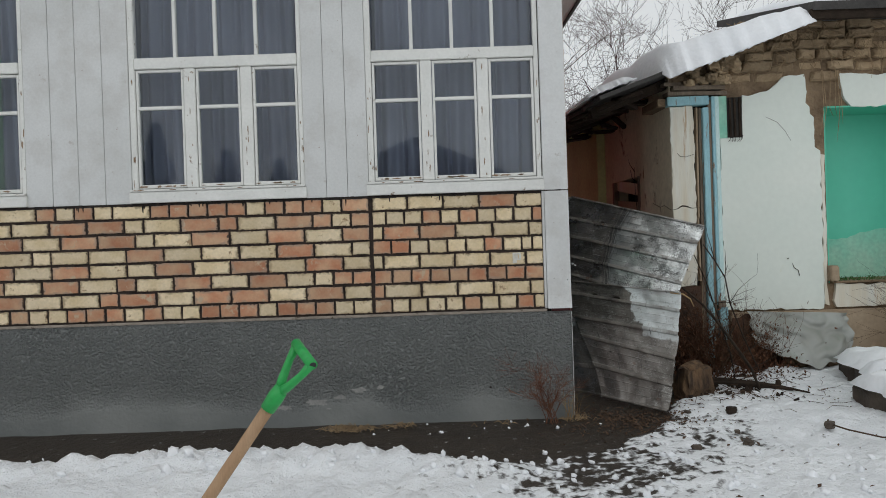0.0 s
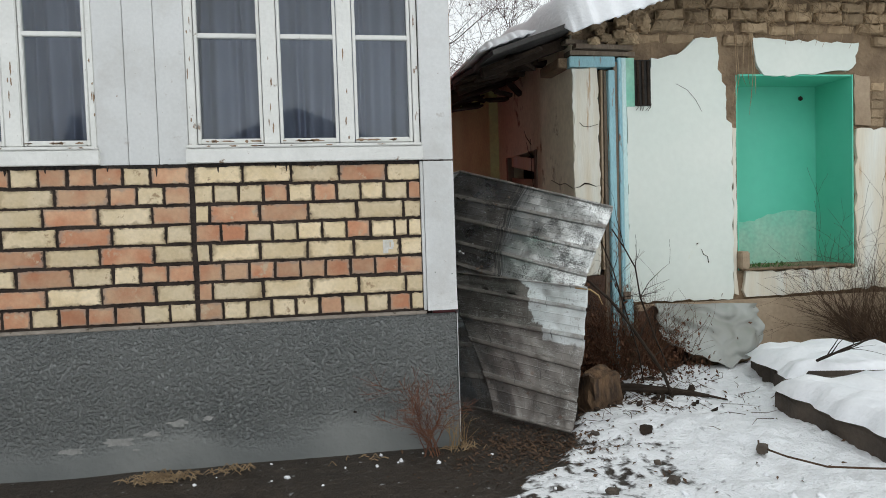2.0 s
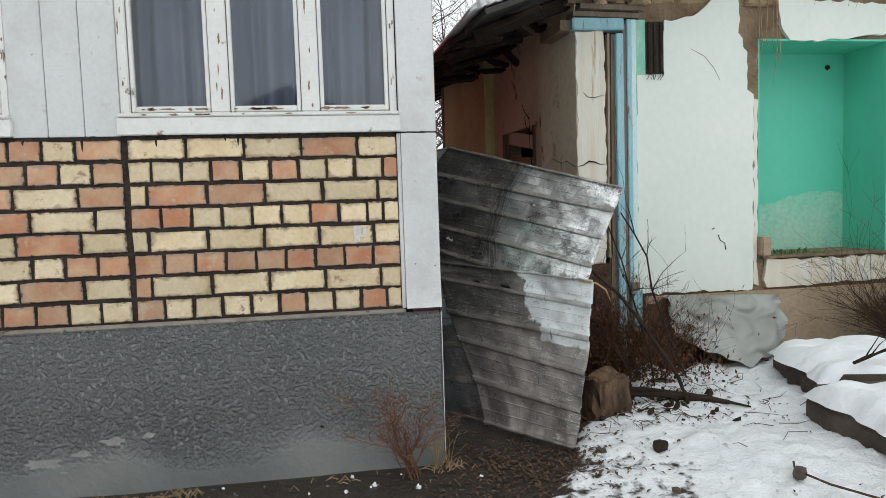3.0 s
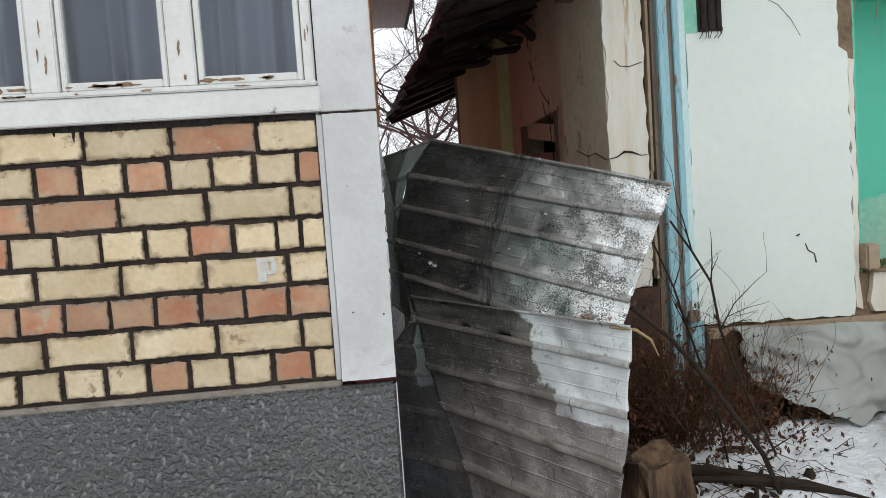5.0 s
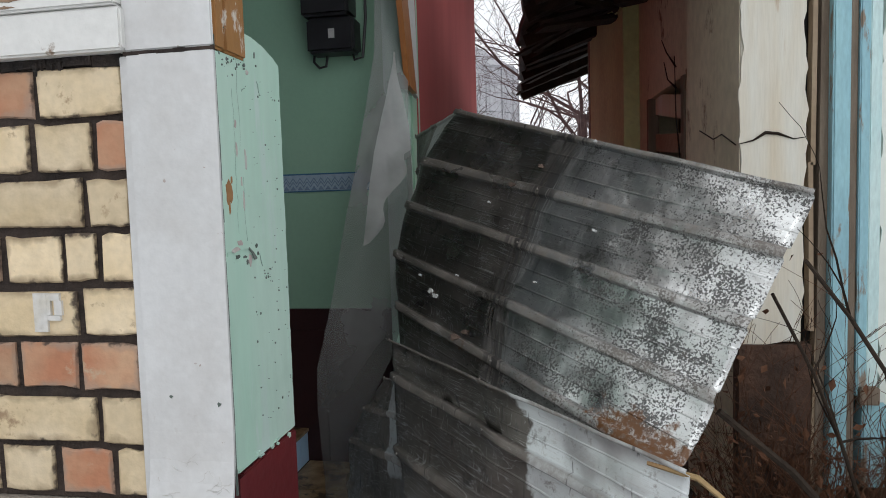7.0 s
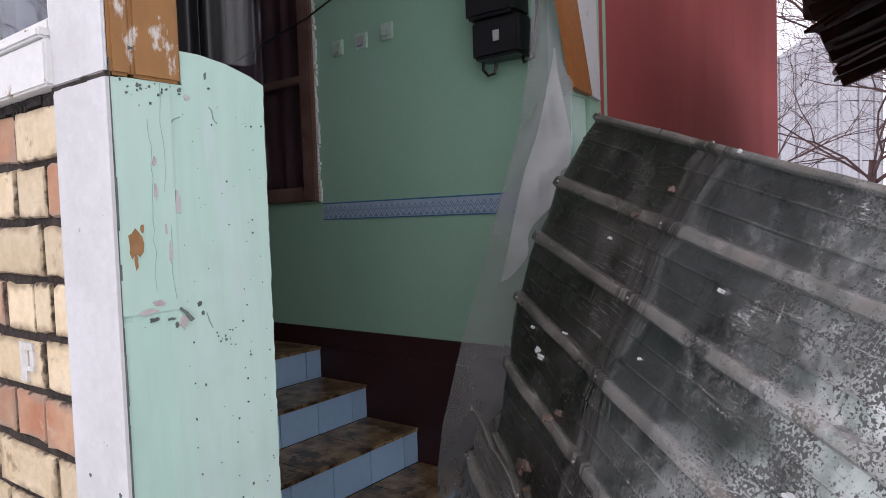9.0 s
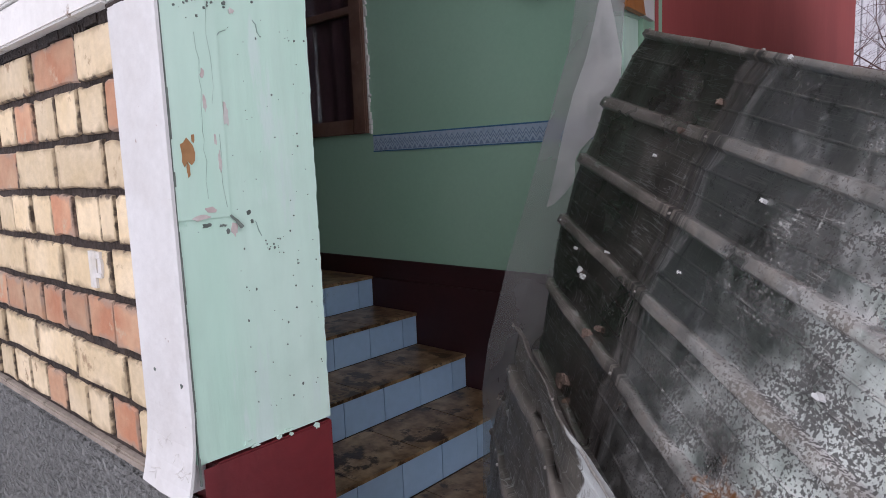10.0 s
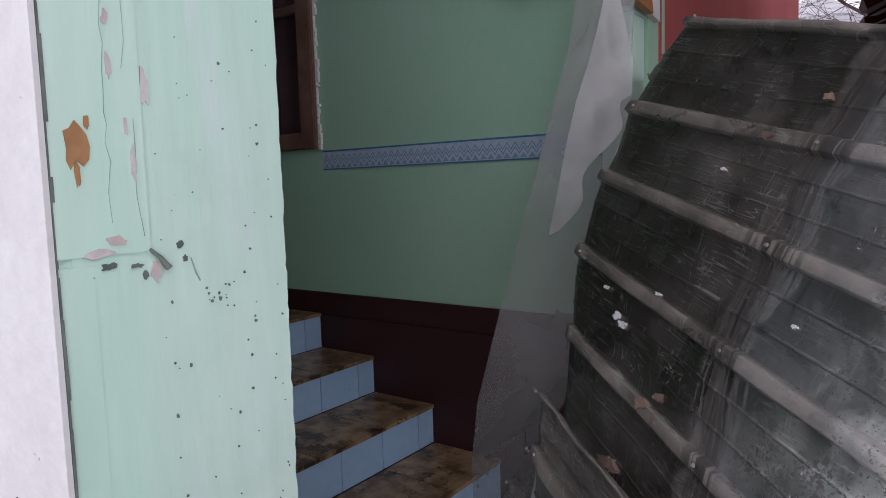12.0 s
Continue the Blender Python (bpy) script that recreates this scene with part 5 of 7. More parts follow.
def ragged(name, outline, y0, thick, mat, parent, jag=0.012, step=0.05, seed=1.0):
    """A slab of plaster with a broken outline (x, z), its front at y0."""
    pts = []
    for k, a in enumerate(outline):
        b = outline[(k + 1) % len(outline)]
        n = max(1, int(math.dist(a, b) / step))
        for i in range(n):
            x, z = a[0] + (b[0] - a[0]) * i / n, a[1] + (b[1] - a[1]) * i / n
            pts.append((x + jag * noise.noise(Vector((x * 14, z * 14, seed))) * 2, z + jag * noise.noise(Vector((x * 14, z * 14, seed + 7))) * 2))
    bm = bmesh.new()
    f = bm.faces.new([bm.verts.new((x, y0, z)) for x, z in pts])
    r = bmesh.ops.extrude_face_region(bm, geom=[f])
    for v in r["geom"]:
        if isinstance(v, bmesh.types.BMVert):
            v.co.y += thick
    return part(name, bm, mat, parent)


N0, N1, NZ0, NZ1, ND = 3.49, 4.545, 0.79, 2.37, 0.44      # the green niche
ruin = structure("wall_ruin_front", M_CLAY, [
    (2.565, RY + 0.02, -0.2, N0, RY + 0.55, 3.12), (N0, RY + 0.02, -0.2, N1, RY + 0.55, NZ0 - 0.012), (N0, RY + 0.02, NZ1 + 0.012, N1, RY + 0.55, 3.12),
    (N1, RY + 0.02, -0.2, 9.0, RY + 0.55, 3.12), (N0, RY + ND + 0.012, NZ0 - 0.012, N1, RY + 0.55, NZ1 + 0.012)], "crumbling mud-brick front wall of a ruined outbuilding", "wall")
structure("wall_ruin_foot", M_TAN, [(2.57, RY - 0.055, -0.2, 9.0, RY + 0.018, 0.545)], "clay-rendered foot of the ruined wall", "wall", 0.012)
ragged("plaster", [(2.530, 0.57), (2.530, 2.11), (2.735, 2.13), (2.745, 2.49), (2.90, 2.52), (3.02, 2.56), (3.12, 2.66), (3.31, 2.67), (3.325, 2.42), (3.385, 2.28), (3.375, 2.02), (3.435, 1.98), (3.43, 0.555)], RY - 0.012, 0.03, M_PLASTER, ruin)
ragged("plaster", [(3.61, 2.665), (4.60, 2.635), (4.54, 2.42), (4.30, 2.385), (3.80, 2.36), (3.67, 2.42)], RY - 0.012, 0.03, M_PLASTER, ruin, 0.014, 0.05, 4.0)
ragged("plaster", [(3.53, 0.56), (3.53, 0.775), (4.56, 0.765), (4.565, 1.93), (4.87, 1.93), (4.90, 2.24), (5.0, 2.27), (5.07, 2.05), (5.06, 1.75), (4.98, 1.35), (5.03, 1.1), (5.0, 0.9), (5.15, 0.6)], RY - 0.012, 0.03, M_PLASTER_STAIN, ruin, 0.018, 0.06, 9.0)
ragged("clay_patch", [(4.56, 1.96), (4.56, 2.38), (4.70, 2.36), (4.71, 1.95)], RY - 0.004, 0.022, M_TAN, ruin, 0.01, 0.06, 5.0)
ragged("plaster", [(3.44, 0.60), (3.445, 1.95), (3.475, 1.94), (3.47, 0.58)], RY - 0.002, 0.02, M_PLASTER_STAIN, ruin, 0.01, 0.06, 3.0)
# green niche lining
niche = empty("niche", "bright teal painted niche with a faded foot in the ruined wall", "niche", "", "structure")
boxes("back", M_TEAL, niche, [(N0 + 0.001, RY + ND - 0.012, 1.16, N1 - 0.001, RY + ND + 0.01, NZ1 + 0.008)])
ragged("faded_back", [(N0 + 0.001, NZ0), (N0 + 0.001, 1.16), (N1 - 0.001, 1.16), (N1 - 0.001, NZ0)], RY + ND - 0.012, 0.02, M_TEAL_FADED, niche, 0.0)
ragged("faded_edge", [(N0 + 0.014, 1.05), (N0 + 0.014, 1.19), (3.7, 1.20), (3.9, 1.18), (4.1, 1.24), (4.3, 1.26), (N1 - 0.014, 1.24), (N1 - 0.014, 1.05)], RY + ND - 0.0145, 0.0024, M_TEAL_FADED, niche, 0.02, 0.05, 6.0)
boxes("side", M_TEAL, niche, [(N1 - 0.012, RY - 0.004, NZ0 - 0.01, N1 - 0.0005, RY + ND - 0.014, NZ1 + 0.01)])
boxes("side", M_TEAL, niche, [(N0 + 0.0005, RY + 0.022, NZ0 - 0.01, N0 + 0.012, RY + ND - 0.014, NZ1 + 0.01)])
boxes("head", M_TEAL, niche, [(N0 + 0.013, RY + 0.0, NZ1 - 0.004, N1 - 0.013, RY + ND - 0.014, NZ1 + 0.01)])
boxes("floor_slab", M_CLAY, niche, [(N0 + 0.013, RY - 0.03, NZ0 - 0.01, N1 - 0.013, RY + ND - 0.014, NZ0 + 0.008)], "", 0.005)
bm = bmesh.new()
bmesh.ops.create_icosphere(bm, subdivisions=1, radius=0.022, matrix=Matrix.Translation((4.38, RY + ND - 0.02, 2.26)))
part("nail_head", bm, M_CHAR, niche)
M_MOSS = material("green_moss", (0.05, 0.13, 0.03), (0.08, 0.18, 0.05), 20, 0.95, 0.5, 80)
bm = bmesh.new()
for _ in range(160):
    x, y = N0 + 0.06 + rnd.random() ** 1.6 * 0.5, RY + 0.02 + rnd.random() * 0.3
    h = rnd.uniform(0.01, 0.04)
    tube(bm, [(x, y, NZ0), (x + rnd.uniform(-0.03, 0.03), y - 0.01, NZ0 + h)], [0.006, 0.002], 3)
tagged(part("moss", bm, M_MOSS), "green moss and grass on the niche floor", "moss", "", "stuff")
boxes("pot", M_TAN, None, [(N0 - 0.02, RY - 0.06, 0.80, N0 + 0.06, RY + 0.05, 0.94)], "", 0.01)
tagged(bpy.data.objects["pot"], "small brown clay block on the niche ledge", "block")

# adobe bricks above the plaster and at the broken end
adobe = [brick_mesh("adobe_brick", w, 0.086, 0.09, M_ADOBE, 0.016, 0.013, rnd) for w in (0.23, 0.20, 0.26, 0.14)]
for r in range(6):
    z = 2.655 + 0.093 * r
    x = 2.62 + (0.12 if r % 2 else 0.0)
    while x < 6.6:
        k = rnd.choice((0, 0, 1, 2, 3))
        w = (0.23, 0.20, 0.26, 0.14)[k]
        if not (r == 0 and (3.0 < x < 3.34 or 3.55 < x < 4.62)):
            ob = new("adobe_brick", adobe[k])
            ob.parent = ruin
            ob.location = (x + w / 2, RY - 0.01 + rnd.uniform(-0.05, 0.03), z + rnd.uniform(-0.010, 0.010))
            ob.rotation_euler = (rnd.uniform(-0.05, 0.05), rnd.uniform(-0.05, 0.05), rnd.uniform(-0.08, 0.08))
        x += w + rnd.uniform(0.012, 0.03)
for r in range(21):
    z = 0.66 + 0.095 * r
    x = (5.12 if 5 < r < 15 else 5.2) + (0.08 if r % 2 else 0.0)
    while x < 6.2:
        k = rnd.choice((0, 1, 2, 3))
        w = (0.23, 0.20, 0.26, 0.14)[k]
        ob = new("adobe_brick", adobe[k])
        ob.parent = ruin
        ob.location = (x + w / 2, RY + 0.005 + rnd.uniform(-0.03, 0.012), z)
        ob.rotation_euler = (rnd.uniform(-0.05, 0.05), rnd.uniform(-0.04, 0.04), rnd.uniform(-0.08, 0.08))
        x += w + rnd.uniform(0.012, 0.03)
for r in range(5):
    ob = new("adobe_brick", adobe[3])
    ob.parent = ruin
    ob.location = (4.79 + rnd.uniform(-0.01, 0.01), RY + 0.01, 1.98 + 0.075 * r)
# straw and roots hanging from the broken wall top
bm = bmesh.new()
for _ in range(320):
    x = 2.6 + rnd.random() * 3.0
    z = 2.75 + rnd.random() * 0.4
    a = rnd.uniform(-0.14, 0.14)
    tube(bm, [(x, RY - 0.04, z), (x + a * 0.5, RY - 0.07, z - rnd.uniform(0.02, 0.06)), (x + a, RY - 0.05, z - rnd.uniform(0.05, 0.2))], [0.004, 0.003, 0.0015], 3)
for _ in range(7):
    x = 3.45 + rnd.random() * 0.16
    tube(bm, [(x, RY - 0.03, 2.7), (x + rnd.uniform(-0.02, 0.02), RY - 0.04, 2.35), (x + rnd.uniform(-0.03, 0.03), RY - 0.03, 2.3 - rnd.random() * 0.35)], [0.004, 0.003, 0.001], 3)
tagged(part("straw", bm, M_GRASS), "dry straw and roots hanging out of the broken wall", "straw", "", "stuff")

bm = bmesh.new()
tube(bm, [(3.11, RY - 0.012, 1.02), (3.112, RY - 0.013, 1.015)], 0.010, 8)
tube(bm, [(3.15, RY - 0.012, 0.97), (3.165, RY - 0.013, 0.93), (3.20, RY - 0.013, 0.91), (3.21, RY - 0.012, 0.86)], [0.003, 0.004, 0.003, 0.005], 4)
tube(bm, [(2.95, RY - 0.011, 2.30), (3.05, RY - 0.012, 2.25), (3.12, RY - 0.012, 2.17), (3.17, RY - 0.011, 2.08)], 0.002, 4)
tagged(part("plaster_crack", bm, M_CHAR), "small dark cracks and holes in the white plaster", "crack", "", "structure")
# side wall along the passage, slightly turned
def turned(a, s):
    return Matrix.Translation((2.09, RY, 0)) @ Matrix.Rotation(math.atan(0.075), 4, "Z") @ Matrix.Translation((a, s, 0))


def turned_boxes(name, mat, items, label, category):
    bm = bmesh.new()
    for it in items:
        box(bm, *it, m=turned(0, 0))
    return tagged(part(name, bm, mat), label, category, "", "structure")


turned_boxes("wall_ruin_pier", M_PLASTER_STAIN, [(0.004, 0.0, 0.80, 0.205, 0.03, 2.42)], "rust-streaked white plaster pier beside the doorway", "pier")
M_DAMP = material("damp_red_brown_clay", (0.10, 0.054, 0.035), (0.04, 0.025, 0.018), 7, 0.95, 0.6, 40)
turned_boxes("wall_ruin_pier_foot", M_DAMP, [(-0.01, -0.03, -0.2, 0.23, 0.029, 0.795)], "bare dark clay foot of the pier", "pier")
ragged("eroded_patch", [(2.57, -0.05), (2.575, 0.50), (2.70, 0.535), (2.84, 0.50), (2.93, 0.36), (2.98, 0.18), (3.05, -0.05)], RY - 0.064, 0.010, M_DAMP, bpy.data.objects["wall_ruin_foot"], 0.02, 0.05, 12.0)
turned_boxes("wall_ruin_side", M_ALLEY, [(0.0, 0.001, -0.2, 0.003, 0.66, 2.75), (0.0031, 0.0305, -0.2, 0.22, 0.66, 2.75), (0.07, 0.661, -0.2, 0.25, 0.95, 2.75), (0.07, 1.80, -0.2, 0.25, 2.06, 2.75), (0.07, 0.951, -0.2, 0.25, 1.799, 0.9), (0.07, 0.951, 1.9, 0.25, 1.799, 2.75)], "bare clay side wall of the ruin along the passage", "wall")
turned_boxes("wall_ruin_end", M_OCHRE, [(-0.03, 2.061, -0.2, 0.25, 3.75, 2.75)], "yellow ochre limewashed end of the ruin's side wall", "wall")
turned_boxes("wall_ruin_rear", M_CLAY, [(-0.03, 3.751, -0.2, 6.5, 3.9, 3.1)], "plain rear wall of the ruin", "wall")
# Added backing; the dark of the interior is put into its colour.
turned_boxes("wall_ruin_inner", M_DARK, [(0.9, 0.56, -0.2, 0.95, 3.75, 3.0)], "added near-black backing wall behind the broken side window", "wall")
side_win = empty("window_5", "broken side window with slipped pale boards", "window", "", "structure")
for k, (z, ang, w, m) in enumerate(((1.78, 9, 0.12, M_PLASTER_STAIN), (1.62, 5, 0.10, M_TAN), (1.45, -4, 0.13, M_OLD_WOOD))):
    bm = bmesh.new()
    box(bm, 0.0, -0.02, 0, 0.02, 0.86, w, m=turned(0.10, 0.95) @ Matrix.Translation((0, 0, z - 0.1)) @ Matrix.Rotation(radians(ang), 4, "X"))
    part("loose_board", bm, m, side_win)
bm = bmesh.new()
for s in (0.952, 1.74):
    box(bm, 0.06, s, 0.9, 0.12, s + 0.055, 1.9, m=turned(0, 0))
part("window_frame", bm, M_OLD_WOOD, side_win)
# cracks in the pier
cr = bmesh.new()
tube(cr, [(2.085, RY - 0.013, 1.49), (2.13, RY - 0.014, 1.50), (2.17, RY - 0.014, 1.525), (2.21, RY - 0.014, 1.52), (2.26, RY - 0.013, 1.50), (2.30, RY - 0.012, 1.505)], [0.0015, 0.003, 0.006, 0.005, 0.002, 0.001], 5)
tube(cr, [(2.14, RY - 0.013, 2.00), (2.17, RY - 0.013, 1.97), (2.22, RY - 0.013, 1.965), (2.29, RY - 0.013, 1.985)], 0.0022, 4)
tube(cr, [(2.083, RY + 0.02, 1.49), (2.07, RY + 0.16, 1.54), (2.06, RY + 0.25, 1.53), (2.045, RY + 0.42, 1.58)], 0.0025, 4)
tagged(part("wall_crack", cr, M_CHAR), "dark cracks across the white pier", "crack", "", "structure")
bm = bmesh.new()
for p in ([(2.08, 7.03, 1.45), (2.055, 7.02, 1.7), (2.045, 7.0, 2.0)], [(2.055, 7.02, 1.95), (2.015, 7.05, 2.03), (1.985, 7.0, 2.08)], [(2.055, 7.02, 1.85), (2.005, 6.95, 1.88), (1.985, 6.93, 1.96)]):
    tube(bm, p, [0.005, 0.0035, 0.002], 5)
tagged(part("withered_vine", bm, M_CHAR), "withered vine stem on the clay wall", "vine")

# doorway boards
door = empty("door_frame", "flaking pale blue door frame, boards sprung apart", "door frame", "", "structure")
# Near-black box fills the door gap, its shade painted in.
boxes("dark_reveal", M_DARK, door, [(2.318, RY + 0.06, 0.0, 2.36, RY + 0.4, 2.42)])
bm = bmesh.new()
box(bm, 2.335, RY - 0.005, 0.1, 2.362, RY + 0.05, 2.40, m=Matrix.Translation((2.35, 0, 0)) @ Matrix.Rotation(0.006, 4, "Y") @ Matrix.Translation((-2.35, 0, 0)))
part("split_plank", bm, M_OLD_WOOD, door)
bm = bmesh.new()
for z0, z1, a in ((0.2, 0.85, 0.03), (0.84, 1.42, -0.012), (1.41, 2.41, 0.008)):
    box(bm, 2.318, RY + 0.0, z0, 2.333, RY + 0.045, z1, m=Matrix.Translation((2.325, 0, z0)) @ Matrix.Rotation(a, 4, "Y") @ Matrix.Translation((-2.325, 0, -z0)))
part("splintered_lath", bm, M_TAN, door, "broken tan lath beside the black gap")
ragged("pier_face", [(2.092, 0.80), (2.092, 2.41), (2.29, 2.425), (2.305, 2.1), (2.292, 1.85), (2.306, 1.52), (2.285, 1.25), (2.30, 0.98), (2.28, 0.80)], RY - 0.010, 0.014, M_PLASTER_STAIN, bpy.data.objects["wall_ruin_pier"], 0.010, 0.035, 2.0)
boxes("jamb", M_BLUE, door, [(2.370, RY - 0.045, 0.05, 2.424, RY + 0.06, 2.40)], "", 0.005)
boxes("brown_strip", M_OLD_WOOD, door, [(2.426, RY - 0.02, 0.3, 2.455, RY + 0.06, 2.47)], "", 0.004)
boxes("casing", M_BLUE, door, [(2.457, RY - 0.03, 0.62, 2.488, RY + 0.06, 2.50)], "", 0.004)
boxes("casing_face", material("faded_cyan_paint", (0.52, 0.72, 0.72), (0.60, 0.76, 0.74), 5, 0.7, 0.1, 40, stain=(0.34, 0.30, 0.24), stain_at=0.66, stain_scale=9, grain=(3, 3, 0.7)), door, [(2.4895, RY - 0.024, 0.62, 2.526, RY + 0.018, 2.50)], "", 0.003)
boxes("head", M_BLUE, door, [(2.06, RY - 0.04, 2.425, 2.432, RY + 0.06, 2.505)], "", 0.006)
boxes("hinge_block", M_OLD_WOOD, door, [(2.46, RY - 0.06, 0.60, 2.52, RY - 0.031, 0.66)], "", 0.004)
boxes("lower_stub", M_BLUE, door, [(2.48, RY - 0.025, 0.30, 2.555, RY + 0.05, 0.598)], "", 0.006)
boxes("teal_patch", M_TEAL_FADED, door, [(2.528, RY - 0.014, 2.12, 2.60, RY + 0.018, 2.50)])
vent = empty("wall_vent", "black broken wall vent with bent slats", "vent")
# Solid near-black block: the vent's inner shade is only colour.
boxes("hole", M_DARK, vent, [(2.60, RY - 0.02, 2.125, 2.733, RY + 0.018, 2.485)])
for x in (2.612, 2.655, 2.70):
    boxes("slat", M_CHAR, vent, [(x, RY - 0.032, 2.135, x + 0.02, RY - 0.021, 2.475)], "", 0.003)
bm = bmesh.new()
for k in range(7):
    x = 2.61 + k * 0.02
    tube(bm, [(x, RY - 0.03, 2.14), (x + rnd.uniform(-0.015, 0.015), RY - 0.035, 2.11), (x + rnd.uniform(-0.03, 0.03), RY - 0.03, 2.085)], 0.0025, 3)
part("frayed_wire", bm, M_CHAR, vent)
turned_boxes("lintel_planks", M_OLD_WOOD, [(-0.02, -0.02, 2.52, 0.66, 0.1, 2.555), (0.02, -0.05, 2.565, 0.50, 0.1, 2.60), (-0.05, -0.01, 2.61, 0.55, 0.08, 2.64)], "old planks over the doorway", "lintel")
turned_boxes("wall_ruin_gable", M_CLAY, [(0.0, 0.03, 2.64, 0.55, 0.5, 2.80), (-0.1, 0.02, 2.43, 0.2, 0.4, 2.50)], "crumbled clay gable above the doorway", "wall")

# roof of the ruin
def roof_z(x):
    return 2.43 + 0.355 * (x - 1.25)


bm = bmesh.new()
rows = []
for j in range(29):
    y = 5.70 + j * 0.238
    xl = 1.39 - 0.058 * (y - 5.7) + 0.10 * noise.noise(Vector((y * 3.7, 0, 2))) + 0.05 * noise.noise(Vector((y * 9.3, 5, 2)))
    row = []
    for i in range(9):
        x = xl + (3.30 - xl) * i / 8
        row.append(bm.verts.new((x, y, roof_z(x) + 0.048 * (y - 5.7) + 0.012 * noise.noise(Vector((x * 3, y * 3, 1))))))
    rows.append(row)
for a, b in zip(rows, rows[1:]):
    for i in range(8):
        bm.faces.new((a[i], a[i + 1], b[i + 1], b[i]))
ob = tagged(part("roof_ruin", bm, M_SLATE), "sagging dark roof over the ruin with a ragged edge", "roof", "", "structure")
so = ob.modifiers.new("thickness", "SOLIDIFY")
so.thickness = 0.035
rnd2 = random.Random(3)
rafters = empty("roof_boards", "blackened broken boards and rafters under the eaves", "rafters", "", "structure")
for j in range(26):
    y = 6.0 + j * 0.245
    xl = 1.41 - 0.058 * (y - 5.7)
    ln, drop = rnd2.uniform(0.25, 0.9), rnd2.uniform(0.02, 0.15)
    bm = bmesh.new()
    box(bm, 0, -0.05, 0, ln, 0.05 + rnd2.uniform(0, 0.05), 0.02, m=Matrix.Translation((xl + rnd2.uniform(-0.04, 0.12), y, roof_z(xl) + 0.048 * (y - 5.7) - drop)) @ Matrix.Rotation(-math.atan(0.355) + rnd2.uniform(-0.22, 0.18), 4, "Y") @ Matrix.Rotation(rnd2.uniform(-0.6, 0.6), 4, "Z"))
    part("broken_board", bm, M_CHAR, rafters)
for j in range(16):
    y = 6.05 + j * 0.19
    bm = bmesh.new()
    box(bm, 0, -0.04, 0, rnd2.uniform(0.12, 0.34), 0.04, 0.03, m=Matrix.Translation((1.55 + rnd2.uniform(0, 0.35), y, roof_z(1.6) + 0.048 * (y - 5.7) - rnd2.uniform(0.02, 0.16))) @ Matrix.Rotation(rnd2.uniform(-0.3, 0.5), 4, "Y") @ Matrix.Rotation(rnd2.uniform(-0.9, 0.9), 4, "Z"))
    part("broken_board", bm, M_CHAR, rafters)
for j in range(8):
    y = 6.1 + j * 0.80
    xl = 1.40 - 0.058 * (y - 5.7)
    bm = bmesh.new()
    box(bm, 0, -0.035, -0.1, 1.9, 0.035, -0.02, m=Matrix.Translation((xl, y, roof_z(xl) + 0.048 * (y - 5.7) - 0.04)) @ Matrix.Rotation(-math.atan(0.355), 4, "Y"))
    part("rafter", bm, M_CHAR, rafters)
bm = bmesh.new()
quad = [[bm.verts.new((x, y, z)) for x in (3.22, 9.2)] for y, z in ((5.62, 3.20), (7.6, 3.70))]
bm.faces.new((quad[0][0], quad[0][1], quad[1][1], quad[1][0]))
ob = tagged(part("roof_ruin_main", bm, M_SLATE), "dark felt roof of the ruined building", "roof", "", "structure")
so = ob.modifiers.new("thickness", "SOLIDIFY")
so.thickness = 0.07
structure("roof_fascia", M_CHAR, [(3.2, 5.66, 3.06, 9.2, 5.70, 3.15)], "dark fascia board of the ruined roof", "fascia", 0.005)


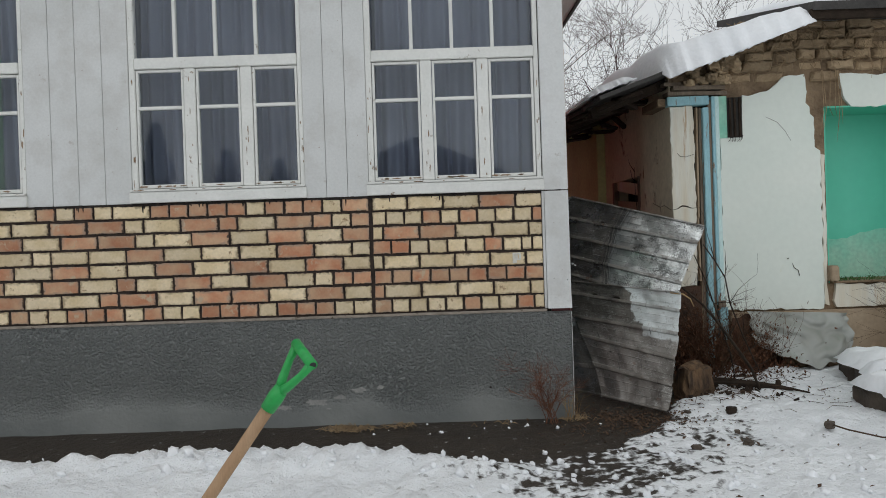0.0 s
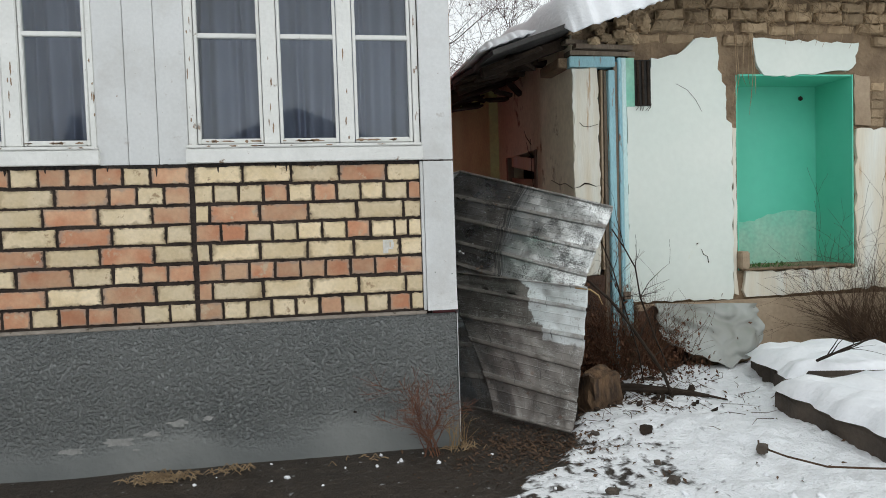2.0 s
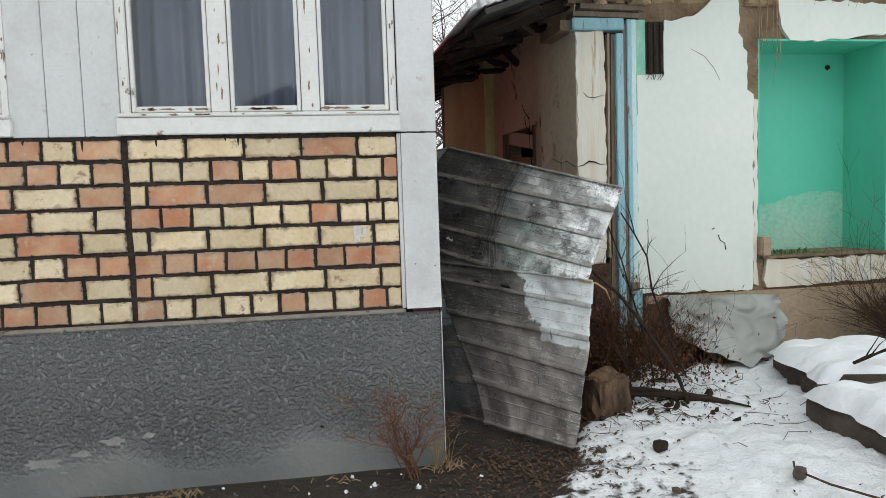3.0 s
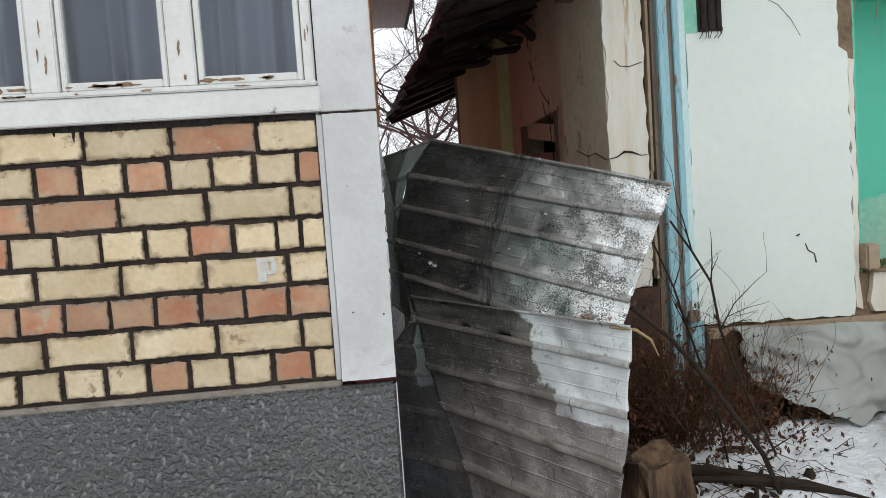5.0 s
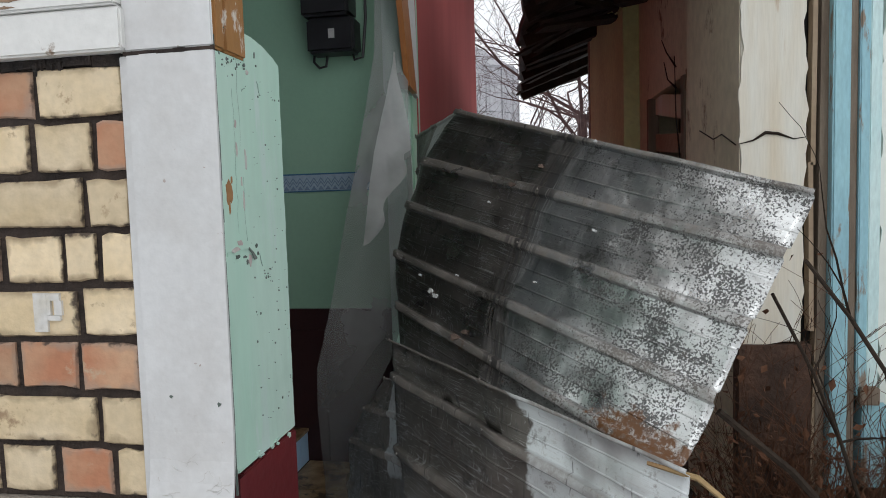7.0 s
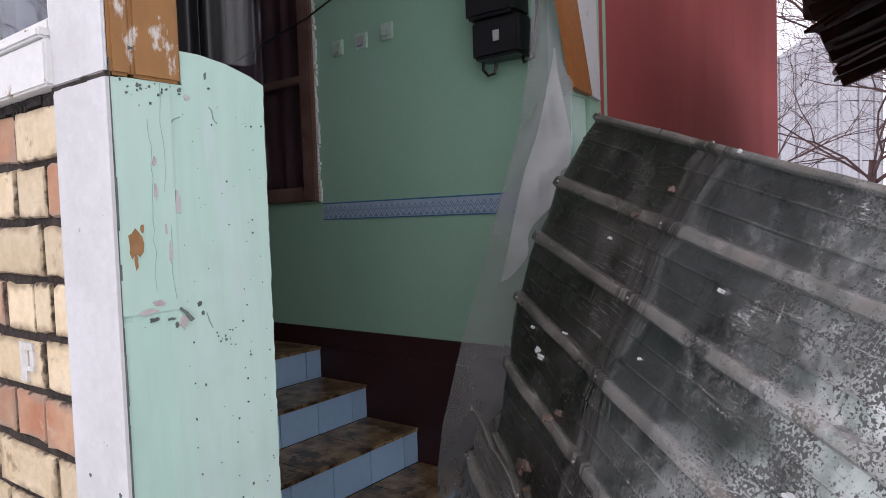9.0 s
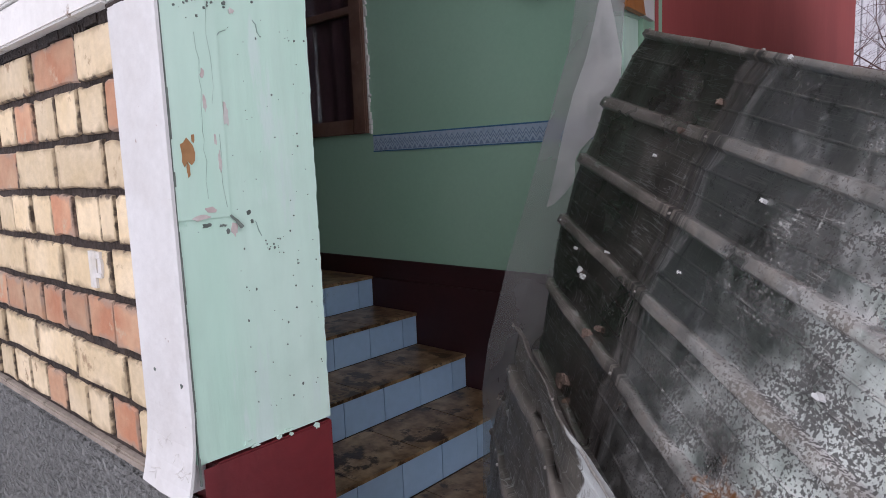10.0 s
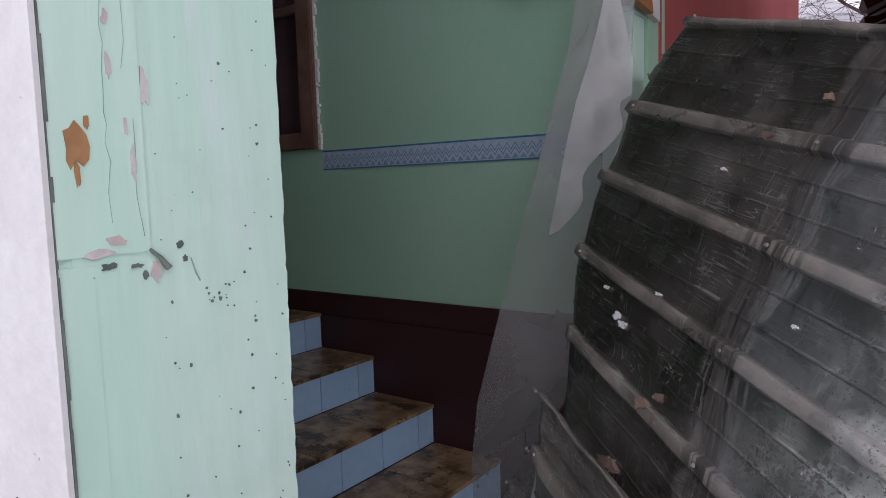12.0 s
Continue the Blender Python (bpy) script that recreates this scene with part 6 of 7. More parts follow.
def snow_blanket(name, fx0, fx1, y0, y1, height, thick, label, seed, skew=0.0, hang=0.0):
    """Snow lying on a roof, with rounded lumpy edges."""
    bm = bmesh.new()
    nx, ny = 60, 22
    top, bot = [], []
    for j in range(ny + 1):
        y = y0 + (y1 - y0) * j / ny
        ta, tb = [], []
        for i in range(nx + 1):
            x = fx0 + (fx1 - fx0) * i / nx + skew * (1 - i / nx) * (1 - j / ny) ** 3
            e = min(i / nx, 1 - i / nx) * (fx1 - fx0)
            f = min(j / ny, 1 - j / ny) * (y1 - y0)
            k = min(1.0, e / 0.10) ** 0.5 * min(1.0, f / 0.08) ** 0.5
            yy = y - (0.07 * abs(noise.noise(Vector((x * 6, seed, 1)))) + 0.05 * abs(noise.noise(Vector((x * 17, seed, 4))))) * (1 - j / ny) ** 14
            z = height(x, y) - hang * (1 - j / ny) ** 10
            ta.append(bm.verts.new((x, yy, z + 0.012 + thick(x) * k * (1 + 0.25 * noise.noise(Vector((x * 3, y * 3, seed)))))))
            tb.append(bm.verts.new((x, yy, z + 0.004 - (0.03 * abs(noise.noise(Vector((x * 15, 3, seed)))) if j == 0 else 0))))
        top.append(ta)
        bot.append(tb)
    for j in range(ny):
        for i in range(nx):
            bm.faces.new((top[j][i], top[j][i + 1], top[j + 1][i + 1], top[j + 1][i]))
            bm.faces.new((bot[j][i], bot[j + 1][i], bot[j + 1][i + 1], bot[j][i + 1]))
    for i in range(nx):
        bm.faces.new((bot[0][i], bot[0][i + 1], top[0][i + 1], top[0][i]))
        bm.faces.new((bot[ny][i + 1], bot[ny][i], top[ny][i], top[ny][i + 1]))
    for j in range(ny):
        bm.faces.new((bot[j + 1][0], bot[j][0], top[j][0], top[j + 1][0]))
        bm.faces.new((bot[j][nx], bot[j + 1][nx], top[j + 1][nx], top[j][nx]))
    tagged(part(name, bm, M_SNOW, None, "", True), label, "snow", "", "structure")


snow_blanket("roof_snow", 1.72, 3.22, 5.62, 8.0, lambda x, y: roof_z(x) + 0.048 * max(y - 5.7, 0) + 0.02 - (0.05 if y < 5.66 else 0.0), lambda x: 0.25 - 0.10 * (x - 1.72), "thick blanket of snow slipping over the roof edge", 2.0, 0.24, 0.075)
snow_blanket("roof_snow_thin", 1.30, 1.73, 5.76, 8.2, lambda x, y: roof_z(x) + 0.048 * (y - 5.7) + 0.025, lambda x: 0.06, "thin snow on the low roof edge", 5.0)
snow_blanket("roof_snow_main", 3.35, 9.0, 6.0, 7.5, lambda x, y: 3.20 + (y - 5.62) * 0.251, lambda x: 0.09, "snow on the felt roof", 8.0)

# ---- twigs, weeds and trees ----
def shoot(bm, p, d, length, r, rnd, depth, wander=0.35, kids=3, sides=4, droop=0.0, least=0.0012):
    pts, rad = [Vector(p)], [r]
    n = 5
    d = Vector(d).normalized()
    for k in range(n):
        d = (d + Vector((rnd.uniform(-1, 1), rnd.uniform(-1, 1), rnd.uniform(-0.8, 0.8) - droop)) * wander * 0.5).normalized()
        pts.append(pts[-1] + d * length / n)
        rad.append(max(r * (1 - 0.75 * (k + 1) / n), least * 0.7))
    tube(bm, pts, rad, sides)
    if depth > 0:
        for _ in range(kids):
            k = rnd.randint(1, n)
            q = (d + Vector((rnd.uniform(-1, 1), rnd.uniform(-1, 1), rnd.uniform(-0.5, 0.9)))).normalized()
            shoot(bm, pts[k], q, length * rnd.uniform(0.45, 0.7), max(rad[k] * 0.7, least), rnd, depth - 1, wander, kids, 3, droop, least)


def bush(name, at, label, mat, seed, stems, height, spread, r=0.005, depth=2, kids=3, category="bush", up=1.0):
    rnd = random.Random(seed)
    bm = bmesh.new()
    for _ in range(stems):
        a = rnd.uniform(0, math.tau)
        d = (math.cos(a) * spread, math.sin(a) * spread, up)
        shoot(bm, Vector(at) + Vector((rnd.uniform(-0.05, 0.05), rnd.uniform(-0.03, 0.03), 0)), d, height * rnd.uniform(0.6, 1.1), r, rnd, depth, 0.3, kids)
    return tagged(part(name, bm, mat), label, category)


def bare_tree(at, height, seed, label, levels=4):
    rnd = random.Random(seed)
    tree = empty("bare_tree", label, "tree", "bare winter trees", "", at)
    bm = bmesh.new()
    h = height * 0.35
    tube(bm, [(0, 0, -0.3), (0.05, 0.02, h * 0.5), (0.1, 0, h)], [height * 0.018, height * 0.014, height * 0.011], 8)
    part("trunk", bm, M_BARK, tree)
    bm = bmesh.new()
    for k in range(7):
        a = k * 2.4 + rnd.uniform(-0.4, 0.4)
        shoot(bm, (0.1, 0, h * rnd.uniform(0.75, 1.0)), (math.cos(a), math.sin(a), rnd.uniform(0.5, 1.3)), height * rnd.uniform(0.4, 0.62), height * 0.0056, rnd, levels, 0.6, 4, 4, 0.05, 0.0048)
    part("crown", bm, M_BARK, tree, "leafless crown of fine twigs")


bare_tree((1.9, 17.2, 0), 8.5, 28, "bare winter tree with heavy limbs behind the house", 2)
bare_tree((3.4, 17.5, 0), 8.0, 21, "bare winter tree behind the ruin")
bare_tree((0.6, 20.5, 0), 6.5, 22, "bare winter tree at the end of the passage", 3)
bare_tree((6.0, 21.0, 0), 9.0, 23, "tall bare winter tree beyond the roofs")
bare_tree((-2.9, 27.0, 0), 7.0, 24, "bare winter tree in front of the silo", 3)
bare_tree((3.5, 27.0, 0), 9.0, 27, "bare winter tree in the distance", 3)
bare_tree((-6.5, -11.5, 0), 6.5, 25, "bare winter tree across the yard", 3)
bare_tree((-9.5, -1.0, 0), 7.0, 26, "bare winter tree across the yard", 3)

# far silo of ribbed grey sheet
silo = empty("grain_silo", "far grey ribbed grain silo with a conical top", "silo", "", "", (-5.4, 62, 0))
n = 96
for z0, z1 in ((0, 4.4), (4.45, 8.6), (8.65, 12.4)):
    bm = bmesh.new()
    ring = [[bm.verts.new(((3.6 + (0.06 if k % 2 else 0)) * math.cos(k * math.tau / n), (3.6 + (0.06 if k % 2 else 0)) * math.sin(k * math.tau / n), z)) for k in range(n)] for z in (z0, z1)]
    for k in range(n):
        bm.faces.new((ring[0][k], ring[0][(k + 1) % n], ring[1][(k + 1) % n], ring[1][k]))
    part("wall_ring", bm, M_TOWER, silo)
bm = bmesh.new()
bmesh.ops.create_cone(bm, cap_ends=True, segments=48, radius1=3.75, radius2=0.4, depth=2.2, matrix=Matrix.Translation((0, 0, 13.5)))
part("roof", bm, M_TOWER, silo)
for k in range(16):
    a = k * math.tau / 16
    bm = bmesh.new()
    box(bm, -0.07, -0.07, 0, 0.07, 0.07, 12.6, m=Matrix.Translation((3.72 * math.cos(a), 3.72 * math.sin(a), 0)))
    part("stiffener", bm, M_TOWER, silo)

# the house across the yard, seen only as a reflection in the panes
far = empty("opposite_house", "plain gabled house across the yard", "house", "", "", (-0.7, -13.0, 0))
boxes("wall", M_TAN, far, [(-4, -3, -0.1, 4, 3, 2.7)])
bm = bmesh.new()
ro = [[bm.verts.new((x, y, z)) for x, z in ((-4.5, 2.5), (0, 4.4), (4.5, 2.5))] for y in (-3.3, 3.3)]
bm.faces.new(ro[0])
bm.faces.new(ro[1][::-1])
for k in range(3):
    m = (k + 1) % 3
    bm.faces.new((ro[0][k], ro[0][m], ro[1][m], ro[1][k]))
part("roof", bm, M_SLATE, far)

def evergreen(at, height, width, seed):
    """A dense dark shrub of many small leaves on short limbs."""
    re = random.Random(seed)
    th = empty("evergreen_tree", "dark dense evergreen tree across the yard", "tree", "", "", at)
    bm = bmesh.new()
    tube(bm, [(0, 0, -0.2), (0.03, 0.02, height * 0.4), (0, 0, height * 0.9)], [0.11, 0.08, 0.02], 8)
    for k in range(26):
        a, z = k * 2.4, height * (0.15 + 0.7 * k / 26)
        r = width * (1.05 - z / height) * re.uniform(0.6, 0.9)
        tube(bm, [(0, 0, z), (math.cos(a) * r * 0.5, math.sin(a) * r * 0.5, z + 0.15), (math.cos(a) * r, math.sin(a) * r, z + 0.1)], [0.03, 0.02, 0.006], 5)
    part("trunk", bm, M_BARK, th)
    bm = bmesh.new()
    for _ in range(3800):
        z = height * (0.08 + 0.92 * re.random() ** 1.3)
        a = re.uniform(0, math.tau)
        r = width * (1.08 - z / height) * (0.75 + 0.35 * math.sin(a * 3 + z * 4)) * re.random() ** 0.4
        m = pose(math.cos(a) * r, math.sin(a) * r, z, re.uniform(0, 360), re.uniform(0, 360), 0)
        w = re.uniform(0.05, 0.11)
        bm.faces.new([bm.verts.new(m @ Vector(c)) for c in ((-w, 0, 0), (0, -w * 0.4, 0.01), (w, 0, 0), (0, w * 0.4, 0.01))])
    part("crown", bm, material("dark_evergreen_leaves", (0.02, 0.035, 0.018), (0.04, 0.06, 0.03), 6, 0.7, 0.1, 30), th)


evergreen((-7.5, -8.2, 0), 4.7, 1.3, 3)
evergreen((-5.8, -8.6, 0), 4.0, 1.1, 8)
evergreen((-4.4, -8.8, 0), 3.7, 1.2, 5)

# ---- the shovel ----
def shovel():
    th = empty("snow_shovel", "green plastic D-grip shovel with a wooden shaft stuck in the snow", "shovel", "", "", (-1.06, 2.05, 0.03))
    top, foot = Vector((0.535, -0.03, 0.765)), Vector((0.0, 0.0, 0.02))
    ax = (top - foot).normalized()
    bm = bmesh.new()
    tube(bm, [foot, foot.lerp(top, 0.5), top], 0.0195, 14)
    part("shaft", bm, M_SHAFT, th, "", True)
    sd = Vector((0.62, -0.75, -0.25))
    sd = (sd - ax * sd.dot(ax)).normalized()
    bm = bmesh.new()
    tube(bm, [top - ax * 0.045, top + ax * 0.0, top + ax * 0.035], [0.0235, 0.026, 0.022], 14)
    for s in (-1, 1):
        tube(bm, [top + ax * 0.015, top + ax * 0.055 + sd * 0.025 * s, top + ax * 0.11 + sd * 0.048 * s, top + ax * 0.158 + sd * 0.058 * s], [0.017, 0.014, 0.012, 0.015], 10)
    tube(bm, [top + ax * 0.158 - sd * 0.068, top + ax * 0.158 + sd * 0.066], 0.0165, 14)
    part("grip", bm, M_GREEN_PLASTIC, th, "bright green moulded grip", True)
    bm = bmesh.new()
    tube(bm, [top + ax * 0.158 + sd * 0.0665, top + ax * 0.158 + sd * 0.0675], 0.0115, 12)
    part("grip_bore", bm, M_BLACK, th)
    bm = bmesh.new()
    nrm = Vector((0, -1, 0))
    w = ax.cross(nrm).normalized()
    grid = []
    for j in range(7):
        row = []
        for i in range(9):
            u = i / 8 - 0.5
            row.append(bm.verts.new(foot - ax * (0.36 * j / 6 - 0.05) + w * u * 0.34 * min(1, 0.6 + 0.2 * j) + nrm * (0.05 * (1 - (2 * u) ** 2) - 0.03)))
        grid.append(row)
    for a, b in zip(grid, grid[1:]):
        for i in range(8):
            bm.faces.new((a[i], a[i + 1], b[i + 1], b[i]))
    blade = part("blade", bm, M_GREEN_PLASTIC, th)
    so = blade.modifiers.new("thickness", "SOLIDIFY")
    so.thickness = 0.004


shovel()

M_WEED = material("rust_red_dry_weed", (0.13, 0.05, 0.03), (0.20, 0.09, 0.05), 12, 0.9, 0.2, 60)
# ---- weeds, twigs and rubble in the yard ----
bush("dry_weed", (0.70, 4.52, 0.0), "reddish dry weed at the corner of the plinth", M_WEED, 31, 9, 0.34, 0.40, 0.0042, 3, 4, "weed")
bush("dry_weed", (0.86, 4.60, 0.0), "tuft of yellow dry stalks at the house corner", M_STRAW, 41, 14, 0.17, 0.3, 0.0025, 1, 2, "weed")
bush("dry_bush", (2.55, 5.62, 0.05), "tangle of brown dry stems at the ruin's foot", M_TWIG_RED, 32, 9, 0.45, 0.6, 0.004, 2, 4)
bush("dry_bush", (2.25, 5.5, 0.08), "tangle of brown dry stems behind the gate", M_TWIG, 33, 12, 0.5, 0.7, 0.004, 2, 3)
bush("dry_bush", (2.30, 5.72, 0.05), "dense reddish-brown dead weeds in the doorway", M_TWIG_RED, 38, 16, 0.55, 0.45, 0.004, 2, 4)
bush("dry_bush", (2.62, 5.72, 0.05), "dense reddish-brown dead weeds beside the door frame", M_TWIG_RED, 39, 12, 0.42, 0.6, 0.004, 2, 4)
bush("dry_bush", (2.18, 5.62, 0.05), "dense brown dead weeds in front of the pier", M_TWIG_RED, 40, 16, 0.5, 0.5, 0.004, 2, 4)
bush("dry_bush", (2.08, 5.80, 0.05), "dead weed stems standing before the pier", M_TWIG_RED, 45, 16, 0.75, 0.35, 0.0035, 2, 3)
bush("dry_bush", (2.85, 5.75, 0.05), "sparse brown dry weed stems by the plaster wall", M_TWIG_RED, 34, 8, 0.45, 0.4, 0.003, 1, 3)
bush("thorn_bush", (4.45, 5.6, 0.12), "dense thorny brown bush against the ruin", M_TWIG, 35, 80, 0.66, 1.3, 0.006, 2, 4)
bush("thorn_bush", (5.2, 5.35, 0.12), "dense thorny brown bush beside the snowy kerb", M_TWIG, 36, 60, 0.85, 1.0, 0.006, 2, 4)
bush("thorn_bush", (4.35, 5.72, 0.15), "thin thorny stems reaching over the niche ledge", M_TWIG, 37, 10, 0.9, 0.5, 0.004, 2, 3)

# leaning dead branches by the doorway
for k, (pts, r) in enumerate((([(1.80, 5.02, 0.86), (1.95, 5.03, 0.73), (2.05, 5.035, 0.61), (2.16, 5.05, 0.46), (2.25, 5.05, 0.33), (2.32, 5.05, 0.22), (2.38, 5.05, 0.06)], 0.011),
                              ([(1.97, 5.02, 1.18), (2.08, 5.08, 1.05), (2.17, 5.12, 0.92), (2.21, 5.14, 0.72), (2.30, 5.12, 0.45), (2.40, 5.10, 0.2)], 0.0055),
                              ([(1.93, 5.10, 1.10), (2.05, 5.2, 0.90), (2.15, 5.3, 0.70), (2.27, 5.3, 0.3), (2.3, 5.3, 0.1)], 0.005))):
    rn = random.Random(60 + k)
    bm = bmesh.new()
    tube(bm, pts, [r * (1 - 0.35 * abs(i / (len(pts) - 1) - 0.7)) for i in range(len(pts))], 6)
    for _ in range(5):
        q = Vector(pts[rn.randint(1, len(pts) - 2)])
        shoot(bm, q, (rn.uniform(-0.3, 1), rn.uniform(-0.1, 0.6), rn.uniform(0, 1)), rn.uniform(0.15, 0.35), 0.004, rn, 1, 0.35, 2, 3)
    tagged(part("dead_branch", bm, M_CHAR), "dark dead branch leaning against the gate" if k == 0 else "thin arching dead branch by the doorway", "branch", "dead branches by the doorway")
bm = bmesh.new()
tube(bm, [(1.98, 5.35, 0.09), (2.2, 5.25, 0.09), (2.42, 5.08, 0.085), (2.6, 4.98, 0.07)], [0.02, 0.028, 0.026, 0.012], 7)
tagged(part("charred_stick", bm, M_CHAR), "charred black stick lying on the snow", "stick")
bm = bmesh.new()
tube(bm, [(2.05, 5.18, 0.10), (2.25, 5.12, 0.10), (2.5, 5.06, 0.085), (2.68, 4.9, 0.06)], [0.012, 0.018, 0.015, 0.006], 6)
tagged(part("charred_stick", bm, M_CHAR), "charred black stick lying beside another", "stick")


def lump(name, at, size, mat, seed, label, category, turn=0.0, rough=0.25, parent=None, round_off=0.55):
    bm = bmesh.new()
    bmesh.ops.create_cube(bm, size=1.0)
    bmesh.ops.subdivide_edges(bm, edges=list(bm.edges), cuts=3, use_grid_fill=True)
    for v in bm.verts:
        c = v.co.normalized() * 0.62
        v.co = v.co.lerp(c, round_off) * (1 + rough * noise.noise(v.co * 2.3 + Vector((seed, seed * 2, 0))) + rough * 0.5 * noise.noise(v.co * 6 + Vector((seed, 0, seed))))
        v.co = Vector((v.co.x * size[0], v.co.y * size[1], v.co.z * size[2]))
    ob = part(name, bm, mat, parent, "", False)
    ob.matrix_world = pose(*at, 0, 0, turn)
    return tagged(ob, label, category) if label else ob


lump("tree_stump", (1.88, 5.10, 0.09), (0.22, 0.20, 0.31), M_STUMP, 3.0, "rotten brown stump beside the gate", "stump", 20, 0.4, None, 0.35)
lump("stone", (1.90, 4.45, 0.066), (0.06, 0.05, 0.05), M_CHAR, 4.0, "black lump lying on the snow", "stone", 20)
lump("stone", (2.30, 4.0, 0.078), (0.065, 0.045, 0.04), M_CONCRETE, 5.0, "grey-brown stone on the snow", "stone", 40)
for k, (x, y, s) in enumerate(((1.40, 3.75, 0.05), (1.72, 3.80, 0.06), (1.75, 4.02, 0.04), (1.62, 4.5, 0.05), (2.0, 5.25, 0.12), (2.45, 5.5, 0.13), (1.95, 5.62, 0.15))):
    lump("brick_fragment", (x, y, 0.05), (s, s * 0.7, s * 0.45), M_CONCRETE, 10.0 + k, "dark brick fragment lying in the slush", "rubble", k * 37, 0.35)

rg = random.Random(33)
for k in range(26):
    w = rg.uniform(0.06, 0.15)
    ob = lump("clay_clod", (rg.uniform(2.12, 2.70), RY - 0.03 + rg.uniform(-0.03, 0.05), rg.uniform(2.62, 2.86)), (w, w * 0.8, w * 0.6), M_ADOBE, 50.0 + k, "", "", rg.uniform(0, 90), 0.35, bpy.data.objects["wall_ruin_gable"])

# snow-covered concrete kerb of an old bed
kerb = empty("concrete_kerb", "dark broken concrete kerb under a cap of snow", "kerb", "", "", (0, 0, 0))


def kerb_block(a, b, w, h, seed):
    a, b = Vector(a), Vector(b)
    d = (b - a).normalized()
    lat = Vector((-d.y, d.x, 0))
    n = 14
    bm = bmesh.new()
    rows = []
    for i in range(n + 1):
        p = a.lerp(b, i / n)
        q = 0.035 * noise.noise(Vector((i * 0.7, seed, 0)))
        rows.append([bm.verts.new(p + lat * s * w + Vector((0, 0, z * h + q * (z > 0.5))) + lat * q) for s, z in ((0, -0.6), (0, 0.6), (0.08, 1), (0.92, 1), (1, 0.7), (1, -0.6))])
    for r, s in zip(rows, rows[1:]):
        for k in range(6):
            bm.faces.new((r[k], r[(k + 1) % 6], s[(k + 1) % 6], s[k]))
    bm.faces.new(rows[0][::-1])
    bm.faces.new(rows[-1])
    part("block", bm, M_CONCRETE, kerb)
    bm = bmesh.new()
    top = []
    for i in range(41):
        p = a.lerp(b, i / 40)
        row = []
        for j in range(15):
            u = j / 14
            e = min(1.0, min(u, 1 - u) / 0.12) ** 0.5 * min(1.0, min(i, 40 - i) / 3) ** 0.5
            k = 0.05 * noise.noise(Vector((p.x * 4 + u * 3, p.y * 4 + u * 2, seed))) + 0.03 * noise.noise(Vector((p.y * 13 + u, u * 9, seed)))
            row.append(bm.verts.new(p + lat * ((u * 1.08 - 0.04) * w + 0.05 * noise.noise(Vector((p.x * 7, p.y * 7, seed + 4)))) + Vector((0, 0, h * 0.97 + (0.055 + k) * e - 0.05 * (1 - e)))))
        top.append(row)
    for r, s in zip(top, top[1:]):
        for j in range(14):
            bm.faces.new((r[j], r[j + 1], s[j + 1], s[j]))
    part("snow_cap", bm, M_SNOW, kerb, "lumpy cap of white snow", True)


kerb_block((2.87, 4.70, 0.0), (2.74, 3.0, 0.0), 0.62, 0.225, 3.0)
kerb_block((3.28, 5.55, 0.03), (3.10, 4.80, 0.02), 0.95, 0.215, 8.0)
bm = bmesh.new()
tube(bm, [(2.36, 4.12, 0.075), (2.30, 4.03, 0.08), (2.33, 3.86, 0.085), (2.42, 3.70, 0.085), (2.6, 3.62, 0.09), (2.74, 3.55, 0.10)], 0.005, 5)
tagged(part("bent_wire", bm, M_TWIG), "thin bent wire lying on the snow", "wire")
bm = bmesh.new()
rn = random.Random(70)
for _ in range(3):
    shoot(bm, (3.2, 4.75, 0.31), (rn.uniform(0.3, 1), rn.uniform(-0.4, 0.3), 0.3), 0.4, 0.009, rn, 1, 0.3, 2, 5)
tagged(part("fallen_branch", bm, M_CHAR), "dark fallen branch on the snowy kerb", "branch")


def crumpled_film():
    """A sheet of polythene thrown over rubble at the wall's foot."""
    bm = bmesh.new()
    rows = []
    for j in range(25):
        v = j / 24
        row = []
        for i in range(45):
            u = i / 44
            x = 2.70 + 0.88 * u + 0.03 * noise.noise(Vector((v * 4, 3, 1)))
            hem = 0.14 * (1 - abs(2 * u - 1) ** 1.5) + 0.03 * noise.noise(Vector((u * 9, 0, 5)))
            z = 0.56 - 0.04 * u - v * (0.26 + hem * 1.25)
            y = RY - 0.065 - v * (0.10 + 0.22 * math.sin(math.pi * u)) - 0.10 * abs(noise.noise(Vector((u * 3.6 + v, v * 2.8 - u, 2)))) - 0.022 * abs(noise.noise(Vector((u * 9 + v * 3, v * 7, 6))))
            row.append(bm.verts.new((x, y, z)))
        rows.append(row)
    for a, b in zip(rows, rows[1:]):
        for i in range(44):
            bm.faces.new((a[i], a[i + 1], b[i + 1], b[i]))
    tagged(part("plastic_sheet", bm, M_FILM2, None, "", True), "crumpled milky plastic sheet over rubble at the wall", "plastic sheet")
    lump("clay_mound", (3.25, RY - 0.12, 0.10), (0.5, 0.10, 0.2), M_CLAY, 21.0, "heap of clay rubble under the plastic sheet", "rubble", 0, 0.4)


M_FILM2 = material("milky_plastic", (0.36, 0.375, 0.35), (0.26, 0.265, 0.235), 3.5, 0.16, 0.12, 14)
crumpled_film()

# dead foliage hanging in the weeds
rl = random.Random(75)
bm = bmesh.new()
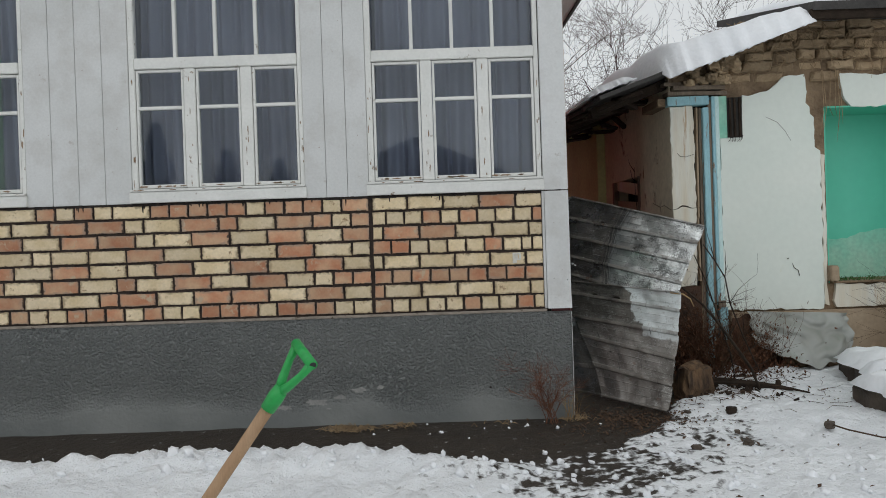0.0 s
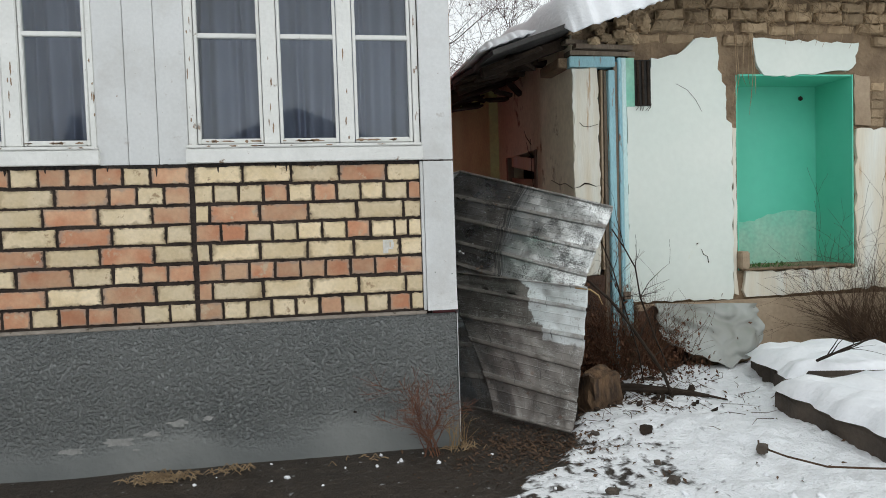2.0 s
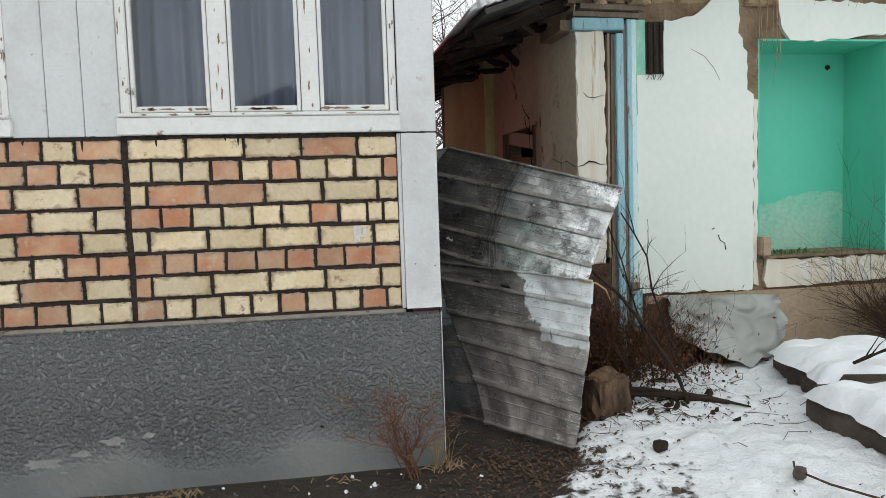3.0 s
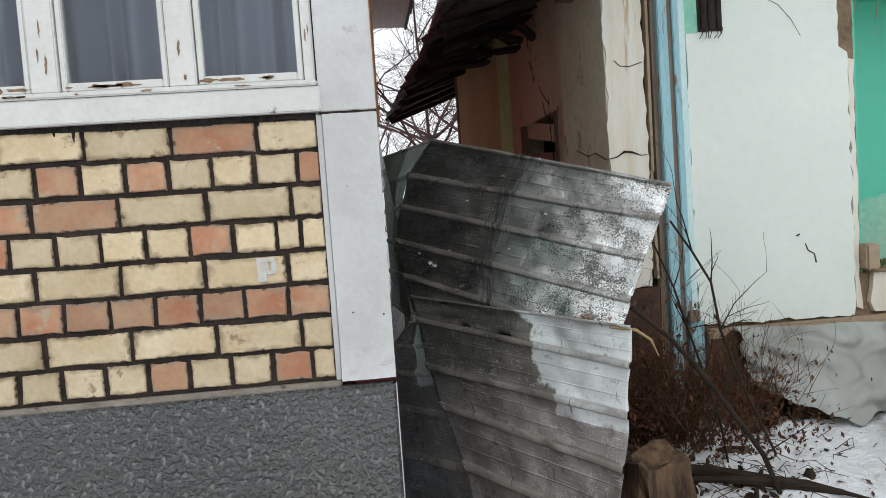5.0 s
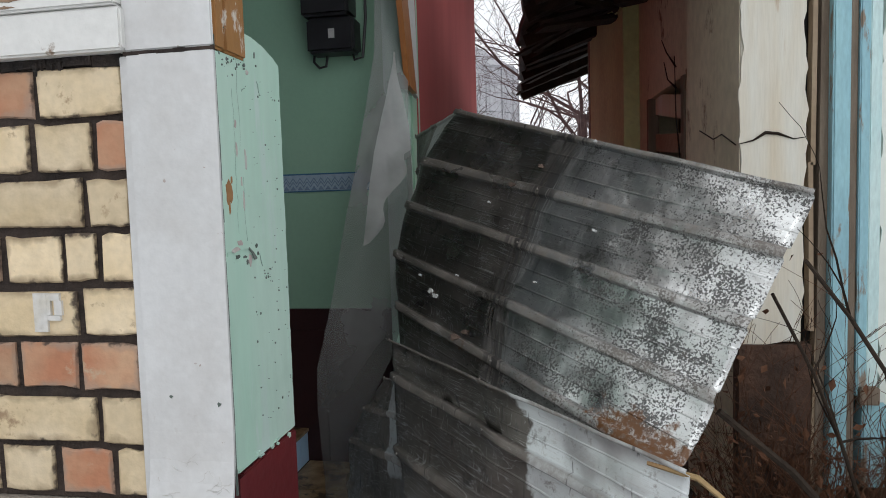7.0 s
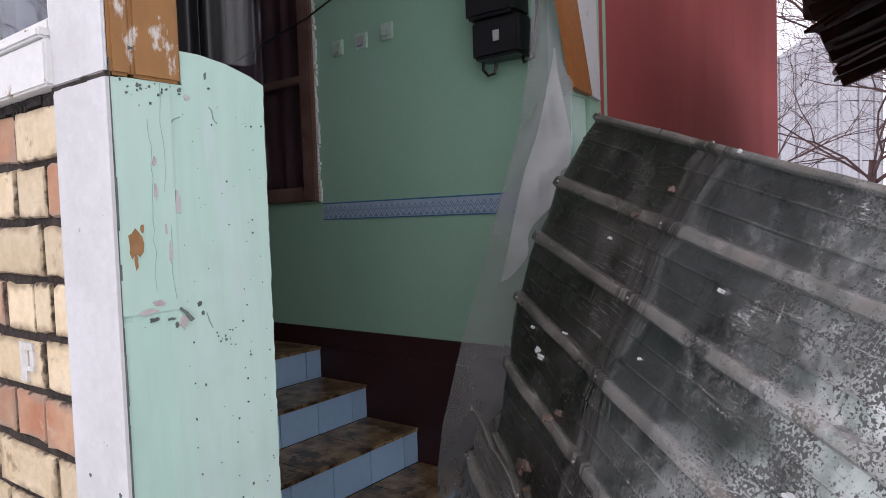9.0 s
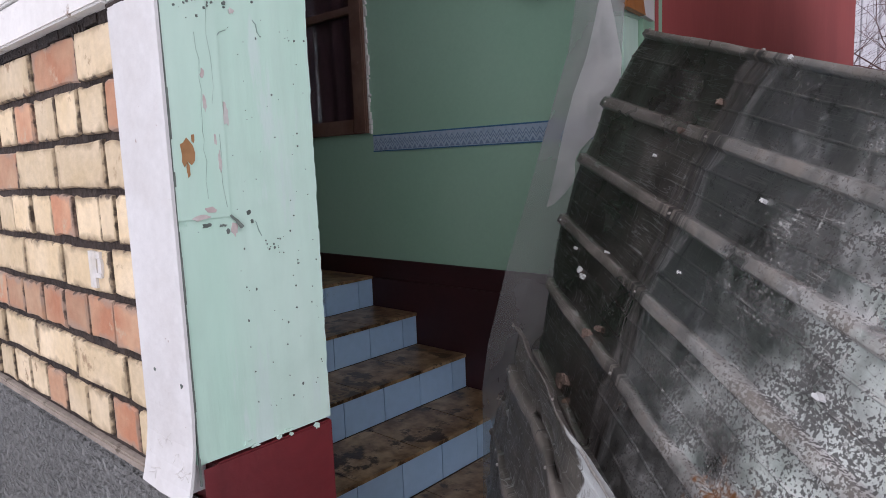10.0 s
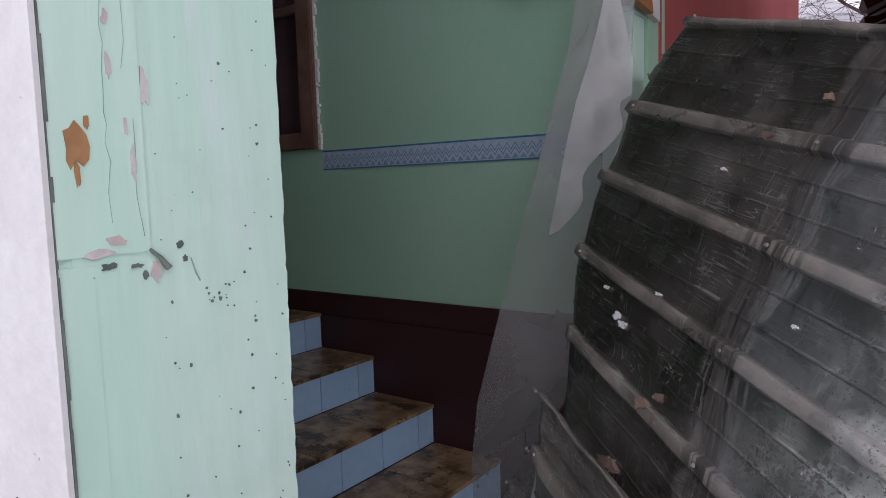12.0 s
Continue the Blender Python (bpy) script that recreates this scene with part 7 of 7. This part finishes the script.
for _ in range(1500):
    x, y, z = rl.gauss(2.42, 0.24), rl.uniform(5.35, 5.84), 0.06 + abs(rl.gauss(0, 0.19))
    s = rl.uniform(0.006, 0.02)
    m = pose(x, y, z, rl.uniform(0, 360), rl.uniform(0, 360), rl.uniform(0, 360))
    bm.faces.new([bm.verts.new(m @ Vector(c)) for c in ((-s, 0, 0), (0, -s * 0.5, 0.003), (s, 0, 0), (0, s * 0.5, 0.003))])
for _ in range(1100):
    x, y, z = rl.uniform(1.85, 2.36), rl.uniform(5.5, 5.96), 0.04 + abs(rl.gauss(0, 0.28))
    s = rl.uniform(0.006, 0.022)
    m = pose(x, y, z, rl.uniform(0, 360), rl.uniform(0, 360), rl.uniform(0, 360))
    bm.faces.new([bm.verts.new(m @ Vector(c)) for c in ((-s, 0, 0), (0, -s * 0.5, 0.003), (s, 0, 0), (0, s * 0.5, 0.003))])
tagged(part("withered_leaves", bm, M_TWIG_RED), "withered reddish leaves caught in the dead weeds", "leaves", "", "stuff")
# leaves, straw and crumbs of snow
rn = random.Random(80)
bm = bmesh.new()
for _ in range(900):
    if rn.random() < 0.6:
        x, y = rn.gauss(1.25, 0.28), rn.gauss(4.50, 0.22)
    else:
        x, y = rn.uniform(1.5, 2.9), rn.uniform(4.7, 5.8)
    if (x < 0.9 and y > 4.6) or y > 5.9:
        continue
    s = rn.uniform(0.006, 0.019)
    m = pose(x, y, ground_height(x, y) + 0.008, rn.uniform(-35, 35), rn.uniform(-35, 35), rn.uniform(0, 360))
    vs = [bm.verts.new(m @ Vector(c)) for c in ((-s, 0, 0), (0, -s * 0.45, 0.004), (s, 0, 0), (0, s * 0.45, 0.004))]
    bm.faces.new(vs)
for _ in range(60):
    x, y = rn.uniform(1.2, 2.85), rn.uniform(3.0, 5.3)
    s = rn.uniform(0.005, 0.02)
    m = pose(x, y, ground_height(x, y) + 0.006, rn.uniform(-35, 35), rn.uniform(-35, 35), rn.uniform(0, 360))
    vs = [bm.verts.new(m @ Vector(c)) for c in ((-s, 0, 0), (0, -s * 0.5, 0.004), (s, 0, 0), (0, s * 0.5, 0.004))]
    bm.faces.new(vs)
for _ in range(700):
    x, y = rn.gauss(1.28, 0.2), rn.gauss(4.52, 0.16)
    if (x < 0.9 and y > 4.58) or y > 5.0:
        continue
    s = rn.uniform(0.006, 0.015)
    m = pose(x, y, ground_height(x, y) + 0.006, rn.uniform(-30, 30), rn.uniform(-30, 30), rn.uniform(0, 360))
    bm.faces.new([bm.verts.new(m @ Vector(c)) for c in ((-s, 0, 0), (-0.2 * s, -s * 0.5, 0.003), (s, 0, 0.002), (0, s * 0.5, 0.004))])
tagged(part("dead_leaves", bm, M_LEAF), "scattered dead brown leaves on wet earth", "leaves", "", "stuff")
bm = bmesh.new()
for _ in range(190):
    x, y = rn.gauss(2.15, 0.38), rn.gauss(5.25, 0.30)
    if y > 5.9 or x < 1.65:
        continue
    a, l = rn.uniform(0, math.tau), rn.uniform(0.04, 0.22)
    z = ground_height(x, y) + 0.008
    tube(bm, [(x, y, z), (x + math.cos(a) * l * 0.5, y + math.sin(a) * l * 0.5, z + rn.uniform(0.005, 0.05)), (x + math.cos(a + 0.4) * l, y + math.sin(a + 0.4) * l, z + rn.uniform(0.0, 0.03))], [0.0024, 0.002, 0.001], 3)
tagged(part("twig_litter", bm, M_TWIG), "broken twigs and stalks littering the snow", "twigs", "", "stuff")
bm = bmesh.new()
for _ in range(110):
    x, y, s = rn.gauss(2.08, 0.24), rn.gauss(5.18, 0.17), rn.uniform(0.006, 0.028)
    if x < 1.75:
        continue
    m = pose(x, y, ground_height(x, y) + s * 0.3, rn.uniform(0, 90), rn.uniform(0, 90), rn.uniform(0, 180)) @ Matrix.Diagonal((rn.uniform(1, 2.4), rn.uniform(0.6, 1), rn.uniform(0.5, 0.8), 1))
    for v in bmesh.ops.create_icosphere(bm, subdivisions=1, radius=s)["verts"]:
        v.co = m @ (v.co * (1 + 0.7 * noise.noise(v.co / s * 1.7 + Vector((x * 9, y * 9, 0)))))
tagged(part("charred_debris", bm, M_CHAR), "charred crumbs and clods of earth on the snow", "debris", "", "stuff")
bm = bmesh.new()
for cx, cy, n in ((-0.74, 4.50, 75), (-0.60, 4.51, 50), (-0.34, 4.53, 30), (0.35, 4.55, 8), (0.87, 4.58, 30)):
    for _ in range(n):
        a = rn.uniform(0, math.tau)
        x, y = cx + rn.gauss(0, 0.055), cy + rn.gauss(0, 0.03)
        l = rn.uniform(0.03, 0.08)
        z = ground_height(x, y)
        tube(bm, [(x, y, z + 0.005), (x + math.cos(a) * l * 0.5, y + math.sin(a) * l * 0.3, z + rn.uniform(0.01, 0.045)), (x + math.cos(a) * l, y + math.sin(a) * l * 0.5, z + 0.008)], [0.0034, 0.003, 0.0015], 3)
tagged(part("dry_grass", bm, M_GRASS), "flattened dry grass along the foot of the plinth", "grass", "", "stuff")
bm = bmesh.new()
for _ in range(230):
    k = rn.random()
    if k < 0.55:
        x = rn.uniform(-3.4, 0.2)
        y = snow_edge(x) - rn.uniform(0.0, 0.4)
        s = 0.006 + 0.026 * rn.random() ** 3
    elif k < 0.62:
        x, y, s = rn.uniform(-0.6, 1.4), rn.uniform(4.25, 4.6), rn.uniform(0.004, 0.014)
    else:
        x, y, s = rn.uniform(-0.2, 2.4), rn.uniform(3.0, 3.9), rn.uniform(0.006, 0.022)
    m = pose(x, y, ground_height(x, y) + s * 0.25, rn.uniform(0, 90), rn.uniform(0, 90), 0) @ Matrix.Diagonal((rn.uniform(0.8, 1.5), rn.uniform(0.7, 1.2), rn.uniform(0.6, 0.9), 1))
    for v in bmesh.ops.create_icosphere(bm, subdivisions=2, radius=s)["verts"]:
        v.co = m @ (v.co * (1 + 0.8 * noise.noise(v.co / s * 1.7 + Vector((x * 9, y * 9, 0)))))
tagged(part("snow_crumbs", bm, M_SNOW, None, "", True), "crumbs and clods of shovelled snow", "snow", "", "stuff")

# ---- bricks of the front wall ----
rb = random.Random(4)
COURSE, Z0 = 0.1025, 0.776
LEN = {"S": 0.250, "H": 0.120, "Q": 0.064, "V": 0.090, "T": 0.184}
brick_meshes = {}
for k in LEN:
    for c, m in (("c", M_BRICK_CREAM), ("r", M_BRICK_RED)):
        brick_meshes[k, c] = [brick_mesh("brick", LEN[k], 0.0868, 0.06, m, 0.0035, 0.0034, rb) for _ in range(5)]


def lay(kind, colour, x, row, scale=1.0):
    ob = new("brick", rb.choice(brick_meshes[kind, colour]))
    ob.parent = wall_front
    ob.location = (x + LEN[kind] * scale / 2, FACE - 0.002 + rb.uniform(-0.003, 0.003), Z0 + COURSE * (row + 0.5) + rb.uniform(-0.002, 0.002))
    ob.rotation_euler = (0, rb.uniform(-0.006, 0.006), rb.uniform(-0.006, 0.006))
    ob.scale = (scale, 1, 1)


# right-hand panel, top course first: kind and colour of each brick
PANEL = ("Sc Sc Sc Sr Tc", "Vc Hc Hc Hr Hc Hr Hc Hc Hc Qr", "Qc Sr Sr Sc Sc Vc", "Hr Hr Hc Hc Hc Hc Hr Hc Qc Qc",
         "Qc Sc Sc Sc Sc Hc", "Hr Hr Hr Hr Hr Hr Hr Hr Hr", "Qr Sc Sc Sc Sc Vc", "Hr Hc Hc Hc Hc Hr Hc Hc Hr Qc")
for i, course in enumerate(PANEL):
    row = 7 - i
    items = course.split()
    free = 0.700 - (-0.487)
    used = sum(LEN[b[0]] for b in items)
    joint = 0.0145
    scale = (free - joint * (len(items) - 1)) / used
    x = -0.487
    for b in items:
        lay(b[0], b[1], x, row, scale)
        x += LEN[b[0]] * scale + joint
# left-hand panel, top course first, each read from the divider towards the far end
PANEL_FAR = ("Tr Hc Hr Hr Hr Hc Hr Hr Hr Hr Hr Sc Hc Hr Hc Hr Sc Hr", "Hr Hc Hr Sr Sc Hr Sr Sc Hc Sr Sr Sc Sc", "Tr Sc Sr Sc Sr Sc Hc Sr Sr Sc Sr",
             "Hc Sc Sr Sc Sc Sc Sr Sc Sc Hc Sc Hr", "Tc Sr Sc Sr Sc Sr Tc Sc Sr Sc Sr", "Hr Hr Hc Tc Sr Sc Sr Sc Hr Sc Sr Sc Sr",
             "Tc Sr Sc Sr Sr Sc Sr Hr Sc Sc Sr", "Hc Hc Hr Hr Hr Hc Hr Hr Hr Hc Hc Hr Hc Hr Hr Hr Hc Hc Hr Hc")
for i, course in enumerate(PANEL_FAR):
    x = -0.513
    items = course.split()
    while x > -4.4:
        b = items.pop(0) if items else rb.choice(("Sc", "Sr", "Sc", "Hc", "Hr"))
        x -= LEN[b[0]]
        lay(b[0], b[1], x, 7 - i)
        x -= 0.0145

spot = bmesh.new()
lx, lz = 0.487, Z0 + COURSE * 3.5 - 0.036
for x0, z0, x1, z1 in ((0.0, 0.0, 0.028, 0.074), (0.0285, 0.060, 0.056, 0.0735), (0.044, 0.032, 0.060, 0.0595), (0.0285, 0.022, 0.056, 0.0315), (0.0285, 0.0320, 0.036, 0.0595)):
    box(spot, lx + x0, FACE - 0.0058, lz + z0, lx + x1, FACE + 0.004, lz + z1)
part("painted_letter", spot, material("thin_whitewash", (0.66, 0.65, 0.62), (0.56, 0.53, 0.46), 25, 0.9, 0.1, 70), wall_front, "letter P daubed in white paint on a cream brick")
